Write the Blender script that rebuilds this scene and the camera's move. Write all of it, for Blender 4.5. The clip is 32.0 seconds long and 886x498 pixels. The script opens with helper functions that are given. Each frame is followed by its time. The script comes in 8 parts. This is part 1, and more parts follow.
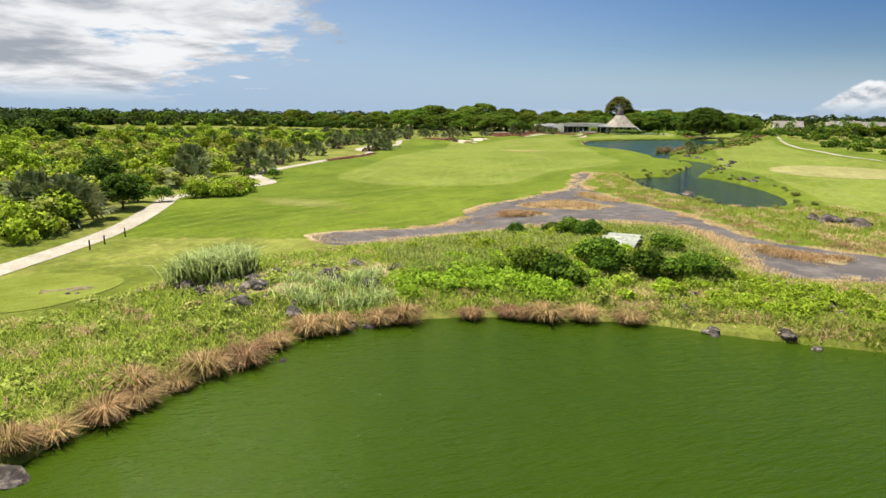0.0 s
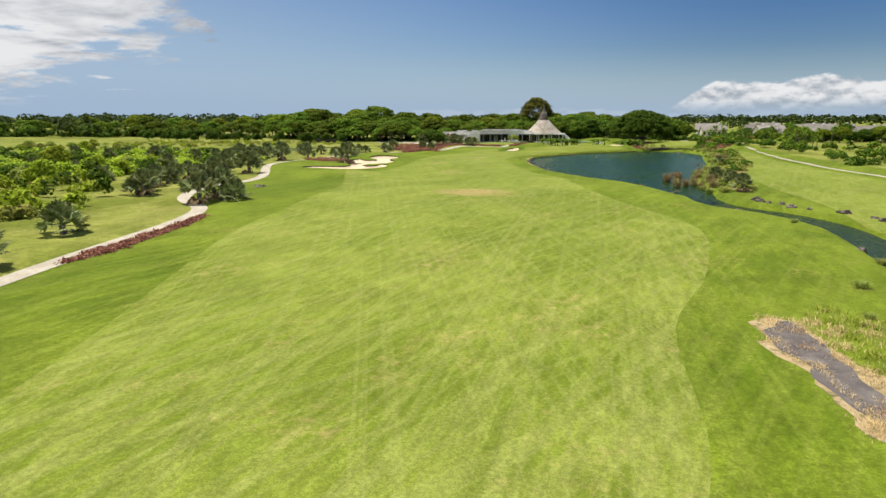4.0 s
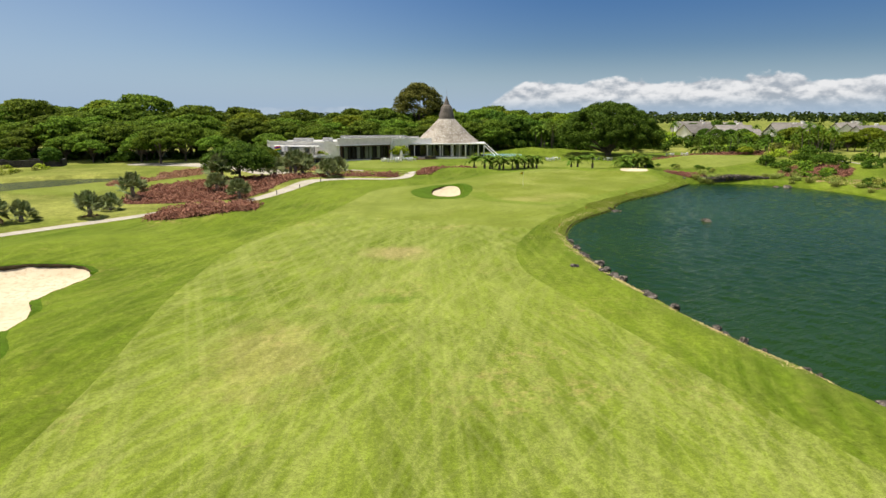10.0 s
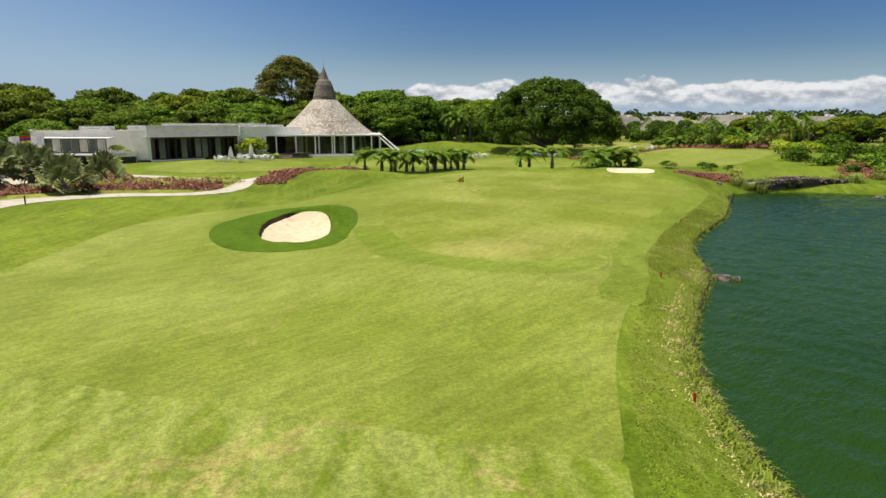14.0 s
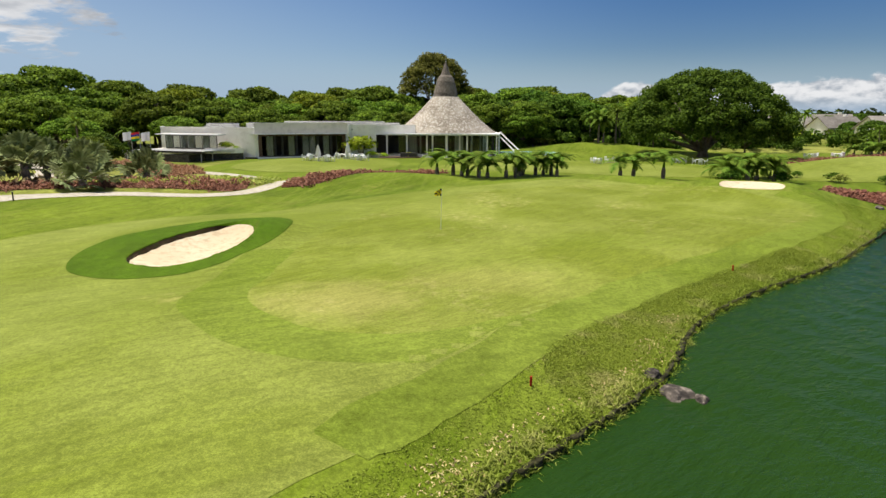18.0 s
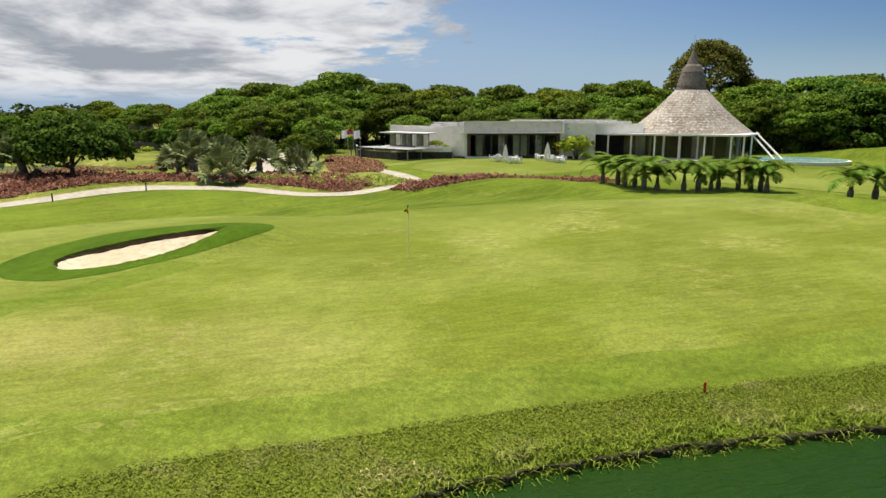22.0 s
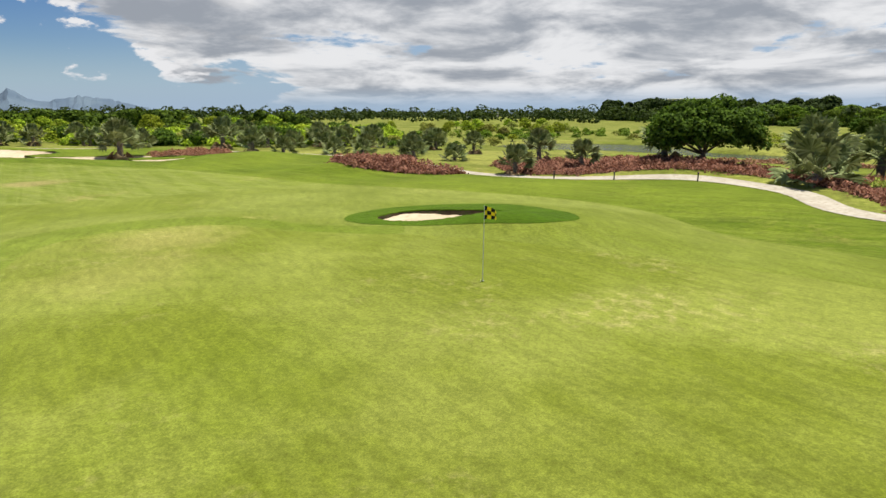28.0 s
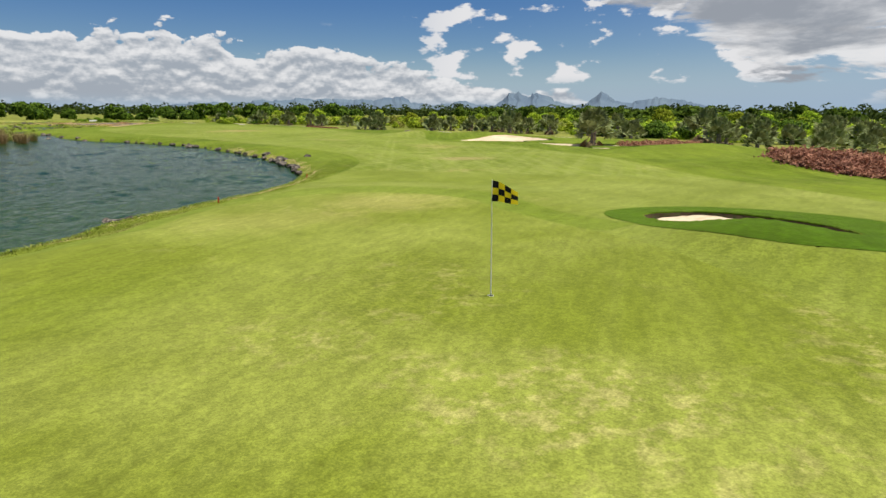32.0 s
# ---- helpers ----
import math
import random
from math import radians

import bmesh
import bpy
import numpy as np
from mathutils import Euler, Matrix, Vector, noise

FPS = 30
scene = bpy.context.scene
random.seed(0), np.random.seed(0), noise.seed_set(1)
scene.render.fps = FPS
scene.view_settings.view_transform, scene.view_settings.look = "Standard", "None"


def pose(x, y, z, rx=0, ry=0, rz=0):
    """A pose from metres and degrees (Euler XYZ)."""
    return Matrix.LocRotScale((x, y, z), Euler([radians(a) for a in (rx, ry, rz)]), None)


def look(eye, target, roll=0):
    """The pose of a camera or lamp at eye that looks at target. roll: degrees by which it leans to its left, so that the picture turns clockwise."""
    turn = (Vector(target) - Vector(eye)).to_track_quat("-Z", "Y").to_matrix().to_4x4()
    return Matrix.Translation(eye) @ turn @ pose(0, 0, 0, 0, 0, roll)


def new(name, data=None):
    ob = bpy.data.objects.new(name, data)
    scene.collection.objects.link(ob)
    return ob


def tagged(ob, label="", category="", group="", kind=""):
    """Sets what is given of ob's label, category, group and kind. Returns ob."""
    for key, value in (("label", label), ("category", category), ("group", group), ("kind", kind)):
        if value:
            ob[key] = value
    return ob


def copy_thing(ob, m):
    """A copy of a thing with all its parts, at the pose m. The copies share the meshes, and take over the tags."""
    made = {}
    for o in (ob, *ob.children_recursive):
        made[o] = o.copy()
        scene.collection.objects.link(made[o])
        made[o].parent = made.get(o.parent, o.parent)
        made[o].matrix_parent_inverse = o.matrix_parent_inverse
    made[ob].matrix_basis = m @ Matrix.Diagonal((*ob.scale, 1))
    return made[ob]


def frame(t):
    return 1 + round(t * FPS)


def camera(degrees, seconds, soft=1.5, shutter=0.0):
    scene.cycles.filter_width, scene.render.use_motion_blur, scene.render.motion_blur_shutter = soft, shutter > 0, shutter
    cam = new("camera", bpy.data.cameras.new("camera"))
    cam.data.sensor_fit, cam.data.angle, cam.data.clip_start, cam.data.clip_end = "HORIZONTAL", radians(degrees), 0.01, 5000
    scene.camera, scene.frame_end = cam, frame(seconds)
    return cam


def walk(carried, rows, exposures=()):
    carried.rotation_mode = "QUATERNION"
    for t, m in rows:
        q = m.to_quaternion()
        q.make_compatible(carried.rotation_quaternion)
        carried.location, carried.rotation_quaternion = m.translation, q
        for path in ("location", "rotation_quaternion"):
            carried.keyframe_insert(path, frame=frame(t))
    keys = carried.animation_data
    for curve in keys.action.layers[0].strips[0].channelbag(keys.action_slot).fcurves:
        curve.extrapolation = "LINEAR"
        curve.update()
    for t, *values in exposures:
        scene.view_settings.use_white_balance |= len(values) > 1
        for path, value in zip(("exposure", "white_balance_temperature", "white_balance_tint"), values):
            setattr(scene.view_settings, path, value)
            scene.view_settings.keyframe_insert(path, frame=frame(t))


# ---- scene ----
cam = camera(70.4, 32.0, soft=1.5)
PATH = [
    (0, 50.69, 9.71, 9.81, -11.99, -0.49, 16.84),
    (0.5, 48.05, 15.78, 10.06, -12.01, -0.44, 15.93),
    (1, 45.28, 22.32, 10.33, -12.01, -0.41, 14.90),
    (1.5, 42.44, 29.89, 10.58, -11.94, -0.31, 13.77),
    (2, 39.33, 38.41, 10.92, -11.93, -0.29, 12.43),
    (2.5, 36.09, 47.92, 11.27, -11.94, -0.29, 10.95),
    (3, 32.83, 58.29, 11.58, -11.89, -0.27, 9.31),
    (3.5, 29.93, 68.97, 12.04, -11.93, -0.11, 7.67),
    (5.5, 23.02, 114.16, 13.52, -11.81, 0.06, 3.77),
    (6, 20.87, 126.14, 13.84, -11.89, 0.05, 2.55),
    (6.5, 19.08, 138.11, 14.11, -11.90, 0.08, 1.44),
    (7, 17.71, 150.37, 14.37, -11.94, 0.10, 0.41),
    (7.5, 16.43, 162.22, 14.58, -12.08, 0.10, -0.63),
    (8, 15.45, 173.72, 14.60, -12.14, -0.00, -1.15),
    (8.5, 14.42, 185.21, 14.18, -12.12, -0.10, -2.21),
    (9, 13.35, 196.13, 13.47, -12.12, -0.14, -3.69),
    (9.5, 12.42, 206.43, 12.70, -12.13, -0.03, -6.00),
    (10, 12.03, 216.25, 11.96, -12.07, 0.04, -9.13),
    (10.5, 12.40, 225.58, 11.11, -12.06, 0.01, -12.50),
    (11, 13.48, 234.33, 10.45, -12.12, -0.02, -15.15),
    (11.5, 15.05, 242.98, 9.91, -12.18, -0.02, -17.19),
    (12, 17.00, 251.35, 9.23, -12.17, -0.01, -18.46),
    (12.5, 18.56, 257.61, 8.57, -12.16, 0.00, -18.93),
    (13, 19.97, 261.79, 8.10, -12.10, -0.00, -18.90),
    (13.5, 21.54, 264.46, 7.84, -11.99, -0.04, -18.88),
    (15.5, 29.53, 270.25, 7.81, -12.10, -0.20, -14.10),
    (16, 31.57, 271.04, 7.76, -12.11, -0.19, -11.44),
    (16.5, 33.42, 271.73, 7.75, -12.11, -0.16, -8.97),
    (17, 35.39, 272.57, 7.70, -12.13, -0.15, -6.47),
    (17.5, 37.45, 273.53, 7.60, -12.06, -0.16, -3.61),
    (18, 39.36, 274.54, 7.50, -12.00, -0.20, -0.72),
    (18.5, 41.19, 275.50, 7.47, -11.96, -0.21, 2.10),
    (19, 43.03, 276.50, 7.49, -11.99, -0.21, 5.39),
    (19.5, 44.83, 277.69, 7.49, -11.99, -0.29, 8.94),
    (20, 46.69, 279.05, 7.53, -12.02, -0.37, 12.55),
    (20.5, 48.59, 280.55, 7.57, -12.07, -0.31, 16.25),
    (21, 50.47, 282.46, 7.51, -12.13, -0.11, 20.11),
    (21.5, 52.34, 284.50, 7.42, -12.12, 0.07, 24.04),
    (22, 54.19, 286.53, 7.35, -12.10, 0.22, 27.94),
    (22.5, 55.93, 288.61, 7.34, -12.10, 0.26, 32.72),
    (23, 57.33, 290.91, 7.17, -12.13, 0.21, 37.99),
    (23.5, 58.37, 293.29, 6.90, -12.09, 0.21, 43.91),
    (24, 59.05, 295.55, 6.69, -12.03, 0.30, 50.62),
    (24.5, 59.42, 297.90, 6.60, -11.95, 0.39, 57.29),
    (26.5, 60.36, 306.79, 6.62, -12.04, 0.25, 82.96),
    (27, 59.73, 309.29, 6.39, -12.00, 0.21, 89.98),
    (27.5, 58.94, 311.68, 6.22, -11.96, 0.12, 97.59),
    (28, 57.98, 313.84, 6.02, -11.99, -0.01, 104.38),
    (28.5, 56.80, 315.81, 5.77, -11.99, -0.08, 110.97),
    (29, 55.54, 317.54, 5.52, -11.98, -0.15, 117.59),
    (29.5, 54.16, 318.89, 5.33, -12.04, -0.18, 124.22),
    (30, 52.56, 319.86, 5.16, -12.06, -0.20, 130.65),
    (30.5, 50.90, 320.40, 5.01, -12.06, -0.24, 136.67),
    (31, 49.24, 320.65, 4.84, -12.06, -0.26, 142.42),
    (31.5, 47.66, 320.74, 4.70, -12.07, -0.29, 147.43),
    (32, 46.21, 320.67, 4.63, -12.10, -0.34, 152.26),
]
walk(cam, [(t, pose(x, y, z, 90 + p, r, w)) for t, x, y, z, p, r, w in PATH], exposures=[(0.0, 0.60), (1.2, 0.45), (3.0, 0.42), (28.0, 0.42), (32.0, 0.34)])

# ---------- sky and sun ----------
SUN_EL, SUN_AZ = radians(74), (-0.8, 0.6)


def build_world():
    w = bpy.data.worlds.new("sky")
    scene.world = w
    w.use_nodes = True
    nt = w.node_tree
    nt.nodes.clear()
    N, L = nt.nodes.new, nt.links.new

    def math(op, a, b=None, c=None, clamp=False):
        n = N("ShaderNodeMath")
        n.operation, n.use_clamp = op, clamp
        for i, v in enumerate((a, b, c)):
            if v is None:
                continue
            if isinstance(v, (int, float)):
                n.inputs[i].default_value = v
            else:
                L(v, n.inputs[i])
        return n.outputs[0]

    def ramp(v, lo, hi):
        n = N("ShaderNodeMapRange")
        n.interpolation_type = "SMOOTHSTEP"
        L(v, n.inputs[0])
        n.inputs[1].default_value, n.inputs[2].default_value = lo, hi
        return n.outputs[0]

    def noise_at(vec, scale, detail, rough=0.55, dist=0.0):
        n = N("ShaderNodeTexNoise")
        L(vec, n.inputs["Vector"])
        n.inputs["Scale"].default_value, n.inputs["Detail"].default_value = scale, detail
        n.inputs["Roughness"].default_value, n.inputs["Distortion"].default_value = rough, dist
        return n.outputs["Fac"]

    def combine(x, y, z):
        n = N("ShaderNodeCombineXYZ")
        for i, v in enumerate((x, y, z)):
            if isinstance(v, (int, float)):
                n.inputs[i].default_value = v
            else:
                L(v, n.inputs[i])
        return n.outputs[0]

    def mix(fac, a, b):
        n = N("ShaderNodeMix")
        n.data_type = "RGBA"
        L(fac, n.inputs[0])
        for s, v in ((6, a), (7, b)):
            if isinstance(v, tuple):
                n.inputs[s].default_value = (*v, 1)
            else:
                L(v, n.inputs[s])
        return n.outputs[2]

    sky = N("ShaderNodeTexSky")
    sky.sky_type, sky.sun_disc = "NISHITA", False
    sky.sun_elevation = SUN_EL
    sky.sun_rotation = math_atan(SUN_AZ)
    sky.air_density, sky.dust_density, sky.ozone_density = 1.0, 0.05, 4.5
    rich = N("ShaderNodeHueSaturation")
    rich.inputs["Saturation"].default_value = 1.35
    rich.inputs["Hue"].default_value = 0.514
    L(sky.outputs[0], rich.inputs["Color"])
    tc = N("ShaderNodeTexCoord")
    dim = N("ShaderNodeVectorMath")
    dim.operation = "SCALE"
    L(rich.outputs[0], dim.inputs[0])
    dim.inputs["Scale"].default_value = 0.091

    sep = N("ShaderNodeSeparateXYZ")
    L(tc.outputs["Generated"], sep.inputs[0])
    x, y, z = sep.outputs
    up = math("MAXIMUM", z, 0.0)
    flat = math("ADD", up, 0.15)
    plane = combine(math("DIVIDE", x, flat), math("DIVIDE", y, flat), 0.0)
    turned = math("ARCTAN2", math("MULTIPLY_ADD", y, 0.985, math("MULTIPLY", x, 0.174)), math("MULTIPLY_ADD", y, 0.174, math("MULTIPLY", x, -0.985)))
    east = math("MULTIPLY_ADD", turned, 57.2958, -80.0)
    west = math("MULTIPLY", east, -1.0)
    # broken high cloud over the inland side, between two slanting edges
    near_edge = math("SUBTRACT", west, math("MULTIPLY_ADD", up, -80.0, 36.0))
    far_edge = math("SUBTRACT", math("MULTIPLY_ADD", up, 150.0, 118.0), west)
    cover = math("MULTIPLY", ramp(near_edge, -16.0, 13.0), ramp(far_edge, -14.0, 12.0))
    big = noise_at(plane, 0.72, 9, 0.60, 0.25)
    fine = noise_at(plane, 3.2, 7, 0.62)
    dens = math("ADD", math("MULTIPLY", big, 0.72), math("MULTIPLY", fine, 0.28))
    thr = math("MULTIPLY_ADD", cover, -0.42, 0.80)
    deck = math("MULTIPLY", ramp(math("SUBTRACT", dens, thr), 0.0, 0.06), ramp(z, 0.008, 0.05))
    under = noise_at(plane, 1.25, 6, 0.58, 0.4)
    shade = mix(ramp(math("ADD", math("MULTIPLY", under, 0.6), math("MULTIPLY", dens, 0.4)), 0.43, 0.59), (1.0, 1.0, 1.01), (0.40, 0.43, 0.48))
    # cumulus low over the horizon: one bank out to sea, a higher one in the south-west
    puff_vec = combine(math("MULTIPLY", east, 0.30), math("MULTIPLY", z, 30.0), 3.0)
    lift_vec = combine(math("MULTIPLY", east, 0.30), math("MULTIPLY_ADD", z, 30.0, 0.22), 3.0)
    puff, above = noise_at(puff_vec, 1.0, 7, 0.56), noise_at(lift_vec, 1.0, 7, 0.56)
    tops = noise_at(combine(math("MULTIPLY", east, 0.11), 0.0, 7.5), 1.0, 3, 0.5)
    sea = ramp(east, 11.0, 17.0)
    south = ramp(west, 118.0, 188.0)
    low_line = math("MULTIPLY", ramp(math("ABSOLUTE", math("ADD", east, 0.0)), 24.0, 4.0), 0.014)
    height = math("ADD", math("MULTIPLY", sea, math("MULTIPLY_ADD", tops, 0.026, 0.040)), math("MULTIPLY", south, math("MULTIPLY_ADD", tops, 0.09, 0.075)))
    height = math("MAXIMUM", height, low_line)
    rise = math("SUBTRACT", height, z)
    lump = math("ADD", rise, math("MULTIPLY", math("SUBTRACT", puff, 0.5), math("MULTIPLY_ADD", south, 0.10, math("MULTIPLY", height, 0.85))))
    here = math("MAXIMUM", math("MAXIMUM", ramp(east, 10.0, 13.0), ramp(west, 120.0, 130.0)), ramp(low_line, 0.0, 0.01))
    bank = math("MULTIPLY", ramp(lump, 0.0, 0.006), here)
    low = ramp(z, 0.006, 0.030)
    lit = ramp(math("ADD", math("MULTIPLY", math("SUBTRACT", puff, above), 2.2), math("MULTIPLY", lump, -2.6)), -0.30, 0.16)
    puffshade = mix(lit, (0.46, 0.51, 0.58), (1.02, 1.02, 1.03))
    # stray small cumulus between them
    stray = noise_at(combine(math("MULTIPLY", east, 0.20), math("MULTIPLY", z, 24.0), 11.0), 1.0, 6, 0.55)
    stray_zone = math("MULTIPLY", math("MULTIPLY", ramp(west, 112.0, 122.0), ramp(west, 165.0, 150.0)), ramp(z, 0.03, 0.06))
    strays = ramp(math("ADD", stray, math("MULTIPLY", stray_zone, 0.10)), 0.635, 0.69)
    # the air is paler towards the sun, deeper away from it
    blue = mix(math("MULTIPLY", math("MULTIPLY", ramp(east, -12.0, 22.0), ramp(east, 75.0, 45.0)), 0.22), dim.outputs[0], (0.03, 0.07, 0.15))
    air = mix(math("MULTIPLY", math("MULTIPLY", ramp(west, -25.0, 45.0), ramp(west, 150.0, 90.0)), ramp(z, 0.42, 0.0)), blue, (0.46, 0.61, 0.80))
    haze = mix(ramp(z, -0.01, 0.105), (0.42, 0.56, 0.74), air)
    c0 = mix(math("MULTIPLY", strays, stray_zone), haze, (0.98, 0.98, 1.0))
    c1 = mix(math("MULTIPLY", deck, 0.95), c0, shade)
    c2 = mix(math("MULTIPLY", bank, math("MULTIPLY_ADD", low, 0.80, 0.15)), c1, puffshade)
    bg = N("ShaderNodeBackground")
    L(c2, bg.inputs[0])
    bg.inputs[1].default_value = 0.62
    out = N("ShaderNodeOutputWorld")
    L(bg.outputs[0], out.inputs[0])


def math_atan(d):
    return math.atan2(d[0], d[1])


build_world()
sun_data = bpy.data.lights.new("sun", "SUN")
sun_data.energy, sun_data.angle, sun_data.color = 4.7, radians(0.6), (1.0, 0.95, 0.86)
sun = new("sun", sun_data)
ce = math.cos(SUN_EL)
sun.matrix_world = look((0, 0, 60), (-SUN_AZ[0] * ce, -SUN_AZ[1] * ce, 60 - math.sin(SUN_EL)))

# ---------- materials ----------


def nodes_of(name):
    m = bpy.data.materials.new(name)
    m.use_nodes = True
    nt = m.node_tree
    return m, nt, nt.nodes["Principled BSDF"]


def tex(nt, scale, detail=4, rough=0.55, stretch=None, turn=0.0, coords="Position"):
    """A noise value at real-world size."""
    if coords == "Position":
        src = nt.nodes.new("ShaderNodeNewGeometry").outputs["Position"]
    else:
        src = nt.nodes.new("ShaderNodeTexCoord").outputs["Object"]
    if stretch:
        mp = nt.nodes.new("ShaderNodeMapping")
        mp.vector_type = "TEXTURE"
        mp.inputs["Scale"].default_value = tuple(1 / v for v in stretch)
        mp.inputs["Rotation"].default_value = (0, 0, turn)
        nt.links.new(src, mp.inputs[0])
        src = mp.outputs[0]
    n = nt.nodes.new("ShaderNodeTexNoise")
    n.inputs["Scale"].default_value, n.inputs["Detail"].default_value, n.inputs["Roughness"].default_value = scale, detail, rough
    nt.links.new(src, n.inputs["Vector"])
    return n.outputs["Fac"]


def steps(nt, fac, lo, hi):
    r = nt.nodes.new("ShaderNodeMapRange")
    r.interpolation_type = "SMOOTHSTEP"
    r.inputs[1].default_value, r.inputs[2].default_value = lo, hi
    nt.links.new(fac, r.inputs[0])
    return r.outputs[0]


def blend(nt, fac, a, b, kind="MIX"):
    n = nt.nodes.new("ShaderNodeMix")
    n.data_type, n.blend_type = "RGBA", kind
    if isinstance(fac, (int, float)):
        n.inputs[0].default_value = fac
    else:
        nt.links.new(fac, n.inputs[0])
    for s, v in ((6, a), (7, b)):
        if isinstance(v, tuple):
            n.inputs[s].default_value = (*v, 1)
        else:
            nt.links.new(v, n.inputs[s])
    return n.outputs[2]


def bumped(nt, bsdf, height, strength, distance):
    b = nt.nodes.new("ShaderNodeBump")
    b.inputs["Strength"].default_value, b.inputs["Distance"].default_value = strength, distance
    nt.links.new(height, b.inputs["Height"])
    nt.links.new(b.outputs[0], bsdf.inputs["Normal"])


def surface(name, c1, c2, c3=None, s1=0.3, s2=6.0, rough=0.85, bump=0.3, bscale=20.0, bdist=0.02, spec=0.3, metal=0.0, vary=0.0, cut=(0.35, 0.65), coords="Position"):
    """A surface that varies at two scales, with fine relief."""
    m, nt, b = nodes_of(name)
    col = blend(nt, steps(nt, tex(nt, s1, 5, coords=coords), *cut), c1, c2)
    if c3:
        col = blend(nt, steps(nt, tex(nt, s2, 5, 0.65, coords=coords), 0.45, 0.7), col, c3)
    if vary:
        oi = nt.nodes.new("ShaderNodeObjectInfo").outputs["Random"]
        hs = nt.nodes.new("ShaderNodeHueSaturation")
        r = nt.nodes.new("ShaderNodeMapRange")
        r.inputs[3].default_value, r.inputs[4].default_value = 1 - vary, 1 + vary
        nt.links.new(oi, r.inputs[0])
        nt.links.new(r.outputs[0], hs.inputs["Value"])
        nt.links.new(col, hs.inputs["Color"])
        col = hs.outputs[0]
    nt.links.new(col, b.inputs["Base Color"])
    b.inputs["Roughness"].default_value, b.inputs["Specular IOR Level"].default_value, b.inputs["Metallic"].default_value = rough, spec, metal
    if bump:
        bumped(nt, b, tex(nt, bscale, 6, 0.65, coords=coords), bump, bdist)
    return m


def leafy(name, dark, light, tip=None, vary=0.25, passes=0.25, patch=0.0):
    """Leaves: each island its own shade, some light let through."""
    m, nt, b = nodes_of(name)
    geo = nt.nodes.new("ShaderNodeNewGeometry")
    col = blend(nt, geo.outputs["Random Per Island"], dark, light)
    if tip:
        col = blend(nt, steps(nt, tex(nt, 0.6, 3), 0.5, 0.75), col, tip)
    oi = nt.nodes.new("ShaderNodeObjectInfo").outputs["Random"]
    hs = nt.nodes.new("ShaderNodeHueSaturation")
    r = nt.nodes.new("ShaderNodeMapRange")
    r.inputs[3].default_value, r.inputs[4].default_value = 1 - vary, 1 + vary
    nt.links.new(oi, r.inputs[0])
    nt.links.new(r.outputs[0], hs.inputs["Value"])
    h2 = nt.nodes.new("ShaderNodeMapRange")
    h2.inputs[3].default_value, h2.inputs[4].default_value = 0.485, 0.515
    nt.links.new(oi, h2.inputs[0])
    nt.links.new(h2.outputs[0], hs.inputs["Hue"])
    nt.links.new(col, hs.inputs["Color"])
    nt.links.new(hs.outputs[0], b.inputs["Base Color"])
    b.inputs["Roughness"].default_value, b.inputs["Specular IOR Level"].default_value = 0.75, 0.08
    tr = nt.nodes.new("ShaderNodeBsdfTranslucent")
    nt.links.new(hs.outputs[0], tr.inputs[0])
    mx = nt.nodes.new("ShaderNodeMixShader")
    mx.inputs[0].default_value = passes
    nt.links.new(b.outputs[0], mx.inputs[1])
    nt.links.new(tr.outputs[0], mx.inputs[2])
    nt.links.new(mx.outputs[0], nt.nodes["Material Output"].inputs[0])
    return m


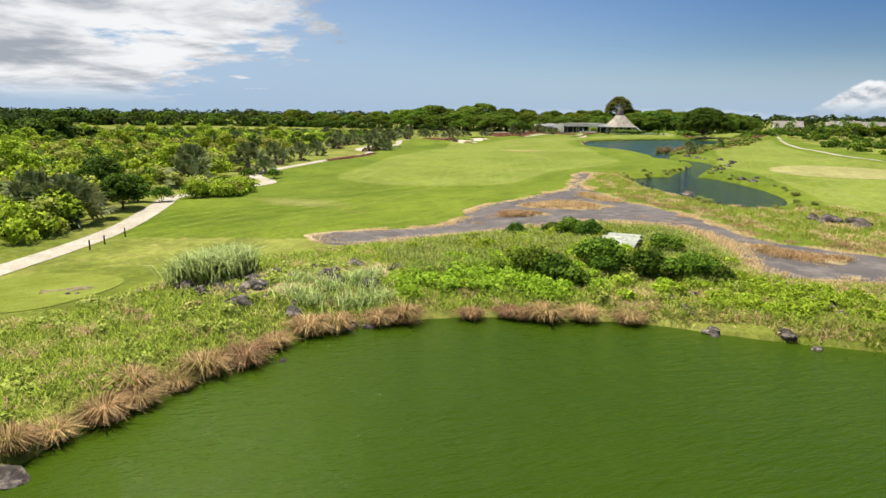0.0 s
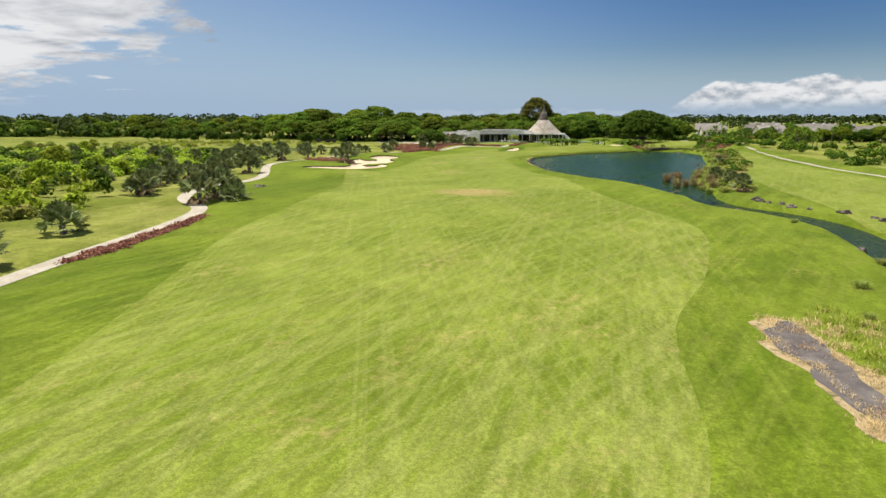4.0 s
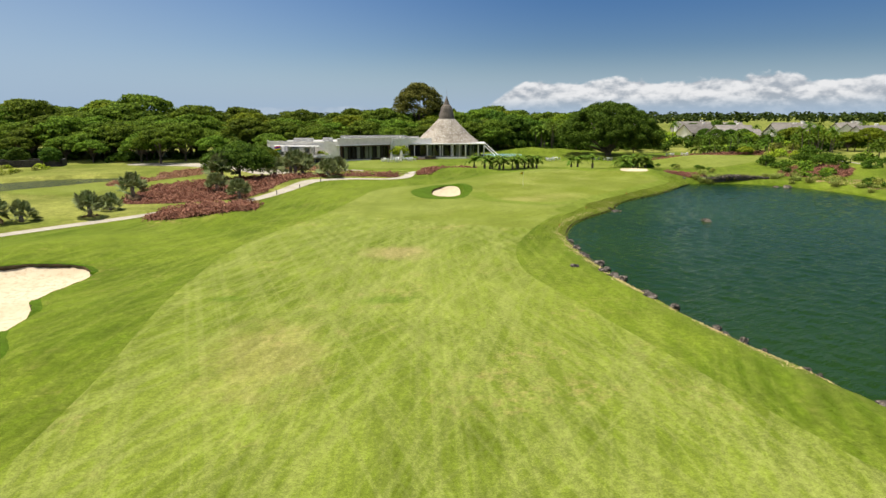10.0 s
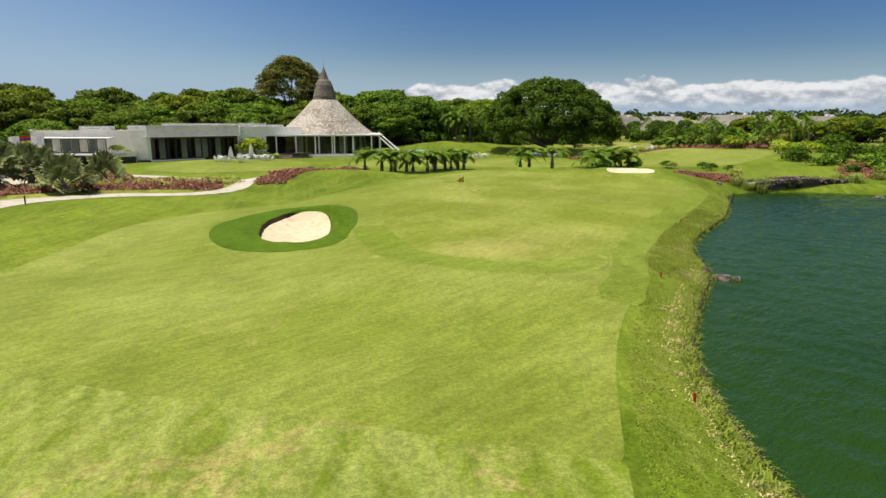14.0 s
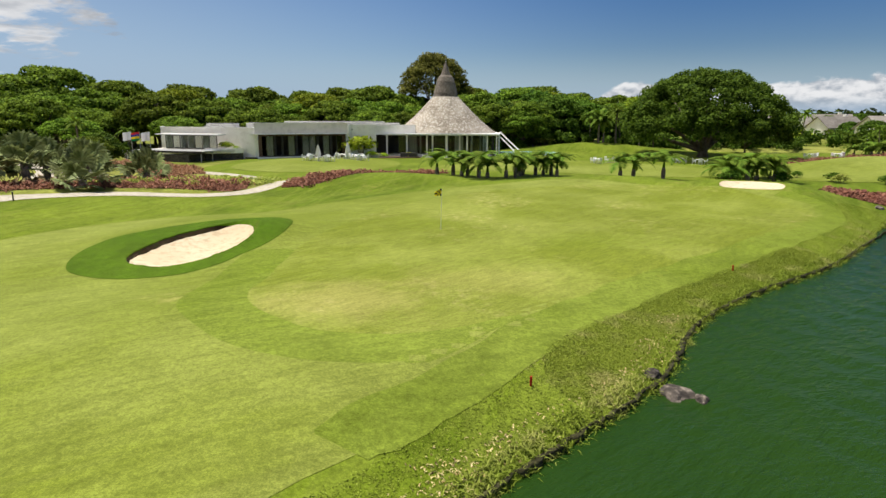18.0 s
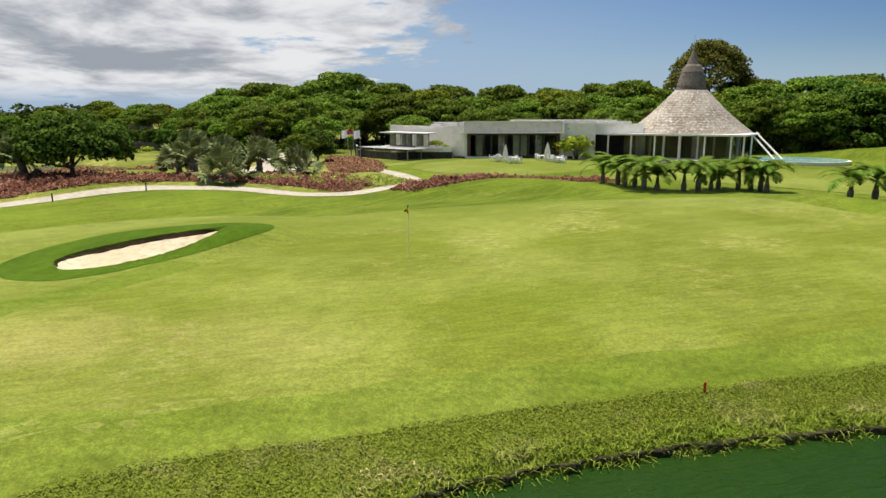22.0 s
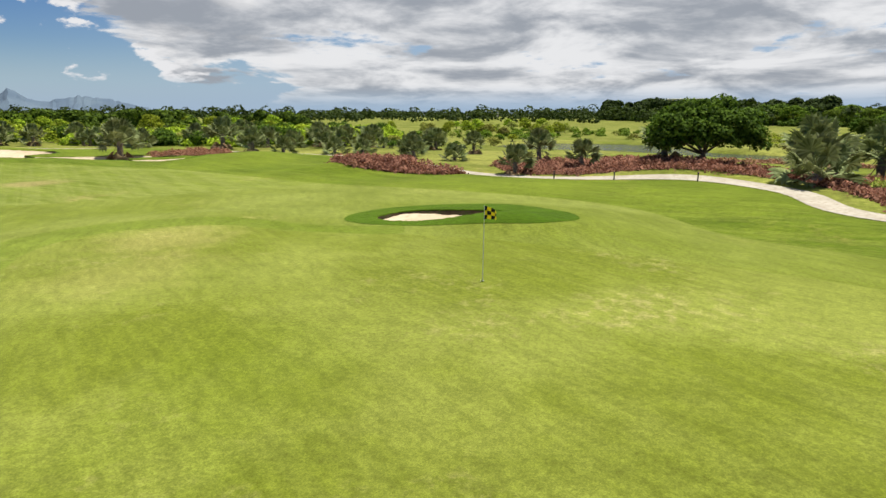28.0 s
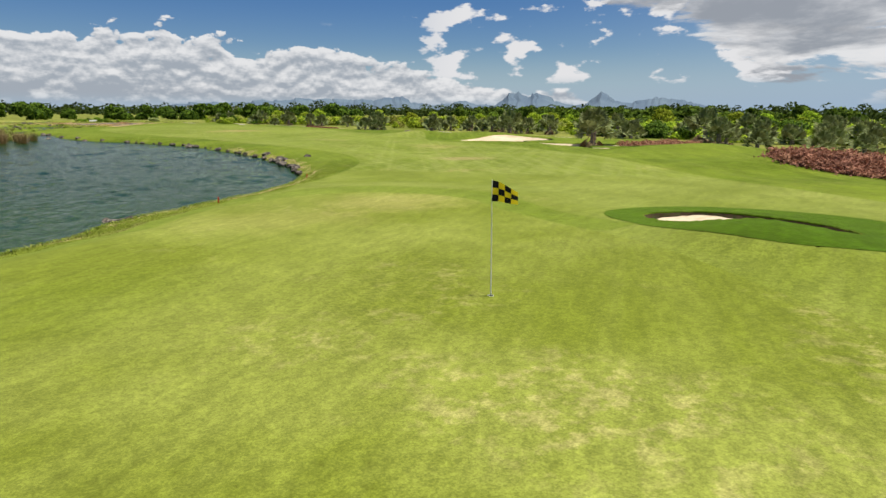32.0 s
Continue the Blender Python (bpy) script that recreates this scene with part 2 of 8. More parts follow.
def turf(name, base, light, dry, streak=0.0, dryness=(0.62, 0.8), fine=26.0, bump=0.35, turn=0.1, big=0.045, worn=0.45, tracks=(), spots=(), lush=0.16, speck=1.3):
    """Mown grass: broad tone, mower streaks, dry patches, blades as relief."""
    m, nt, b = nodes_of(name)
    deep, high = tuple(v * 0.72 for v in base), tuple(v * 1.12 for v in light)
    col = blend(nt, steps(nt, tex(nt, big, 6, 0.65), 0.38, 0.62), base, light)
    col = blend(nt, blendf(nt, steps(nt, tex(nt, lush, 5, 0.6), 0.45, 0.64), 0.38), col, deep)
    if streak:
        s = tex(nt, 1.0, 4, 0.65, stretch=(1.1, 0.05, 1), turn=turn)
        s2 = tex(nt, 1.0, 4, 0.65, stretch=(0.8, 0.05, 1), turn=turn + 0.9)
        col = blend(nt, blendf(nt, steps(nt, s, 0.44, 0.62), streak * 0.62), col, high)
        col = blend(nt, blendf(nt, steps(nt, s2, 0.48, 0.66), streak * 0.60), col, deep)
    for k, a in enumerate(tracks):
        line = tex(nt, 1.0, 2, 0.55, stretch=(1.5 + 0.35 * k, 0.018, 1), turn=a)
        col = blend(nt, blendf(nt, steps(nt, line, 0.50, 0.62), 0.24), col, tuple(min(1, v * q) for v, q in zip(light, (1.42, 1.24, 2.6))))
    patch = nt.nodes.new("ShaderNodeMath")
    patch.operation = "MULTIPLY"
    nt.links.new(steps(nt, tex(nt, 0.11, 6, 0.7), *dryness), patch.inputs[0])
    nt.links.new(steps(nt, tex(nt, speck, 5, 0.72), 0.47, 0.60), patch.inputs[1])
    col = blend(nt, blendf(nt, patch.outputs[0], worn), col, dry)
    for sx, sy, rx, ry, tint, amount in spots:
        pos = nt.nodes.new("ShaderNodeNewGeometry").outputs["Position"]
        mp = nt.nodes.new("ShaderNodeMapping")
        mp.vector_type = "TEXTURE"
        mp.inputs["Location"].default_value, mp.inputs["Scale"].default_value = (sx, sy, 0), (rx, ry, 1e6)
        nt.links.new(pos, mp.inputs[0])
        far = nt.nodes.new("ShaderNodeVectorMath")
        far.operation = "LENGTH"
        nt.links.new(mp.outputs[0], far.inputs[0])
        edge = nt.nodes.new("ShaderNodeMath")
        edge.operation = "MULTIPLY_ADD"
        nt.links.new(tex(nt, 0.55, 6, 0.75), edge.inputs[0])
        edge.inputs[1].default_value = 1.8
        nt.links.new(far.outputs["Value"], edge.inputs[2])
        col = blend(nt, blendf(nt, steps(nt, edge.outputs[0], 1.95, 1.15), amount), col, tint)
    grain = tex(nt, fine, 5, 0.75)
    for fac, low, high_ in ((steps(nt, grain, 0.32, 0.68), 0.72, 1.28), (steps(nt, tex(nt, fine * 0.3, 4, 0.7), 0.35, 0.65), 0.82, 1.18), (steps(nt, tex(nt, 1.0, 5, 0.62, stretch=(fine * 0.12, fine * 0.03, 1), turn=turn), 0.30, 0.70), 0.85, 1.15)):
        col = blend(nt, 1.0, col, blend(nt, fac, (low,) * 3, (high_,) * 3), "MULTIPLY")
    nt.links.new(col, b.inputs["Base Color"])
    b.inputs["Roughness"].default_value, b.inputs["Specular IOR Level"].default_value = 0.95, 0.04
    b.inputs["Sheen Weight"].default_value, b.inputs["Sheen Roughness"].default_value = 0.22, 0.45
    b.inputs["Sheen Tint"].default_value = (0.92, 1.0, 0.22, 1)
    bumped(nt, b, grain, bump, 0.04)
    return m


def blendf(nt, fac, k):
    n = nt.nodes.new("ShaderNodeMath")
    n.operation = "MULTIPLY"
    nt.links.new(fac, n.inputs[0])
    n.inputs[1].default_value = k
    return n.outputs[0]


M = {}
M["rough"] = turf("rough_grass", (0.068, 0.109, 0.005), (0.128, 0.172, 0.013), (0.31, 0.235, 0.08), 0.45, (0.55, 0.70), 9.0, 0.6, -0.45, tracks=(-0.5, -0.1), spots=((17, 69, 6, 4, (0.30, 0.26, 0.10), 0.45), (29.7, 59, 5, 1.6, (0.060, 0.105, 0.005), 0.5), (1, 196, 5, 12, (0.065, 0.11, 0.006), 0.35)))
M["meadow"] = turf("meadow_grass", (0.115, 0.140, 0.018), (0.225, 0.232, 0.052), (0.33, 0.27, 0.10), 0.0, (0.46, 0.64), 3.0, 0.9)
M["fairway"] = turf("fairway_grass", (0.104, 0.143, 0.011), (0.171, 0.212, 0.028), (0.36, 0.265, 0.11), 0.42, (0.52, 0.66), 16.0, 0.25, -0.25, tracks=(-0.75, -0.42, -0.12, 0.22), spots=((15, 255.5, 2.6, 1.3, (0.075, 0.135, 0.008), 0.65), (4.6, 256, 1.6, 0.8, (0.075, 0.135, 0.008), 0.6), (15.6, 265.8, 2.6, 1.2, (0.075, 0.135, 0.008), 0.45), (21.5, 178.5, 8.5, 6.0, (0.34, 0.235, 0.11), 0.7), (16.5, 268, 4, 3.5, (0.36, 0.25, 0.13), 0.45), (14, 220, 4, 8, (0.34, 0.26, 0.11), 0.3), (8, 246, 4, 7, (0.34, 0.25, 0.11), 0.3)))
M["apron"] = turf("apron_grass", (0.134, 0.166, 0.019), (0.192, 0.220, 0.045), (0.31, 0.27, 0.09), 0.36, (0.55, 0.74), 22.0, 0.15, -1.1)
M["green"] = turf("putting_green_grass", (0.128, 0.156, 0.015), (0.195, 0.222, 0.040), (0.50, 0.41, 0.19), 0.3, (0.52, 0.64), 30.0, 0.12, -0.75, 0.13, 0.32, lush=0.085, speck=1.9, spots=((36, 296.5, 4.2, 3.2, (0.36, 0.31, 0.11), 0.4), (41, 299, 5, 3, (0.34, 0.30, 0.10), 0.25), (49, 307, 6, 3, (0.115, 0.155, 0.010), 0.35)))
M["fringe"] = turf("green_fringe_grass", (0.106, 0.148, 0.011), (0.148, 0.188, 0.026), (0.22, 0.22, 0.05), 0.4, (0.62, 0.82), 18.0, 0.3, -1.0)
M["collar"] = turf("collar_grass", (0.044, 0.092, 0.003), (0.072, 0.128, 0.006), (0.18, 0.18, 0.03), 0.0, (0.7, 0.9), 10.0, 0.7)
M["sand"] = surface("bunker_sand", (0.53, 0.425, 0.285), (0.60, 0.50, 0.35), (0.44, 0.345, 0.225), 0.25, 2.5, 0.95, 0.35, 5.0, 0.06, 0.1)
M["path"] = surface("path_concrete", (0.36, 0.32, 0.25), (0.45, 0.41, 0.33), (0.30, 0.26, 0.19), 0.4, 3.0, 0.9, 0.2, 12.0, 0.01, 0.2)
M["tarmac"] = surface("weathered_tarmac", (0.088, 0.077, 0.074), (0.115, 0.101, 0.096), (0.175, 0.155, 0.138), 0.22, 0.7, 0.95, 0.5, 8.0, 0.03, 0.15)
M["straw"] = surface("dry_ground", (0.29, 0.21, 0.105), (0.41, 0.32, 0.18), (0.13, 0.115, 0.05), 0.5, 2.2, 0.95, 0.7, 9.0, 0.05, 0.1)


def water_material(name, c1, c2):
    m, nt, b = nodes_of(name)
    col = blend(nt, steps(nt, tex(nt, 0.03, 3), 0.35, 0.65), c1, c2)
    nt.links.new(col, b.inputs["Base Color"])
    b.inputs["Roughness"].default_value, b.inputs["IOR"].default_value = 0.06, 1.33
    w1 = tex(nt, 1.0, 4, 0.55, stretch=(0.55, 1.6, 1), turn=0.5)
    w2 = tex(nt, 1.0, 3, 0.6, stretch=(2.2, 5.0, 1), turn=0.25)
    w3 = tex(nt, 1.0, 3, 0.6, stretch=(1.1, 4.6, 1), turn=0.75)
    h = w1
    for w, k in ((w2, 0.40), (w3, 0.55)):
        add = nt.nodes.new("ShaderNodeMath")
        add.operation = "MULTIPLY_ADD"
        nt.links.new(w, add.inputs[0])
        add.inputs[1].default_value = k
        nt.links.new(h, add.inputs[2])
        h = add.outputs[0]
    b.inputs["Specular IOR Level"].default_value = 0.10
    bumped(nt, b, h, 1.0, 0.14)
    return m


M["water"] = water_material("pond_water", (0.011, 0.033, 0.005), (0.0165, 0.043, 0.006))
M["creek_water"] = water_material("creek_water", (0.006, 0.015, 0.009), (0.010, 0.022, 0.012))
M["algae_water"] = water_material("algae_pond_water", (0.028, 0.055, 0.0025), (0.040, 0.070, 0.004))

# ---------- the plan: outlines in metres, smoothed ----------


def curve_points(ctrl, closed=True, n=5):
    """Catmull-Rom through control points."""
    p = np.array(ctrl, float)
    k = len(p)
    out = []
    for i in range(k if closed else k - 1):
        if closed:
            a, b, c, d = (p[(i + j) % k] for j in (-1, 0, 1, 2))
        else:
            a, b, c, d = (p[min(max(i + j, 0), k - 1)] for j in (-1, 0, 1, 2))
        for s in np.arange(n) / n:
            out.append(0.5 * (2 * b + (c - a) * s + (2 * a - 5 * b + 4 * c - d) * s * s + (3 * b - a - 3 * c + d) * s**3))
    if not closed:
        out.append(p[-1])
    return np.array(out)


POND_START = curve_points([(34, 19), (34.4, 24), (35.3, 29.4), (36.6, 33.6), (39.1, 36.4), (43.8, 39), (51.4, 40.4), (56.3, 39.9), (61.6, 39.8), (76, 41), (95, 36), (104, 8), (84, -38), (30, -42), (22, -12), (30, 8)])
POND_MID = curve_points([(50.7, 116.4), (55, 121.5), (61.8, 122.8), (65.7, 115.5), (68.2, 105.8), (69, 95), (66.6, 87), (62, 84), (58.5, 89), (53.3, 99), (51.3, 107)])
POND_GREEN = curve_points([(33.4, 273.5), (32, 262), (32.2, 250), (33.5, 240), (35.5, 228), (38, 221), (43.5, 209.5), (48, 203), (52, 193), (54.5, 182), (58, 178), (61, 190), (62, 205), (67, 224), (75, 241), (79, 256), (84, 277), (88.5, 295), (88, 308), (82, 316.5), (72, 318), (65, 311), (59.5, 305.5), (52.5, 300), (48.5, 295.8), (45.7, 291.3), (40.5, 286), (36.5, 281)])
CREEK = curve_points([(57, 182), (57.5, 172), (63, 163), (64.5, 152), (61, 134), (58.5, 121)], False)
LAKE = curve_points([(-66, 292), (-52, 300), (-46, 312), (-40, 322), (-35.5, 327.5), (-31, 333.5), (-24.5, 338.4), (-20, 340.8), (-24, 344.5), (-33, 346), (-42, 344.5), (-49, 338.5), (-54, 331), (-62, 330), (-80, 322), (-84, 300)])
FAR_POND = curve_points([(92, 404), (105, 399), (125, 397), (128, 404), (110, 409), (95, 410)])
FAIRWAY = curve_points([(22, 88.6), (14, 90.5), (7.9, 96), (4.6, 112), (-1.2, 140), (-1.7, 158), (-2.5, 174), (-2.6, 188), (-6.5, 206), (-6.5, 213), (-3.3, 220), (-0.3, 229), (1.2, 243), (1.2, 258), (3.2, 273), (9.4, 289.5), (12.2, 297), (14.6, 304.5), (16.6, 311.5), (20.5, 316), (28, 319.6), (34, 326), (38, 329.4), (45, 335), (50, 337), (56, 335), (63, 328), (68, 321.5), (66.5, 316), (60.2, 309.5), (54.1, 304.0), (49.9, 300.5), (46.1, 296.7), (42.5, 292.5), (40.4, 289.5), (34.6, 282.6), (30, 275), (26.8, 268), (25.2, 260), (26, 252), (28, 238), (30.5, 225), (33, 214.5), (37.5, 204), (39.5, 191), (43.4, 171.7), (47.3, 156), (47.2, 144.5), (42.2, 127.4), (37.2, 115.4), (35, 101), (30.4, 92.5)])
APRON_LINE = ((11, 290.6), (31, 276.6))
GREEN = curve_points([(32.4, 300), (32.3, 297), (33.8, 294.5), (36, 292.8), (39, 292.8), (42, 294.5), (47, 298.6), (52, 302.6), (58, 307.6), (64.5, 315), (65.5, 321), (62, 329), (56, 333), (48, 331.5), (38, 322.5), (34, 312), (32.4, 305)])
BUNKER_GREEN = curve_points([(25.4, 302.8), (24.7, 303.9), (24.7, 305.7), (25.2, 308.0), (26.4, 309.8), (27.9, 310.9), (29.3, 309.9), (29.8, 307.9), (29.5, 305.8), (28.8, 304.2), (28.1, 303.0), (27.0, 302.3)])
COLLAR = curve_points([(23.5, 301.6), (22.4, 303.4), (22.0, 305.6), (22.3, 308.0), (23.5, 309.7), (24.8, 310.9), (26.3, 312.2), (28.7, 312.6), (30.8, 311.1), (31.1, 308.5), (30.6, 306.0), (29.9, 304.3), (29.3, 302.6), (28.1, 301.1), (25.8, 300.6)])
BUNKER_BACK = curve_points([(63.9, 328), (65.6, 331), (68.2, 330.8), (69, 328.2), (67.6, 325), (65.4, 325.6)])
BUNKER_FAIRWAY = curve_points([(-6, 263.4), (-7.4, 258.4), (-6, 254.6), (-6, 250.8), (-4.2, 246.8), (-4.3, 242.8), (-6.2, 240.8), (-9.8, 240.2), (-10.2, 236.6), (-8.6, 234.6), (-6.8, 235.4), (-6.2, 238.1), (-4.8, 237.7), (-3.7, 234.9), (-4.2, 231), (-7, 226.5), (-11.4, 223.4), (-17, 220.2), (-20.8, 220.8), (-23.6, 228), (-20.9, 233), (-15.5, 233.2), (-13.6, 237), (-15.4, 242), (-18.6, 247), (-18.8, 254), (-16.4, 258), (-13.9, 254.2), (-11, 254.4), (-11.6, 258.4), (-14.3, 262), (-13, 265), (-8, 265.6)])
TARMAC = curve_points([(41.8, 114), (44.3, 116.5), (43.6, 100), (46.5, 91), (50, 83), (53, 79), (57, 71), (60, 62.5), (63, 60.5), (68, 58), (75, 54), (74, 50), (66, 50.5), (60, 50), (58.2, 53), (58, 60), (54.5, 66.5), (49, 67), (45.5, 64), (42.2, 61), (38.4, 57), (35.5, 53.8), (31, 49.5), (27.5, 52), (29, 54.5), (33.4, 57.8), (35.5, 60.5), (36, 64.5), (35.3, 70.3), (36.4, 75.3), (38.6, 80.2), (40, 86.4), (42.2, 92.5), (42.5, 101.3)], n=4)
STRAW_ISLES = [curve_points(p) for p in ([(40, 76.6), (41.8, 79.6), (44.4, 80.8), (48.6, 78), (47.2, 75), (43.3, 72.8), (39.8, 74.6)], [(38.9, 67.4), (41.1, 69.6), (43, 67.1), (41.4, 65.1), (39.4, 65.3)], [(45, 90), (48, 86.5), (50, 82.5), (47.5, 83), (45, 86)], [(59, 60), (62, 57.5), (65, 57), (63, 55), (60, 56)])]
PATH_WEST = curve_points([(17, 28), (14.4, 37.4), (12.4, 44.5), (9.7, 53), (6.6, 60.4), (2.2, 67), (1.2, 73.5), (2.4, 79.8), (2.7, 85.6), (-0.8, 89.8), (-5, 94), (-8, 102), (-9.2, 114), (-10, 128), (-11, 147), (-13.6, 158.5), (-20.6, 167.5), (-24.2, 176), (-25, 186), (-22.8, 194), (-24, 206), (-32.6, 229), (-34.5, 241), (-31, 258), (-24.5, 277), (-14, 288.6), (-6, 296.6), (-0.6, 304.6), (4.3, 314.5), (8, 321.8), (13, 325.8), (20, 326.6), (24, 331), (24.4, 338), (18, 346), (10, 352)], False, 4)
PATH_EAST = curve_points([(112, 345), (110, 318), (103, 262), (101, 225), (102, 190), (110, 150)], False)
TEE_START = curve_points([(15.5, 33), (18.8, 37.3), (22.6, 37.7), (24.3, 36.5), (24.6, 33.9), (23.5, 31), (19, 28.5), (15, 29.5)])
EAST_FAIRWAY = curve_points([(73, 78), (72, 100), (71, 130), (67, 150), (70, 170), (72, 200), (80, 240), (92, 270), (98, 300), (104, 300), (99, 262), (97, 225), (98, 190), (106, 150), (118, 120), (120, 80), (95, 66)])
EAST_SANDY = curve_points([(75.6, 136), (76.5, 147), (84, 153), (95, 150), (98, 136), (90, 128), (80, 129)])
PUTTING = curve_points([(36, 352), (40, 362), (50, 374), (62, 376), (74, 368), (78, 356), (70, 349), (58, 352), (48, 354)])
PUTTING_EAST = curve_points([(76, 352), (80, 344), (92, 340), (106, 346), (118, 352), (108, 360), (90, 362), (80, 358)])
TERRACE_LAWN = curve_points([(13.5, 355), (13, 364), (18, 372), (28, 376), (33, 370), (34.5, 360), (30, 352), (20, 350)])
LOT = curve_points([(3, 344), (0, 350), (-8, 362), (-20, 372), (-36, 378), (-36, 371), (-22, 364), (-10, 353), (-4, 343)])
MARSH_LAWN = curve_points([(-37, 318), (-32, 327), (-27, 333), (-18, 338), (-10, 340), (-10, 335), (-18, 326), (-28, 314)])


def smooth(v, lo, hi):
    t = np.clip((v - lo) / (hi - lo), 0, 1)
    return t * t * (3 - 2 * t)


def line_gap(X, Y, line, closed):
    """Distance from each place to a line of points."""
    best = np.full(X.shape, 1e9)
    k = len(line)
    for i in range(k if closed else k - 1):
        (ax, ay), (bx, by) = line[i], line[(i + 1) % k]
        dx, dy = bx - ax, by - ay
        t = np.clip(((X - ax) * dx + (Y - ay) * dy) / (dx * dx + dy * dy + 1e-12), 0, 1)
        best = np.minimum(best, (X - ax - t * dx) ** 2 + (Y - ay - t * dy) ** 2)
    return np.sqrt(best)


def inside(X, Y, poly):
    c = np.zeros(X.shape, bool)
    k = len(poly)
    for i in range(k):
        (ax, ay), (bx, by) = poly[i], poly[(i + 1) % k]
        if ay != by:
            c ^= ((ay > Y) != (by > Y)) & (X < (bx - ax) * (Y - ay) / (by - ay) + ax)
    return c


def depth_in(X, Y, poly, reach=14.0):
    """Metres inside an outline; negative outside, cut off past reach."""
    out = np.full(X.shape, -reach)
    lo, hi = poly.min(0) - reach, poly.max(0) + reach
    near = (X > lo[0]) & (X < hi[0]) & (Y > lo[1]) & (Y < hi[1])
    x, y = X[near], Y[near]
    d = line_gap(x, y, poly, True)
    out[near] = np.maximum(np.where(inside(x, y, poly), d, -d), -reach)
    return out


def depth_strip(X, Y, line, half, reach=14.0):
    out = np.full(X.shape, -reach)
    lo, hi = line.min(0) - reach, line.max(0) + reach
    near = (X > lo[0]) & (X < hi[0]) & (Y > lo[1]) & (Y < hi[1])
    out[near] = np.maximum(half - line_gap(X[near], Y[near], line, False), -reach)
    return out


def grow(a, b, first, k, toward):
    """Grid lines that widen from a outward until b."""
    out, v, s = [], a, first
    while (v < b) if toward > 0 else (v > b):
        s *= k
        v += toward * s
        out.append(v)
    return out if toward > 0 else out[::-1]


GX = np.array(grow(-40, -4700, 0.6, 1.09, -1) + list(np.arange(-40, 94, 0.6)) + grow(94, 4700, 0.6, 1.09, 1))
GY = np.array(grow(14, -4700, 0.6, 1.10, -1) + list(np.arange(14, 270, 0.65)) + list(np.arange(270, 345, 0.5)) + grow(345, 4900, 0.6, 1.06, 1))
X2, Y2 = np.meshgrid(GX, GY, indexing="ij")


def ripple(X, Y, s, ph):
    return np.sin(X / s + ph) * np.cos(Y / (s * 1.13) - ph * 1.7) + 0.5 * np.sin((X + Y) / (s * 0.57) + ph * 2.3)


POND_DEPTH = np.maximum.reduce([depth_in(X2, Y2, p) for p in (POND_START, POND_MID, POND_GREEN, LAKE, FAR_POND)] + [depth_strip(X2, Y2, CREEK, 2.2)])
FAIR_DEPTH = depth_in(X2, Y2, FAIRWAY)
GREEN_DEPTH = depth_in(X2, Y2, GREEN)
SAND_DEPTH = np.maximum.reduce([depth_in(X2, Y2, p) for p in (BUNKER_GREEN, BUNKER_BACK, BUNKER_FAIRWAY)])
WEST_DEPTH = depth_strip(X2, Y2, PATH_WEST, 1.02)

MOUNDS = [  # x, y, rise, spread across, spread along, turn
    (-2.4, 290, 1.0, 4.0, 6.0, 0.6), (68.5, 328.5, 1.0, 5, 6, 0.4), (17, 322.5, 0.40, 9, 4.5, 0.5), (12, 331.5, 0.6, 7, 5, 0.2), (7.5, 61, 0.7, 6, 7, 0), (42.1, 65.5, 0.4, 5, 4, 0), (33, 36, 0.45, 5, 4, 0), (14.6, 256, -0.5, 5, 8, 0), (34, 339.3, 1.15, 7.5, 4.2, 0.35), (27, 333.5, 0.5, 4, 4, 0), (0.5, 321, 1.3, 8.5, 5.5, 0.5),
    (58, 340, 0.7, 8, 4, 0.1), (-13, 271, 1.1, 7, 6, 0.2), (-2, 250, 0.5, 3.5, 9, 0.0), (-19, 214, 0.7, 6, 7, 0.0),
    (21, 362, 0.7, 8, 9, 0.0), (10, 305, 0.3, 5, 9, -0.3), (46, 50, 0.6, 8, 5, 0.0), (34, 42, 0.35, 6, 4, 0.3),
    (96, 358, 1.6, 10, 6, 0.2), (112, 330, 2.4, 14, 20, 0.0), (128, 372, 2.2, 16, 12, 0.0), (20, 150, 0.35, 8, 12, 0.0),
    (-30, 245, 0.5, 5, 10, 0.0), (70, 402, 1.6, 12, 5, 0.1), (-12, 318, 0.5, 5, 6, 0.0), (24, 180, 0.3, 9, 7, 0.0), (-7.5, 209, 1.0, 4.5, 7, 0.0),
]
H = 0.55 + 0.10 * ripple(X2, Y2, 11, 0.7) + 0.14 * ripple(X2, Y2, 31, 2.1)
far_off = smooth(np.hypot(X2 - 20, Y2 - 200), 260, 700)
H += far_off * (1.2 * ripple(X2, Y2, 170, 0.3))
plateau = smooth(np.minimum(GREEN_DEPTH, 6), -10, -2)
H = H * (1 - plateau) + plateau * (0.98 + 0.05 * ripple(X2, Y2, 7, 1.1) + 0.12 * smooth(Y2, 316, 334))
for mx, my, rise, sa, sb, turn in MOUNDS:
    ca, sa2 = math.cos(turn), math.sin(turn)
    u, v = (X2 - mx) * ca + (Y2 - my) * sa2, -(X2 - mx) * sa2 + (Y2 - my) * ca
    H += rise * np.exp(-((u / sa) ** 2 + (v / sb) ** 2) * 0.7)
H += -0.16 * smooth(WEST_DEPTH, -1.5, 0.3) + 0.05
near_bunker = np.exp(-((((X2 - 26.6) / 7.5) ** 2 + ((Y2 - 306.6) / 9.5) ** 2) ** 2))
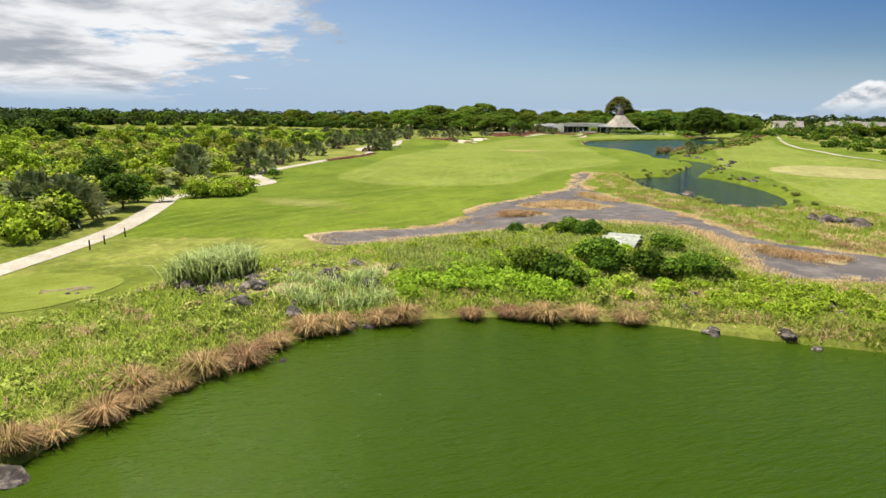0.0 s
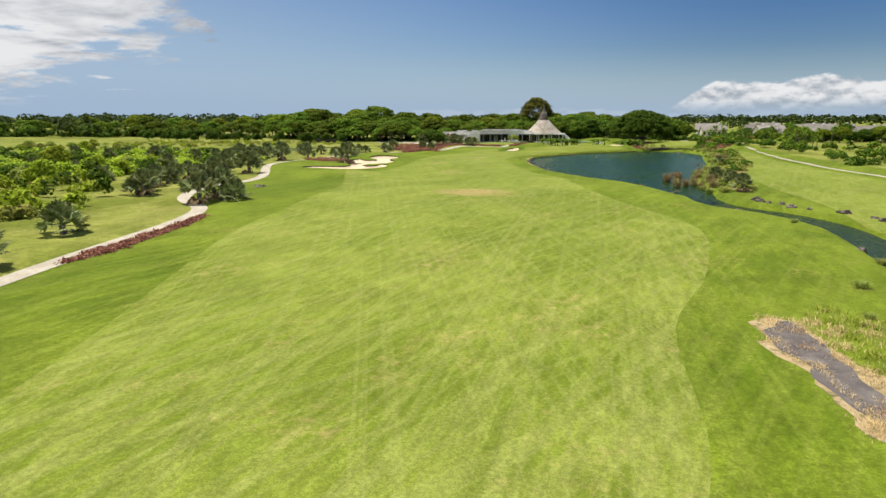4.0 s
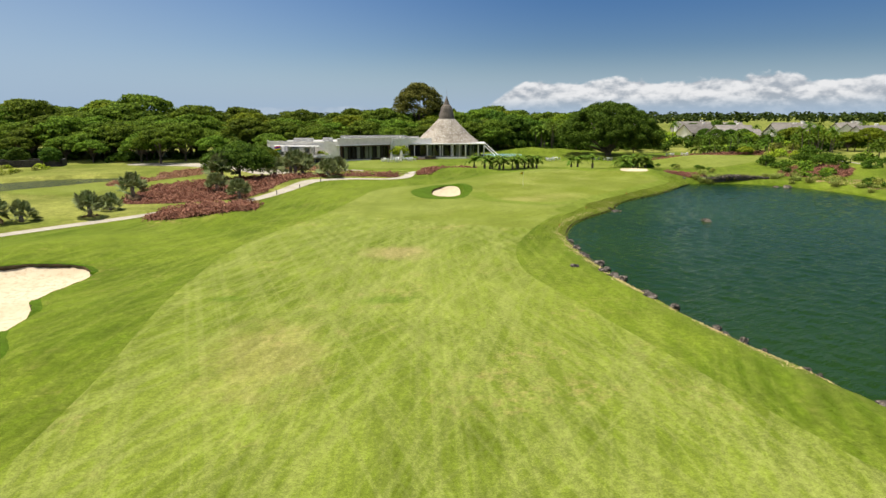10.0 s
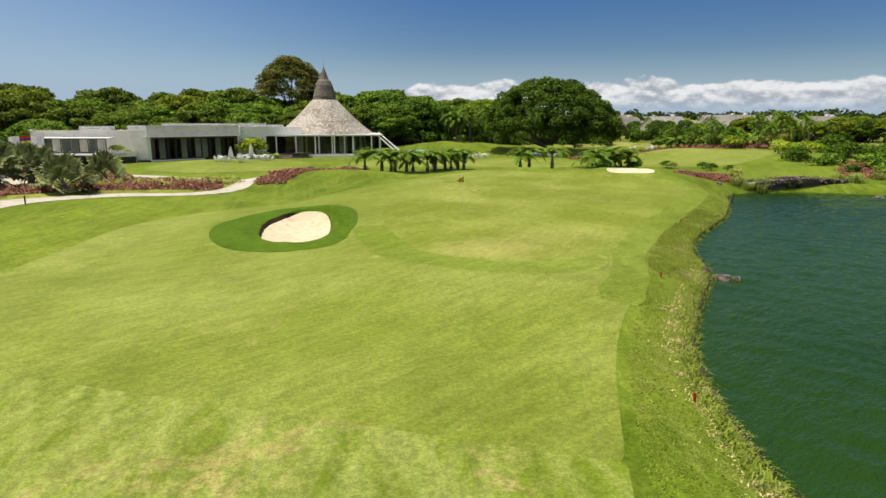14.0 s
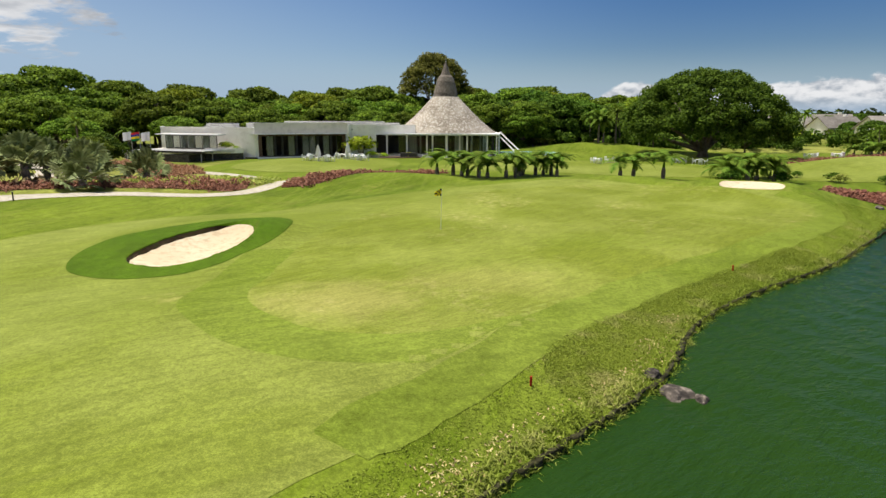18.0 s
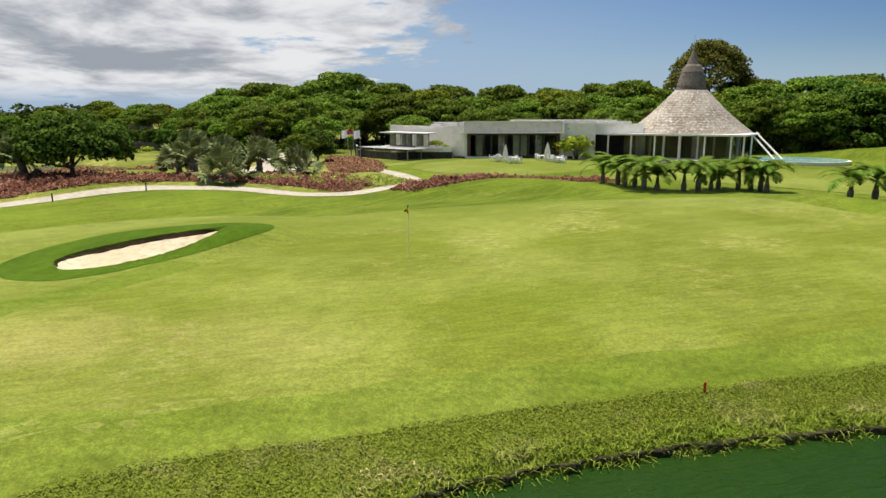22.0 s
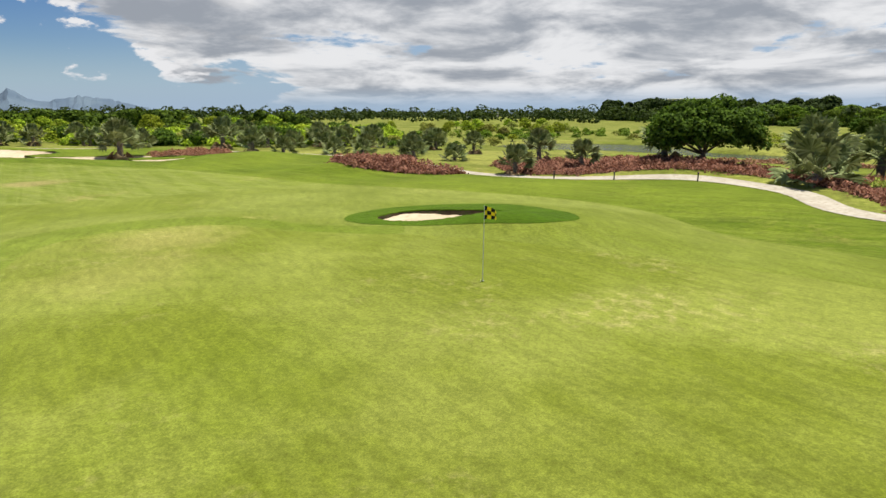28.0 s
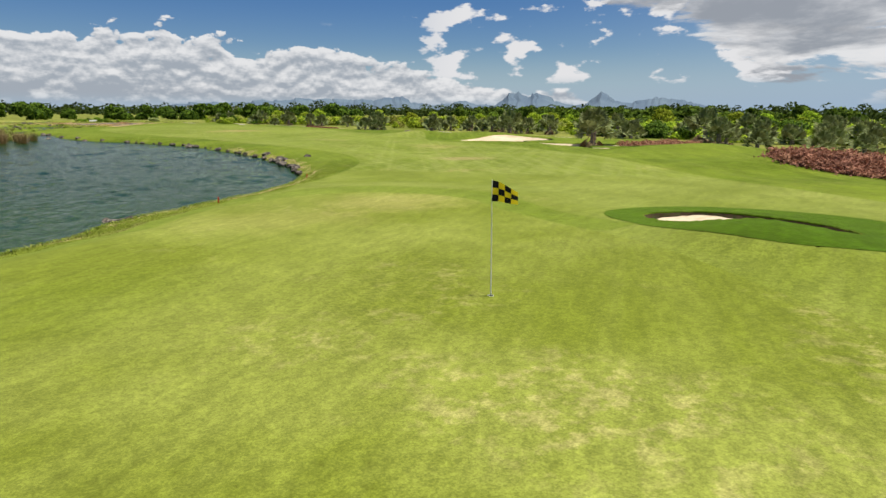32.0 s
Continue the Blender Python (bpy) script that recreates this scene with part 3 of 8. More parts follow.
RIM = 0.97 + 0.055 * (Y2 - 306.3) + 0.42 * np.exp(-(((X2 - 29.4) / 2.1) ** 2 + ((Y2 - 309.0) / 3.3) ** 2)) + 0.30 * np.exp(-(((X2 - 30.4) / 1.5) ** 2 + ((Y2 - 310.0) / 2.6) ** 2))
H = H * (1 - near_bunker) + near_bunker * RIM
H -= 0.5 * smooth(np.maximum(depth_in(X2, Y2, BUNKER_BACK), depth_in(X2, Y2, BUNKER_FAIRWAY)), -0.25, 0.75) - 0.12 * np.exp(-((np.maximum(depth_in(X2, Y2, BUNKER_BACK), depth_in(X2, Y2, BUNKER_FAIRWAY)) + 0.9) / 0.8) ** 2)
shore = -POND_DEPTH
steep = 0.30 - 0.10 * np.exp(-(((X2 - 46) / 14) ** 2 + ((Y2 - 293) / 18) ** 2))
bank = 0.16 + 0.05 * ripple(X2, Y2, 1.3, 0.4) + steep * np.maximum(shore, 0) ** 0.9
H = np.where(shore > 0, np.minimum(H, bank), 0.16 - 0.9 * np.maximum(-shore, 0))
H = np.maximum(H, -1.6)
H += 0.0025 * np.sin(X2 * 9.1) * np.cos(Y2 * 8.3)
TURF = H.copy()
H -= 1.5 * smooth(depth_in(X2, Y2, COLLAR), 0.25, 1.3)


def ground_z(x, y):
    i = int(np.clip(np.searchsorted(GX, x) - 1, 0, len(GX) - 2))
    j = int(np.clip(np.searchsorted(GY, y) - 1, 0, len(GY) - 2))
    u, v = (x - GX[i]) / (GX[i + 1] - GX[i]), (y - GY[j]) / (GY[j + 1] - GY[j])
    return float((1 - u) * (1 - v) * H[i, j] + u * (1 - v) * H[i + 1, j] + (1 - u) * v * H[i, j + 1] + u * v * H[i + 1, j + 1])


def mesh_object(name, verts, faces, material, parent=None, smooth_faces=False, normals=None):
    me = bpy.data.meshes.new(name)
    me.from_pydata([tuple(v) for v in verts] if not isinstance(verts, np.ndarray) else verts.tolist(), [], faces if not isinstance(faces, np.ndarray) else faces.tolist())
    if material:
        me.materials.append(material)
    if smooth_faces:
        me.polygons.foreach_set("use_smooth", np.ones(len(me.polygons), bool))
    if normals is not None:
        me.polygons.foreach_set("use_smooth", np.ones(len(me.polygons), bool))
        me.normals_split_custom_set_from_vertices(normals.tolist())
    ob = new(name, me)
    if parent:
        ob.parent = parent
    return ob


def sheet(name, field, material, lift, label, category, flat=None, under=None):
    """The part of the ground where field > 0, cut cleanly along its edge and laid lift metres above the ground."""
    nx, ny = field.shape
    pos = field > 0
    cells = pos[:-1, :-1].astype(int) + pos[1:, :-1] + pos[1:, 1:] + pos[:-1, 1:]
    ids = -np.ones((nx, ny), int)
    used = np.zeros((nx, ny), bool)
    full = np.argwhere(cells == 4)
    for di, dj in ((0, 0), (1, 0), (1, 1), (0, 1)):
        used[full[:, 0] + di, full[:, 1] + dj] = True
    part_cells = np.argwhere((cells > 0) & (cells < 4))
    for di, dj in ((0, 0), (1, 0), (1, 1), (0, 1)):
        ii, jj = part_cells[:, 0] + di, part_cells[:, 1] + dj
        ok = pos[ii, jj]
        used[ii[ok], jj[ok]] = True
    ids[used] = np.arange(used.sum())
    zz = H + lift if flat is None else np.full_like(H, flat)
    if under is not None:
        zz = zz - 0.25 * smooth(under, 0.25, 1.2)
    verts = np.stack([X2[used], Y2[used], zz[used]], 1).tolist()
    faces = [(ids[i, j], ids[i + 1, j], ids[i + 1, j + 1], ids[i, j + 1]) for i, j in full]
    cuts = {}

    def cut(a, b):
        key = (a, b) if a < b else (b, a)
        if key not in cuts:
            a, b = key
            fa, fb = field[a], field[b]
            t = fa / (fa - fb)
            cuts[key] = len(verts)
            verts.append((X2[a] + t * (X2[b] - X2[a]), Y2[a] + t * (Y2[b] - Y2[a]), zz[a] + t * (zz[b] - zz[a])))
        return cuts[key]

    for i, j in part_cells.tolist():
        ring = [(i, j), (i + 1, j), (i + 1, j + 1), (i, j + 1)]
        face = []
        for k in range(4):
            a, b = ring[k], ring[(k + 1) % 4]
            if pos[a]:
                face.append(ids[a])
            if pos[a] != pos[b]:
                face.append(cut(a, b))
        if len(face) > 2:
            faces.append(tuple(face))
    faces = [tuple(int(q) for q in f) for f in faces]
    ob = mesh_object(name, verts, faces, material, None, True)
    return tagged(ob, label, category, kind="structure")


def build_ground():
    nx, ny = X2.shape
    low = H - 0.10 * smooth(np.maximum.reduce([FAIR_DEPTH, SAND_DEPTH, WEST_DEPTH + 0.2, COVERED]), 0.4, 1.3) - 0.2 * smooth(SAND_DEPTH, 0.3, 1.2)
    verts = np.stack([X2, Y2, low], -1).reshape(-1, 3)
    idx = np.arange(nx * ny).reshape(nx, ny)
    quads = np.stack([idx[:-1, :-1], idx[1:, :-1], idx[1:, 1:], idx[:-1, 1:]], -1).reshape(-1, 4)
    me = bpy.data.meshes.new("ground")
    me.vertices.add(len(verts))
    me.vertices.foreach_set("co", verts.ravel())
    me.loops.add(quads.size)
    me.loops.foreach_set("vertex_index", quads.ravel().astype(np.int32))
    me.polygons.add(len(quads))
    me.polygons.foreach_set("loop_start", np.arange(0, quads.size, 4, dtype=np.int32))
    me.polygons.foreach_set("use_smooth", np.ones(len(quads), bool))
    me.update(calc_edges=True)
    me.materials.append(M["rough"])
    me.materials.append(M["meadow"])
    cx, cy = (X2[:-1, :-1] + X2[1:, 1:]) / 2, (Y2[:-1, :-1] + Y2[1:, 1:]) / 2
    wild = WILD_DEPTH[:-1, :-1] > 0
    me.polygons.foreach_set("material_index", wild.reshape(-1).astype(np.int32))
    return tagged(new("ground", me), "rolling mown rough grass around the golf hole", "ground", kind="structure")


# rough is mown between the west path and the ponds; past it lies meadow
west_of = np.interp(Y2, PATH_WEST[:, 1][np.argsort(PATH_WEST[:, 1])], PATH_WEST[:, 0][np.argsort(PATH_WEST[:, 1])])
WILD_DEPTH = np.maximum.reduce([west_of - 1.0 - X2, 49 - Y2 + 0.25 * (X2 - 20) * (X2 < 36), X2 - 112, Y2 - 400, 46 - Y2])
depth_tarmac = depth_in(X2, Y2, TARMAC)
COVERED = np.maximum.reduce([depth_in(X2, Y2, p) for p in (TEE_START, EAST_FAIRWAY, PUTTING, PUTTING_EAST, TERRACE_LAWN, MARSH_LAWN, LOT)] + [depth_tarmac])
build_ground()
apron_side = (X2 - APRON_LINE[0][0]) * (APRON_LINE[1][1] - APRON_LINE[0][1]) - (Y2 - APRON_LINE[0][1]) * (APRON_LINE[1][0] - APRON_LINE[0][0])
apron_side = -apron_side / 25.0
sheet("fairway", np.minimum(FAIR_DEPTH, 0.2 - apron_side), M["fairway"], 0.008, "light green mown fairway with mower tracks", "fairway")
sheet("apron", np.minimum(FAIR_DEPTH, apron_side), M["apron"], 0.010, "closely mown light green apron around the green", "fairway", under=np.maximum(GREEN_DEPTH, depth_in(X2, Y2, COLLAR)))
sheet("putting_green", GREEN_DEPTH, M["green"], 0.012, "yellowish putting green with tan worn patches", "putting green")
fringe_ring = np.minimum.reduce([1.15 - np.abs(GREEN_DEPTH + 1.1), FAIR_DEPTH - 1.4, 306 - Y2 + 0.3 * (X2 - 34), 44 - X2]) + 0.06 * ripple(X2, Y2, 0.9, 0.3)
sheet("green_fringe", fringe_ring, M["fringe"], 0.013, "darker ring of longer grass around the putting green", "grass")
bank_band = np.minimum.reduce([0.9 - np.abs(FAIR_DEPTH - 0.45), POND_DEPTH + 7.5, 0.09 * (Y2 - 286)]) + 0.08 * ripple(X2, Y2, 1.4, 0.9)
sheet("green_fringe", bank_band, M["fringe"], 0.016, "darker mown band along the top of the pond bank", "grass")
sheet("bunker", depth_in(X2, Y2, BUNKER_BACK), M["sand"], 0.04, "small pale sand bunker behind the green", "bunker")
sheet("bunker", depth_in(X2, Y2, BUNKER_FAIRWAY), M["sand"], 0.04, "large lobed pale sand bunker beside the fairway", "bunker")
fringe = np.maximum(depth_in(X2, Y2, TARMAC) + 0.45 + 0.5 * ripple(X2, Y2, 1.7, 0.2) + 0.3 * ripple(X2, Y2, 0.6, 1.2), -3)
sheet("dry_ground", fringe, M["straw"], 0.015, "dry straw-coloured ground edging the tarmac", "dry grass")
isles = np.maximum.reduce([depth_in(X2, Y2, p) for p in STRAW_ISLES])
sheet("pavement", depth_in(X2, Y2, TARMAC) + 0.35 * ripple(X2, Y2, 0.9, 1.2), M["tarmac"], 0.03, "weathered grey tarmac lot breaking up at its edges", "pavement")
sheet("dry_ground", isles - 0.35 + 1.0 * ripple(X2, Y2, 1.1, 0.2) + 0.7 * ripple(X2, Y2, 0.45, 1.3), M["straw"], 0.06, "island of dry straw grass on the tarmac", "dry grass")
sheet("path", WEST_DEPTH, M["path"], 0.03, "pale concrete cart path winding along the hole", "path")
sheet("path", depth_strip(X2, Y2, PATH_EAST, 0.75), M["path"], 0.03, "pale concrete cart path beside the far fairway", "path")
sheet("tee", depth_in(X2, Y2, TEE_START), M["green"], 0.03, "oval light green tee with a worn dark patch", "tee")
WORN = curve_points([(21.6, 34.2), (22.4, 35.2), (23.4, 35.6), (23.5, 34.9), (22.6, 33.9), (21.8, 33.6)])
M["worn"] = surface("worn_ground", (0.11, 0.10, 0.05), (0.19, 0.18, 0.07), (0.26, 0.21, 0.12), 0.8, 2.5, 0.95, 0.6, 8.0, 0.03, 0.1)
SOIL = np.maximum.reduce([depth_in(X2, Y2, curve_points(p)) for p in ([(27.8, 35.7), (28.8, 38.4), (31.6, 40.2), (35, 40), (36.2, 37.8), (32.6, 35.2)], [(34.4, 41), (35.4, 44), (38.6, 43.2), (38, 40.4)], [(50.6, 41.4), (53, 45), (57, 45.8), (60.4, 44.4), (65, 43.6), (64, 41.8), (57, 41.6)], [(49.4, 47.4), (51, 49), (53.6, 48.2), (52, 46.8)])])
sheet("bare_soil", SOIL + 0.5 * ripple(X2, Y2, 0.55, 0.3), M["straw"], 0.02, "bare tan soil and dead grass in the brush", "soil")
sheet("worn_patch", depth_in(X2, Y2, WORN) + 0.35 * ripple(X2, Y2, 0.5, 0.6), M["worn"], 0.036, "dark worn bare patch on the tee", "soil")
sheet("fairway", depth_in(X2, Y2, EAST_FAIRWAY), M["fairway"], 0.008, "bright green neighbouring fairway beyond the creek", "fairway")
M["parched"] = turf("parched_grass", (0.25, 0.235, 0.085), (0.33, 0.30, 0.13), (0.42, 0.34, 0.19), 0.3, (0.42, 0.66), 8.0, 0.3)
sheet("dry_ground", depth_in(X2, Y2, EAST_SANDY), M["parched"], 0.035, "parched pale grass of a practice area", "dry grass")
sheet("putting_green", depth_in(X2, Y2, PUTTING), M["apron"], 0.03, "practice putting green before the clubhouse", "putting green")
sheet("putting_green", depth_in(X2, Y2, PUTTING_EAST), M["apron"], 0.03, "light practice green beyond the pond", "putting green")
sheet("lawn", depth_in(X2, Y2, TERRACE_LAWN), M["apron"], 0.03, "smooth bright terrace lawn before the clubhouse", "lawn")
sheet("lawn", depth_in(X2, Y2, MARSH_LAWN), M["apron"], 0.03, "light mown lawn beside the lake", "lawn")
sheet("road", depth_in(X2, Y2, LOT), M["path"], 0.03, "grey paved drive up to the clubhouse", "road")


def wave_sheet(outline, material, step, south_end, steep, label):
    """A pond's surface with short wind waves; past its south end the grid stops widening to the shore."""
    lo, hi = outline.min(0) - 2, outline.max(0) + 2
    ys = np.arange(max(lo[1], south_end), hi[1], step)
    if lo[1] < south_end:
        ys = np.concatenate([np.arange(lo[1], south_end - 1, 4.0), ys])
    xs = np.arange(lo[0], hi[0], step)
    wx, wy = np.meshgrid(xs, ys, indexing="ij")
    r = np.random.default_rng(19)
    z = np.zeros_like(wx)
    for k in range(20):
        length = 0.80 * 1.05**k
        a = 0.55 + r.normal() * 0.5
        kx, ky = math.cos(a) * 2 * math.pi / length, math.sin(a) * 2 * math.pi / length
        bend = 0.9 * np.sin(wx / (length * 4.1) + r.uniform(0, 6)) * np.sin(wy / (length * 3.7) + r.uniform(0, 6))
        z += steep * length * np.sin(kx * wx + ky * wy + r.uniform(0, 6.28) + bend * 2.2)
    keep = depth_in(wx, wy, outline, 3.0) > -1.2
    ids = -np.ones(wx.shape, int)
    cell = keep[:-1, :-1] | keep[1:, :-1] | keep[1:, 1:] | keep[:-1, 1:]
    used = np.zeros(wx.shape, bool)
    for a, b in ((0, 0), (1, 0), (1, 1), (0, 1)):
        used[a : a + cell.shape[0], b : b + cell.shape[1]] |= cell
    ids[used] = np.arange(used.sum())
    quads = np.stack([ids[:-1, :-1], ids[1:, :-1], ids[1:, 1:], ids[:-1, 1:]], -1)[cell]
    ob = mesh_object("water", np.stack([wx[used], wy[used], z[used]], 1), quads, material, None, True)
    return tagged(ob, label, "pond", kind="structure")


creek_water = np.maximum(depth_in(X2, Y2, POND_MID), depth_strip(X2, Y2, CREEK, 2.2)) + 1.2
wave_sheet(POND_GREEN, M["water"], 0.26, -60, 0.0040, "rippled dark green pond beside the green")
sheet("water", creek_water, M["creek_water"], 0, "dark still creek and small pond", "creek", flat=-0.004)
wave_sheet(POND_START, M["algae_water"], 0.26, 8, 0.0018, "murky green pond with small ripples")
sheet("water", depth_in(X2, Y2, LAKE) + 1.2, M["creek_water"], 0, "grey-green shallow lake in the meadow", "lake", flat=0.0)
sheet("water", depth_in(X2, Y2, FAR_POND) + 1.2, M["water"], 0, "small dark pond behind the practice green", "pond", flat=0.0)


def cut_bank(name, line, label, seed):
    """The dark undercut earth face between turf and water."""
    r = np.random.default_rng(seed)
    vs, fs = [], []
    for i, (x, y) in enumerate(line):
        k, p = line[min(i + 1, len(line) - 1)] - line[max(i - 1, 0)], r.uniform(-0.10, 0.10)
        nx, ny = k[1] / np.hypot(*k), -k[0] / np.hypot(*k)
        z = ground_z(x, y)
        for off, zz in ((-0.12, z - 0.02), (0.16 + p, 0.15 + 0.05 * r.uniform()), (0.12 + p, 0.06), (0.20 + p, -0.12)):
            vs.append((x + nx * off, y + ny * off, zz))
        if i:
            b = 4 * i
            fs += [(b - 4 + q, b + q, b + q + 1, b - 3 + q) for q in range(3)]
    ob = mesh_object(name, vs, fs, M["soil"], None, True)
    tagged(ob, label, "bank", kind="structure")


M["soil"] = surface("dark_wet_soil", (0.022, 0.020, 0.010), (0.055, 0.05, 0.022), (0.12, 0.12, 0.04), 0.8, 3.0, 0.9, 0.8, 7.0, 0.05, 0.2)
bank_line = curve_points([(32, 262), (33.4, 273.5), (36.5, 281), (40.5, 286), (45.7, 291.3), (48.5, 295.8), (52.5, 300), (59.5, 305.5), (65, 311), (72, 318)], False, 30)
cut_bank("bank_edge", bank_line, "dark undercut earth edge of the pond bank", 3)
M["lip_soil"] = surface("brown_lip_soil", (0.040, 0.028, 0.015), (0.090, 0.062, 0.034), (0.05, 0.06, 0.02), 0.8, 3.0, 0.95, 0.8, 7.0, 0.05, 0.1)


def bunker_edge(outline, seed):
    """Turf overhanging the sand: a low soil face on the edges that look back down the hole."""
    r = np.random.default_rng(seed)
    p = curve_points(outline[::2], True, 6)
    nxt, prv = np.roll(p, -1, 0), np.roll(p, 1, 0)
    t = (nxt - prv) / np.linalg.norm(nxt - prv, axis=1)[:, None]
    area = np.sum(p[:, 0] * nxt[:, 1] - nxt[:, 0] * p[:, 1])
    inw = np.column_stack([-t[:, 1], t[:, 0]]) * (1 if area > 0 else -1)
    vs, fs, n = [], [], len(p)
    for (x, y), (nx, ny) in zip(p, inw):
        k = float(smooth(-ny, -0.25, 0.35))
        z, w = ground_z(x - nx * 0.5, y - ny * 0.5), r.uniform(-0.07, 0.07)
        low = ground_z(x + nx * 0.3, y + ny * 0.3) + 0.02
        top = low + (z + 0.05 - low) * k
        for off, zz in ((-0.45, z - 0.03), (-0.12, top), (0.14 + w, top - 0.02 * k), (0.10 + w, low - 0.08), (0.05, low - 0.3)):
            vs.append((x + nx * off, y + ny * off, zz))
    fs = [(i * 5 + q, (i + 1) % n * 5 + q, (i + 1) % n * 5 + q + 1, i * 5 + q + 1) for i in range(n) for q in range(4)]
    ob = mesh_object("bunker_lip", vs, fs, M["collar"], None, True)
    ob.data.materials.append(M["lip_soil"])
    for k, f in enumerate(ob.data.polygons):
        f.material_index = 1 if k % 4 >= 2 else 0
    tagged(ob, "turf edge with dark soil beneath it over the fairway bunker", "bank", kind="structure")


bunker_edge(BUNKER_FAIRWAY, 12)


def across(outline, cx, cy, a):
    """Where the ray from a centre at angle a leaves an outline."""
    d, best = np.array([math.cos(a), math.sin(a)]), 0.0
    for p, q in zip(outline, np.roll(outline, -1, 0)):
        e = q - p
        den = d[0] * e[1] - d[1] * e[0]
        if abs(den) > 1e-9:
            w = p - (cx, cy)
            t, u = (w[0] * e[1] - w[1] * e[0]) / den, (w[0] * d[1] - w[1] * d[0]) / den
            if t > 0 and 0 <= u <= 1:
                best = max(best, t)
    return np.array([cx, cy]) + d * best


def turf_z(x, y):
    i, j = int(np.searchsorted(GX, x) - 1), int(np.searchsorted(GY, y) - 1)
    u, v = (x - GX[i]) / (GX[i + 1] - GX[i]), (y - GY[j]) / (GY[j + 1] - GY[j])
    return float((1 - u) * (1 - v) * TURF[i, j] + u * (1 - v) * TURF[i + 1, j] + (1 - u) * v * TURF[i, j + 1] + u * v * TURF[i + 1, j + 1])


def greenside_bunker():
    """A scooped pit: turf collar, crumbling soil face on the far side, grass slope on the near one, sand floor."""
    r = np.random.default_rng(8)
    cx, cy, n = 27.3, 306.3, 132
    turf_v, lip_v, sand_v = [], [], []

    def floor(x, y):
        return 0.40 - 0.09 * (x - 27.3) - 0.012 * (y - 306.3)

    for k in range(n):
        a = 2 * math.pi * k / n
        far = float(smooth(-math.cos(a - 0.15), -0.30, -0.02))
        lift = max(far, max(0.0, math.sin(a)) ** 1.5)
        o, rim = across(COLLAR, cx, cy, a), across(BUNKER_GREEN, cx, cy, a)
        rim = rim + (rim - (cx, cy)) / np.linalg.norm(rim - (cx, cy)) * r.uniform(-0.05, 0.05) * far
        o = o + (o - (cx, cy)) / np.linalg.norm(o - (cx, cy)) * 0.18
        inw = np.array([cx, cy]) - rim
        reach = np.linalg.norm(inw)
        inw = inw / reach
        for t in (0.0, 0.25, 0.5, 0.75, 0.92):
            q = o + (rim - o) * t
            turf_v.append((*q, turf_z(*q) + 0.024 + (0.03 * r.uniform() if 0 < t else 0)))
        top = turf_z(*rim) + 0.03
        foot = rim + inw * (0.16 * far + 0.75 * (1 - far) * (1 - 0.6 * lift))
        base = floor(*foot) + 0.05
        base = base + lift * max(0.0, top - 0.14 - 0.14 * far - base)
        turf_v.append((*rim, top + r.uniform(-0.02, 0.03)))
        for t in (0.33, 0.7, 1.0):
            q = rim + (foot - rim) * (t * (1 - far) + 0.08 * far)
            turf_v.append((*q, top + (base - 0.02 - top) * (t**0.8) * (1 - far) - 0.05 * far * t))
        for t in (0.0, 0.3, 0.65, 1.0):
            q = rim + (foot - rim) * (0.10 + 0.9 * t + r.uniform(-0.12, 0.12) * far)
            lip_v.append((*q, top - 0.05 - 0.22 * (1 - far) + (base - 0.06 - top) * t))
        for t in (0.0, 0.12, 0.3, 0.55, 0.8):
            q = foot + ((cx, cy) - foot) * t
            sand_v.append((*q, floor(*q) + (base - floor(*foot)) * (1 - t) ** 3 + 0.012 * math.sin(7 * q[0] + 5 * q[1])))
    sand_v.append((cx, cy, floor(cx, cy)))

    def rings(m):
        return [(k * m + q, k * m + q + 1, (k + 1) % n * m + q + 1, (k + 1) % n * m + q) for k in range(n) for q in range(m - 1)]

    tagged(mesh_object("collar", turf_v, rings(9), M["collar"], None, True), "dark green longer grass around the greenside bunker", "grass", kind="structure")
    tagged(mesh_object("bunker_lip", lip_v, rings(4), M["lip_soil"], None, True), "dark crumbling soil lip around the greenside bunker", "bank", kind="structure")
    cap = [(k * 5 + 4, (k + 1) % n * 5 + 4, 5 * n)[::-1] for k in range(n)]
    tagged(mesh_object("bunker", sand_v, rings(5) + cap, M["sand"], None, True), "oval pale sand bunker beside the green", "bunker", kind="structure")


greenside_bunker()

# ---------- plants ----------
M["bark"] = surface("grey_bark", (0.13, 0.10, 0.075), (0.20, 0.165, 0.125), (0.07, 0.055, 0.04), 1.5, 9.0, 0.9, 0.8, 14.0, 0.03, 0.2)
M["palm_bark"] = surface("palm_bark", (0.17, 0.14, 0.11), (0.27, 0.23, 0.18), (0.09, 0.07, 0.055), 2.0, 8.0, 0.9, 0.8, 10.0, 0.03, 0.2)
M["leaf"] = leafy("tree_leaf", (0.026, 0.054, 0.004), (0.192, 0.286, 0.024), (0.20, 0.285, 0.020), 0.28)
M["leaf_dark"] = leafy("dark_tree_leaf", (0.019, 0.048, 0.004), (0.123, 0.205, 0.018), None, 0.2)
M["leaf_bright"] = leafy("bright_shrub_leaf", (0.100, 0.165, 0.009), (0.47, 0.59, 0.040), (0.31, 0.36, 0.034), 0.3)
M["leaf_olive"] = leafy("olive_shrub_leaf", (0.120, 0.150, 0.020), (0.44, 0.465, 0.090), (0.40, 0.38, 0.12), 0.25)
M["leaf_far"] = leafy("far_wood_leaf", (0.014, 0.028, 0.005), (0.050, 0.076, 0.013), None, 0.25, 0.2)
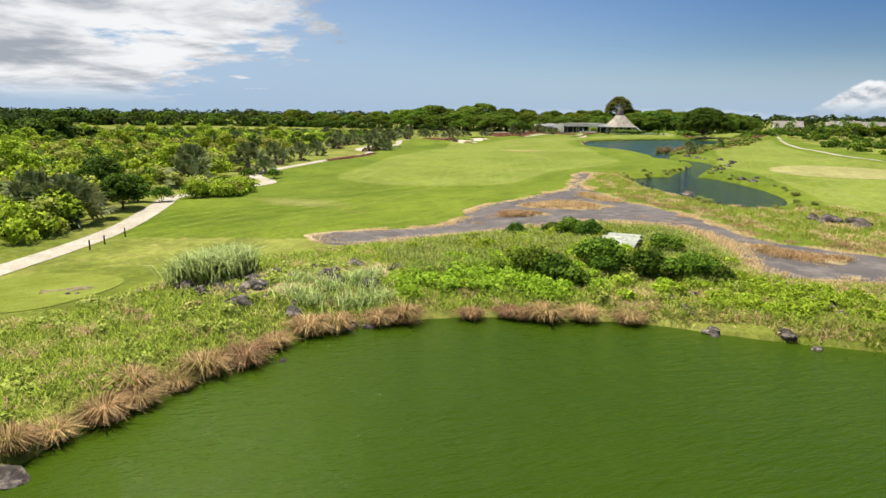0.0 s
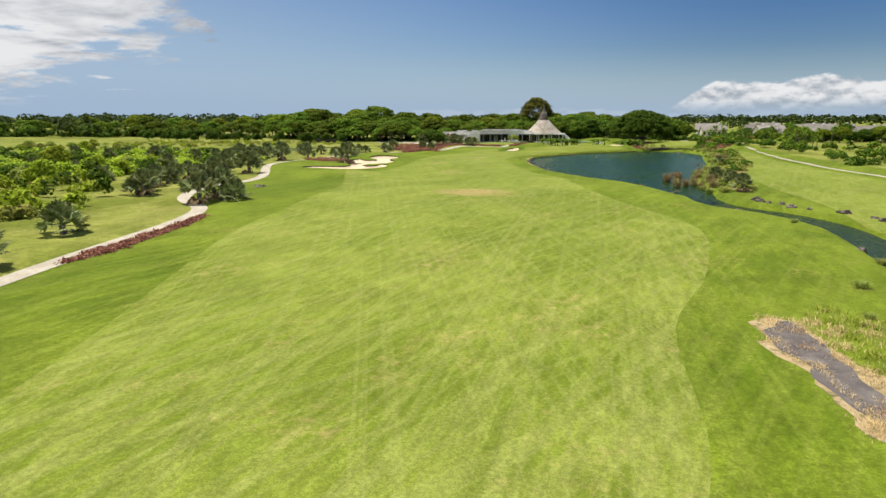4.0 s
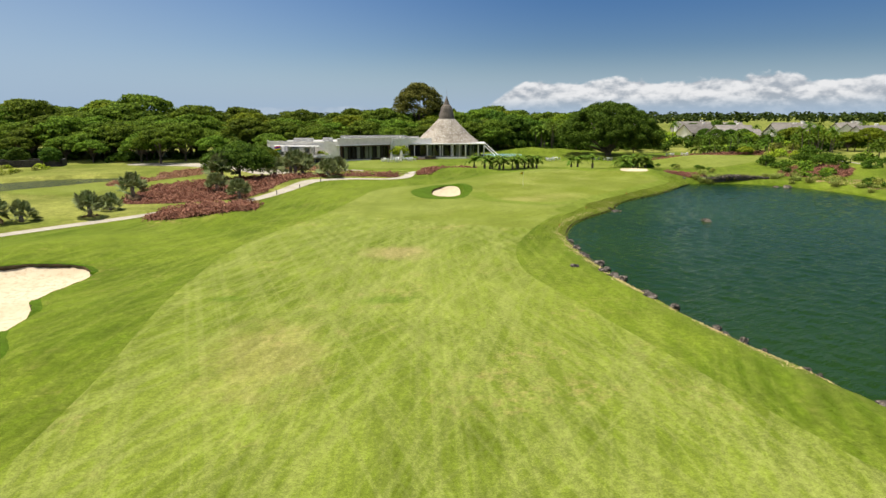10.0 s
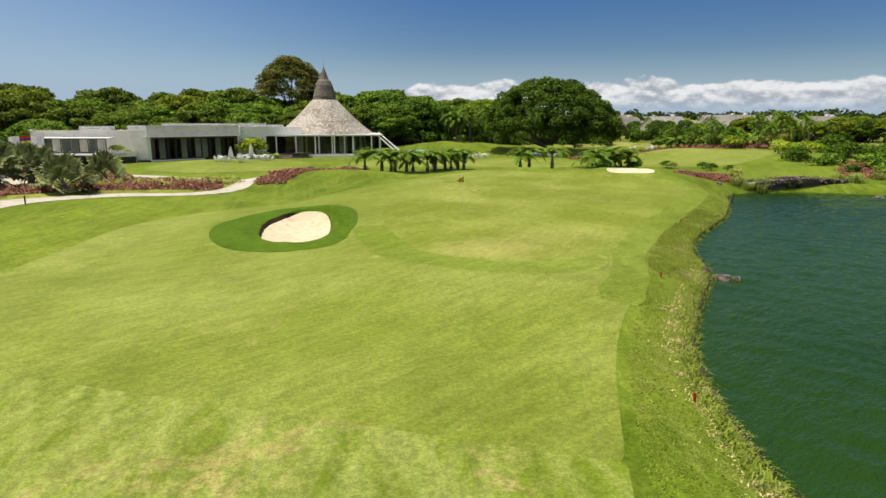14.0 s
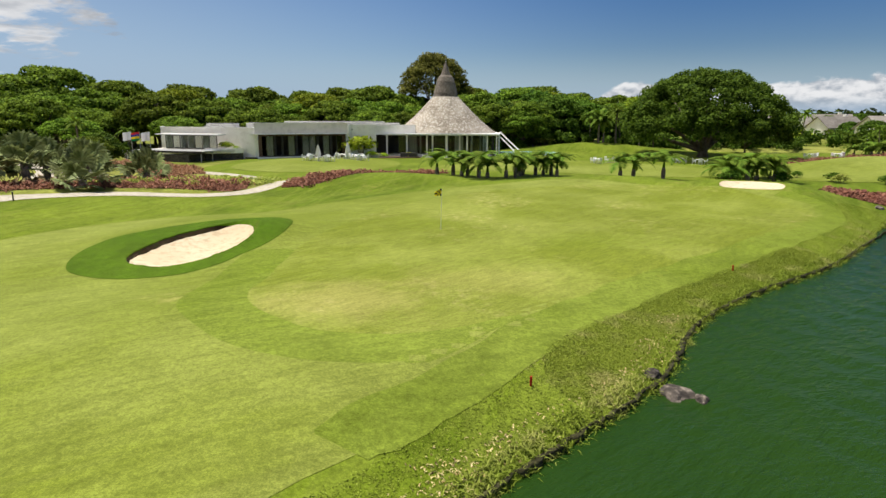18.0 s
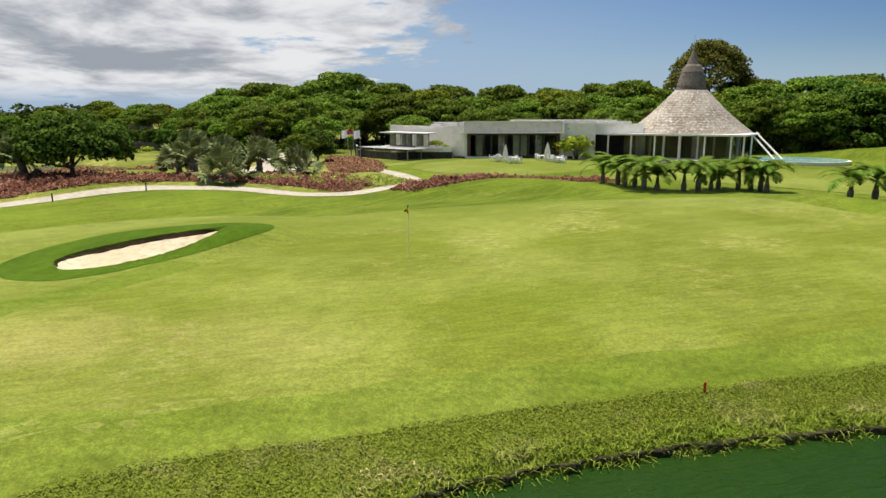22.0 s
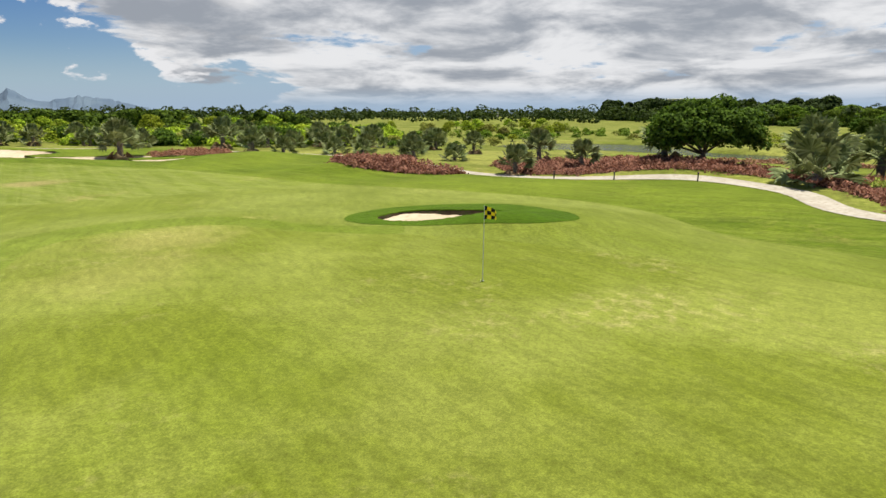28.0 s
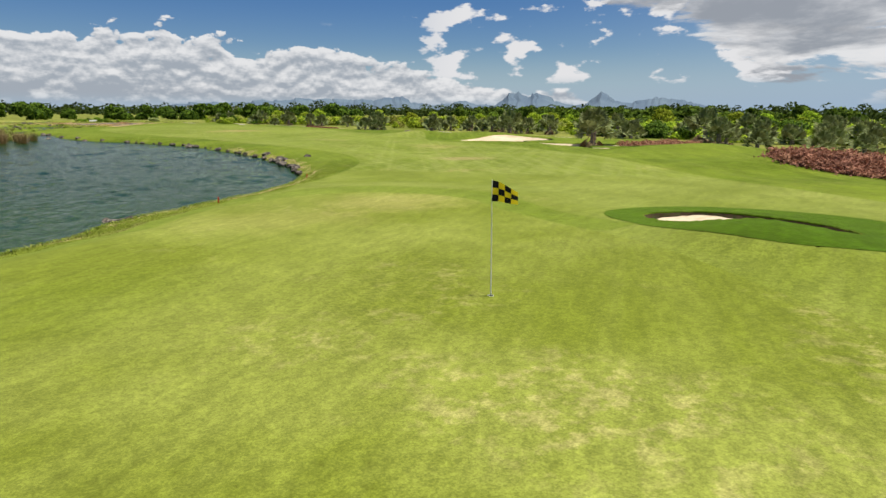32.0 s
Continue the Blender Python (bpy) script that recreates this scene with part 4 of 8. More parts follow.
M["fan"] = leafy("fan_palm_leaf", (0.096, 0.121, 0.038), (0.299, 0.337, 0.150), (0.30, 0.33, 0.12), 0.2, 0.2)
M["frond"] = leafy("feather_palm_leaf", (0.058, 0.115, 0.009), (0.165, 0.245, 0.026), None, 0.2, 0.25)
M["dead_leaf"] = leafy("dead_palm_leaf", (0.20, 0.14, 0.07), (0.36, 0.26, 0.14), None, 0.1, 0.2)
M["heath"] = leafy("reddish_groundcover", (0.165, 0.072, 0.045), (0.40, 0.205, 0.130), (0.32, 0.175, 0.10), 0.12, 0.2)
M["tuft_brown"] = leafy("dry_tussock_blade", (0.29, 0.175, 0.075), (0.68, 0.48, 0.25), (0.27, 0.22, 0.07), 0.2, 0.35)
M["straw_blade"] = leafy("straw_blade", (0.50, 0.34, 0.17), (0.78, 0.60, 0.34), None, 0.15, 0.35)
M["blade"] = leafy("green_blade", (0.110, 0.165, 0.014), (0.47, 0.53, 0.075), (0.50, 0.44, 0.16), 0.2, 0.35)
M["blade_blue"] = leafy("pale_grass_blade", (0.15, 0.20, 0.035), (0.46, 0.49, 0.13), None, 0.15, 0.35)
M["cane"] = leafy("pale_cane_blade", (0.26, 0.34, 0.09), (0.58, 0.62, 0.27), None, 0.15, 0.35)
M["herb"] = leafy("yellow_green_herb", (0.150, 0.245, 0.012), (0.37, 0.47, 0.040), None, 0.15, 0.25)
M["reed"] = leafy("dry_reed_blade", (0.19, 0.145, 0.06), (0.37, 0.29, 0.14), (0.14, 0.18, 0.05), 0.15, 0.3)
M["rock"] = surface("basalt_rock", (0.036, 0.030, 0.026), (0.115, 0.096, 0.080), (0.27, 0.225, 0.185), 1.2, 4.0, 0.9, 1.0, 5.0, 0.08, 0.2, vary=0.4, coords="Object")

rng = np.random.default_rng(7)


def unit(v):
    return v / (np.linalg.norm(v, axis=-1, keepdims=True) + 1e-9)


def leaves(pos, out, size, r, lift=1.15, wild=0.5, aspect=0.6):
    """Folded pointed leaves at pos that face out; r: random generator."""
    n = len(pos)
    nrm = unit(out * 0.8 + np.array([0, 0, lift]) + r.normal(size=(n, 3)) * wild)
    nrm[nrm[:, 2] < 0] *= -1
    side = unit(np.cross(nrm, r.normal(size=(n, 3))))
    fwd = np.cross(nrm, side)
    s = (size * r.uniform(0.6, 1.35, n))[:, None]
    a, b = pos - fwd * s * 0.5, pos + fwd * s * 0.5
    c = pos + side * s * aspect * 0.5 - nrm * s * 0.08
    d = pos - side * s * aspect * 0.5 - nrm * s * 0.08
    v = np.stack([a, c, b, d], 1).reshape(-1, 3)
    f = np.arange(4 * n).reshape(n, 4)
    # leaf surfaces shade softly towards the way their clump faces
    soft = unit(0.8 * nrm + 0.45 * unit(out) + np.array([0, 0, 0.05]))
    return v, f, np.repeat(soft, 4, 0)


def crown_of(clumps, per, size, r, hollow=0.72, squash=0.72, aspect=0.82):
    """Leaf clumps: rows of x, y, z, radius."""
    vs, fs, ns, k = [], [], [], 0
    for x, y, z, rad in clumps:
        n = max(6, int(per * rad * rad))
        d = unit(r.normal(size=(n, 3)))
        d[:, 2] = np.where(d[:, 2] < -0.35, -d[:, 2], d[:, 2])
        q = rad * r.uniform(hollow, 1.05, (n, 1)) * d * np.array([1, 1, squash])
        v, f, m = leaves(q + np.array([x, y, z]), d, size, r, 0.55, 0.65, aspect)
        vs.append(v), fs.append(f + k), ns.append(m)
        k += len(v)
    return np.concatenate(vs), np.concatenate(fs), np.concatenate(ns)


def limb(points, radii, sides=7):
    """A tapered, bent tube."""
    pts, vs, fs = np.array(points, float), [], []
    for i, (p, rad) in enumerate(zip(pts, radii)):
        t = unit(pts[min(i + 1, len(pts) - 1)] - pts[max(i - 1, 0)])
        u = unit(np.cross(t, [0.31, 0.87, 0.13]))
        w = np.cross(t, u)
        for k in range(sides):
            a = 2 * math.pi * k / sides
            vs.append(p + rad * (math.cos(a) * u + math.sin(a) * w))
        if i:
            b = (i - 1) * sides
            for k in range(sides):
                fs.append((b + k, b + (k + 1) % sides, b + sides + (k + 1) % sides, b + sides + k))
    fs.append(tuple(range(len(vs) - sides, len(vs))))
    return vs, fs


def joined(pieces):
    vs, fs, k = [], [], 0
    for v, f in pieces:
        vs.extend([tuple(p) for p in v])
        fs.extend([tuple(int(q) + k for q in face) for face in f])
        k += len(v)
    return vs, fs


def part(name, geo, material, parent, label="", smooth_faces=False):
    """One mesh under a thing or a part."""
    ob = mesh_object(name, geo[0], geo[1], material, parent, smooth_faces, geo[2] if len(geo) > 2 else None)
    return tagged(ob, label) if label else ob


def thing(name, label, category, group="", at=(0, 0, 0), turn=0.0, scale=1.0):
    e = new(name)
    e.matrix_basis = pose(*at, 0, 0, turn) @ Matrix.Diagonal((scale, scale, scale, 1))
    return tagged(e, label, category, group)


def make_tree(name, label, seed, height, spread, trunk_h, clumps, rad, per, size, leaf, flat=0.45, group="", low=0.0, trunk_r=0.28, squash=0.72):
    """A tapered trunk that forks into limbs under a crown of leaf clumps."""
    r = np.random.default_rng(seed)
    e = thing(name, label, "tree", group)
    rows = []
    for i in range(clumps):
        a = i * 2.39996 + r.uniform(-0.3, 0.3)
        q = math.sqrt((i + 0.5) / clumps)
        dome = math.sqrt(max(0, 1 - (q * 0.96) ** 2))
        zlo, zhi = trunk_h + low, height - rad * 0.6
        z = zlo + (zhi - zlo) * (dome * (1 - flat) + flat * (1 - q * q * 0.55)) + r.uniform(-0.5, 0.4) * rad * 0.5
        rows.append((spread * q * math.cos(a), spread * q * math.sin(a), z, rad * r.uniform(0.6, 1.4)))
        if q > 0.55 and low < 0:
            rows.append((spread * q * 0.96 * math.cos(a + 0.2), spread * q * 0.96 * math.sin(a + 0.2), z * 0.55 + 0.4, rad * r.uniform(0.8, 1.1)))
    bits = [limb([(0, 0, -0.4), (0.05, 0.02, trunk_h * 0.5), (0.1, -0.05, trunk_h)], [trunk_r * 1.5, trunk_r * 1.05, trunk_r * 0.85])]
    for i in range(min(8, clumps)):
        x, y, z, _ = rows[int(i * len(rows) / min(8, clumps))]
        bits.append(limb([(0.05, 0, trunk_h * 0.85), (x * 0.45, y * 0.45, trunk_h + (z - trunk_h) * 0.55), (x * 0.9, y * 0.9, z)], [trunk_r * 0.6, trunk_r * 0.38, trunk_r * 0.12], 5))
    part("trunk", joined(bits), M["bark"], e, smooth_faces=True)
    part("crown", crown_of(rows, per, size, r, 0.66, squash), leaf, e)
    return e


def make_bush(name, label, seed, radius, height, leaf, size=0.12, per=150, clumps=9, category="shrub"):
    r, size = np.random.default_rng(seed), size * 1.45
    e = thing(name, label, category)
    rows = [(0, 0, height * 0.5, radius * 0.6)]
    for i in range(clumps):
        a, q = i * 2.4 + r.uniform(-0.3, 0.3), math.sqrt((i + 0.5) / clumps)
        rows.append((radius * 0.68 * q * math.cos(a), radius * 0.68 * q * math.sin(a), height * (0.35 + 0.4 * (1 - q * q)) + r.uniform(-0.1, 0.1) * height, radius * r.uniform(0.36, 0.5)))
    bits = [limb([(0, 0, -0.2), (rows[i][0] * 0.6, rows[i][1] * 0.6, rows[i][2])], [0.05, 0.02], 4) for i in range(0, len(rows), 2)]
    part("stem", joined(bits), M["bark"], e)
    part("foliage", crown_of(rows, per, size, r, 0.6, 0.85), leaf, e)
    return e


def blades(n, r, spot, h, w, lean, droop=0.35, fan=None):
    """Grass blades: spot(n) gives roots; each bends outward at its tip."""
    root = spot(n)
    a = r.uniform(0, 2 * math.pi, n) if fan is None else fan(root)
    le = lean * r.uniform(0.3, 1.2, n)
    hh = h * r.uniform(0.55, 1.2, n)
    d = np.stack([np.cos(a), np.sin(a), np.zeros(n)], 1)
    s = np.stack([-np.sin(a), np.cos(a), np.zeros(n)], 1) * (w * r.uniform(0.7, 1.3, n))[:, None] * 0.5
    up = np.array([0, 0, 1.0])
    mid = root + d * (le * 0.4)[:, None] * hh[:, None] + up * (hh * 0.62)[:, None]
    tip = root + d * (le * 1.05)[:, None] * hh[:, None] + up * (hh * (1 - droop * le))[:, None]
    v = np.stack([root - s, root + s, mid + s * 0.75, mid - s * 0.75, tip], 1).reshape(-1, 3)
    k = np.arange(n) * 5
    quads = np.stack([k + 3, k + 2, k + 1, k], 1).tolist()
    tris = np.stack([k + 4, k + 2, k + 3], 1).tolist()
    soft = unit(up * 0.75 - d * 0.4 + r.normal(size=(n, 3)) * 0.45)
    return v, quads + tris, np.repeat(soft, 5, 0)


def make_tussock(name, label, seed, radius, h, n, mat, lean=1.0, group="", wide=0.04):
    r = np.random.default_rng(seed)

    def spot(k):
        q = r.normal(size=(k, 2)) * radius * 0.28
        return np.column_stack([q, np.full(k, -0.1)])

    geo = blades(n, r, spot, h, wide, lean, 0.45, lambda p: np.arctan2(p[:, 1], p[:, 0]) + r.normal(size=len(p)) * 0.5)
    return tagged(mesh_object(name, geo[0], geo[1], mat, None, False, geo[2]), label, "grass clump", group)


def make_fan_palm(label, seed, trunk, n_leaf=18, reach=1.5, dead=4, group="fan palms"):
    """A palm with stiff round fans on stalks."""
    r = np.random.default_rng(seed)
    e = thing("fan_palm", label, "palm", group)
    rings, radii, zz = [], [], np.linspace(-0.3, trunk, 9)
    for i, z in enumerate(zz):
        rings.append((0.05 * math.sin(z * 1.3), 0.04 * math.cos(z), z))
        radii.append(0.27 - 0.05 * i / 8 + (0.035 if i % 2 else 0))
    part("trunk", limb(rings, radii, 9), M["palm_bark"], e, smooth_faces=False)
    for i in range(n_leaf + dead):
        a = i * 2.39996 + r.uniform(-0.2, 0.2)
        t = min(1.0, i / (n_leaf - 1))
        el = radians(80 - 82 * t**0.95) + r.uniform(-0.12, 0.12)
        if i >= n_leaf:
            el = radians(-58)
        d = np.array([math.cos(a) * math.cos(el), math.sin(a) * math.cos(el), math.sin(el)])
        base = np.array([0, 0, trunk - 0.1])
        length = reach * r.uniform(0.8, 1.1)
        hub = base + d * length + np.array([0, 0, -0.10 * length * math.cos(el)])
        stalk = limb([base, base + d * length * 0.5 + np.array([0, 0, 0.05]), hub], [0.045, 0.032, 0.024], 4)
        side = unit(np.cross(d, [0, 0, 1.0]))
        nrm = np.cross(side, d)
        roll = r.uniform(-0.6, 0.6)
        side, nrm = side * math.cos(roll) + nrm * math.sin(roll), nrm * math.cos(roll) - side * math.sin(roll)
        rad = reach * r.uniform(0.62, 0.84)
        vs, fs = [], []
        seg = 13
        for k in range(seg):
            th = radians(-120 + 240 * k / (seg - 1))
            ray = d * math.cos(th) + side * math.sin(th) + nrm * (0.26 - 0.5 * abs(th) / 2.2)
            ray = ray / np.linalg.norm(ray)
            wv = unit(np.cross(ray, nrm)) * rad * 0.145
            q = len(vs)
            tipd = hub + ray * rad * (1.0 - 0.18 * abs(th) / 2.2) * r.uniform(0.92, 1.06) + np.array([0, 0, -0.14 * rad])
            mid = hub + ray * rad * 0.55
            vs += [hub, mid + wv, tipd, mid - wv, mid + nrm * 0.05]
            fs += [(q, q + 1, q + 4), (q + 1, q + 2, q + 4), (q + 2, q + 3, q + 4), (q + 3, q, q + 4)]
        if i < n_leaf:
            part("leaf", joined([stalk, (vs, fs)]), M["fan"], e)
        else:
            part("dead_leaf", joined([stalk, (vs, fs)]), M["dead_leaf"], e, "dry hanging brown fan")
    return e


def frond(base, a, el, length, sag, width, r, n=16):
    """A feather leaf: leaflets along an arching rib."""
    vs, fs, rib = [], [], []
    d = np.array([math.cos(a), math.sin(a), 0])
    s = np.array([-math.sin(a), math.cos(a), 0])
    p, e = np.array(base, float), el
    step = length / n
    for i in range(n + 1):
        t = i / n
        rib.append(p.copy())
        if i > 1:
            w = width * math.sin(math.pi * min(1, 0.12 + t * 0.85)) ** 0.7
            tan = d * math.cos(e) + np.array([0, 0, math.sin(e)])
            for sg in (-1, 1):
                q = len(vs)
                tip = p + s * sg * w * 0.82 + tan * w * 0.5 + np.array([0, 0, -0.16 * w])
                vs += [p - tan * step * 0.25, p + tan * step * 1.15, tip]
                fs.append((q, q + 1, q + 2))
        p = p + step * (d * math.cos(e) + np.array([0, 0, math.sin(e)]))
        e -= sag / n
    return (vs, fs), limb(rib[::4] + [rib[-1]], list(np.linspace(0.035, 0.006, len(rib[::4]) + 1)), 4)


def make_bottle_palm(label, seed, trunk, fronds=9, length=1.5, group="bottle palms"):
    r = np.random.default_rng(seed)
    e = thing("bottle_palm", label, "palm", group)
    zs = np.linspace(-0.2, trunk, 10)
    rad = [0.15 + 0.05 * math.sin(min(1, max(0, z / trunk)) * 2.4) - 0.08 * max(0, z / trunk) ** 2 for z in zs]
    part("trunk", limb([(0, 0, z) for z in zs], rad, 10), M["palm_bark"], e, smooth_faces=True)
    part("crownshaft", limb([(0, 0, trunk - 0.05), (0, 0, trunk + 0.25), (0, 0, trunk + 0.55)], [0.12, 0.10, 0.05], 8), M["frond"], e, "smooth green crownshaft", True)
    for i in range(fronds):
        l, b = frond((0, 0, trunk + 0.45), i * 2.39996 + r.uniform(-0.25, 0.25), radians(r.uniform(30, 74)), length * r.uniform(0.85, 1.2), radians(r.uniform(75, 125)), 0.62, r, 14)
        part("frond", joined([l, b]), M["frond"], e)
    return e


def make_coconut_palm(label, seed, trunk, length=2.6, fronds=20, group="coconut palms"):
    r = np.random.default_rng(seed)
    e = thing("coconut_palm", label, "palm", group)
    bend = r.uniform(-0.9, 0.9)
    pts = [(bend * t * t, 0.3 * bend * t, trunk * t - 0.3 * (1 - t)) for t in np.linspace(0, 1, 7)]
    part("trunk", limb(pts, list(np.linspace(0.19, 0.11, 7)), 7), M["palm_bark"], e, smooth_faces=True)
    ls, ribs = [], []
    for i in range(fronds):
        l, b = frond(pts[-1], i * 2.39996, radians(75 - 85 * i / fronds), length * r.uniform(0.85, 1.1), radians(r.uniform(60, 105)), 0.55, r, 18)
        ls.append(l), ribs.append(b)
    part("crown", joined(ls + ribs), M["frond"], e)
    return e


def make_rock(seed, label="dark basalt boulder at the water's edge", group="boulders"):
    r = random.Random(seed)
    bm = bmesh.new()
    bmesh.ops.create_icosphere(bm, subdivisions=3, radius=0.5)
    off = Vector((r.uniform(-9, 9), r.uniform(-9, 9), r.uniform(-9, 9)))
    sq = (r.uniform(0.9, 1.25), r.uniform(0.75, 1.0), r.uniform(0.55, 0.8))
    for v in bm.verts:
        k = 1 + 0.38 * noise.noise(v.co * 2.2 + off) + 0.16 * noise.noise(v.co * 6 + off)
        co = v.co * k
        for ax in range(3):
            co[ax] *= sq[ax]
        co.x += 0.12 * round(noise.noise(v.co * 1.4 - off) * 3) / 3
        v.co = co
    me = bpy.data.meshes.new("rock")
    bm.to_mesh(me)
    bm.free()
    me.materials.append(M["rock"])
    return tagged(new("rock", me), label, "rock", group)


def place(proto, x, y, size=1.0, turn=None, dz=0.0, z=None, label="", tilt=0.0):
    """A copy of a thing, set on the ground."""
    a = rng.uniform(0, 360) if turn is None else turn
    ob = copy_thing(proto, pose(x, y, (ground_z(x, y) if z is None else z) + dz, tilt, 0, a))
    ob.scale = (size,) * 3 if isinstance(size, (int, float)) else size
    if label:
        ob["label"] = label
    return ob


def retire(protos):
    """Removes the patterns that were only copied."""
    for p in protos:
        for o in (*p.children_recursive, p):
            bpy.data.objects.remove(o)


def scatter(n, poly, margin=0.0, seed=1, avoid=None):
    """Random places inside an outline."""
    r = np.random.default_rng(seed)
    lo, hi = poly.min(0), poly.max(0)
    out = []
    while len(out) < n:
        p = r.uniform(lo, hi, (n * 3, 2))
        ok = inside(p[:, 0], p[:, 1], poly)
        if margin:
            ok &= line_gap(p[:, 0], p[:, 1], poly, True) > margin
        if avoid is not None:
            ok &= ~avoid(p[:, 0], p[:, 1])
        out.extend(p[ok].tolist())
    return np.array(out[:n])


def ground_many(p):
    x, y = p[:, 0], p[:, 1]
    i = np.clip(np.searchsorted(GX, x) - 1, 0, len(GX) - 2)
    j = np.clip(np.searchsorted(GY, y) - 1, 0, len(GY) - 2)
    u, v = (x - GX[i]) / (GX[i + 1] - GX[i]), (y - GY[j]) / (GY[j + 1] - GY[j])
    return (1 - u) * (1 - v) * H[i, j] + u * (1 - v) * H[i + 1, j] + (1 - u) * v * H[i, j + 1] + u * v * H[i + 1, j + 1]


def field_value(field, p):
    i = np.clip(np.searchsorted(GX, p[:, 0]) - 1, 0, len(GX) - 2)
    j = np.clip(np.searchsorted(GY, p[:, 1]) - 1, 0, len(GY) - 2)
    return field[i, j]


def stuff(name, geo, material, label, category):
    ob = mesh_object(name, geo[0], geo[1], material, None, False, geo[2] if len(geo) > 2 else None)
    return tagged(ob, label, category, kind="stuff")

# ---------- woods and trees ----------
rain = [make_tree("rain_tree", "broad rain tree with a flat layered green crown", s, h, sp, 2.4, 34, 1.95, 54, 0.54, M["leaf"], 0.5, "trees of the wood", trunk_r=0.3, squash=0.5) for s, h, sp in ((1, 10.5, 6.6), (2, 12.0, 7.4), (3, 9.4, 6.0))]
round_ = [make_tree("round_tree", "dense dark green round-headed tree", s, h, sp, 1.6, 34, 1.55, 72, 0.48, M["leaf_dark"], 0.25, "trees of the wood", low=-0.6, trunk_r=0.26) for s, h, sp in ((11, 9.0, 4.6), (12, 10.5, 5.2))]
small = [make_tree("small_tree", "small bright green tree of the scrub", s, h, sp, 0.6, 16, 0.85, 120, 0.30, m, 0.3, "scrub trees", low=-0.2, trunk_r=0.11) for s, h, sp, m in ((21, 4.0, 1.9, M["leaf_bright"]), (22, 3.2, 1.7, M["leaf_olive"]), (23, 4.8, 2.1, M["leaf_bright"]))]
M["leaf_fresh"] = leafy("fresh_tree_leaf", (0.060, 0.095, 0.005), (0.26, 0.34, 0.022), (0.27, 0.31, 0.02), 0.2)
fresh = [make_tree("rain_tree", "rain tree with a fresh yellow-green layered crown", 4, 11.4, 6.8, 2.4, 34, 1.9, 54, 0.54, M["leaf_fresh"], 0.45, "trees of the wood", trunk_r=0.3, squash=0.55)]
shrubs = [make_bush("shrub", "leafy green shrub in the meadow", s, rr, hh, m, 0.17, 120, 9) for s, rr, hh, m in ((31, 1.6, 1.7, M["leaf_bright"]), (32, 2.0, 1.9, M["leaf_olive"]), (33, 1.3, 1.2, M["leaf_bright"]), (34, 1.7, 1.6, M["leaf_dark"]))]


def woods():
    r = np.random.default_rng(5)
    # the wood behind the clubhouse and along the meadow
    edge = curve_points([(-330, 395), (-262, 432), (-200, 440), (-150, 430), (-112, 428), (-84, 412), (-60, 398), (-40, 388), (-24, 394), (-8, 400), (8, 400), (26, 406), (44, 412), (58, 408), (74, 420), (96, 428), (120, 440)], False, 8)
    i = 0
    for row, (off, step, size) in enumerate(((0, 1, 0.70), (8, 2, 0.88), (17, 2, 0.98), (30, 2, 1.05))):
        for p in edge[::step]:
            if p[0] < -110 and i % 2 and row != 1:
                i += 1
                continue
            x, y = p[0] + r.uniform(-3, 3), p[1] + off + r.uniform(-2.5, 2.5)
            proto = fresh[0] if row and i % 6 == 2 else rain[i % 3] if (x < 30 or i % 3) else round_[i % 2]
            tall_ = 0.95 if x < -105 else 1.2 if x < -44 else 1.0
            place(proto, x, y, float(r.uniform(0.80, 1.18) * size * tall_))
            i += 1
    for x, y, s in ((-18, 376, 0.62), (-30, 374, 0.7), (-48, 383, 0.6), (-70, 394, 0.6), (-26, 381, 0.8), (-6, 388, 0.72), (-92, 408, 0.62), (-12, 394, 0.9), (-36, 380, 0.7), (-56, 388, 0.62)):
        place(rain[i % 3], x, y, s)
        i += 1
    for x, y, s in ((60, 408, 1.0), (66, 412, 1.05), (54, 414, 1.1), (72, 414, 0.95), (50, 420, 1.15), (62, 422, 1.2), (78, 422, 1.0), (90, 424, 0.9), (104, 420, 0.85), (100, 398, 0.6)):
        place(round_[i % 2], x, y, s)
        i += 1
    # garden trees before and between the villas
    for x, y in scatter(34, np.array([(134, 402), (160, 432), (186, 424), (212, 404), (226, 388), (204, 380), (160, 394)], float), seed=16):
        place(round_[i % 2] if i % 3 else fresh[0], x, y, float(r.uniform(0.34, 0.66)))
        i += 1
    # dark bushes at the meadow's back
    for x, y in scatter(26, np.array([(-160, 395), (-110, 400), (-70, 385), (-50, 372), (-60, 362), (-120, 375), (-160, 385)], float), seed=6):
        place(round_[i % 2], x, y, float(r.uniform(0.28, 0.5)))
        i += 1


woods()
big = make_tree("great_round_tree", "huge dense dark green round tree on the lawn", 41, 14.4, 13.4, 1.2, 210, 1.5, 120, 0.36, M["leaf_dark"], 0.14, low=-0.4, trunk_r=0.8, squash=0.85)
big.matrix_basis = pose(86.0, 384.5, ground_z(86, 384), 0, 0, 20)
tall = make_tree("tall_tree", "tall open tree with sparse olive green crown", 42, 21.6, 7.6, 7.0, 60, 2.1, 70, 0.46, leafy("olive_leaf", (0.075, 0.090, 0.014), (0.20, 0.21, 0.04), None, 0.1), 0.2, low=0.5, trunk_r=0.45)
tall.matrix_basis = pose(39.2, 438, ground_z(39, 438), 0, 0, 0)
marsh_tree = make_tree("spreading_tree", "dark green spreading tree with several stems in the bed", 43, 5.8, 5.0, 1.1, 52, 1.15, 160, 0.3, M["leaf_dark"], 0.35, low=-0.3, trunk_r=0.22)
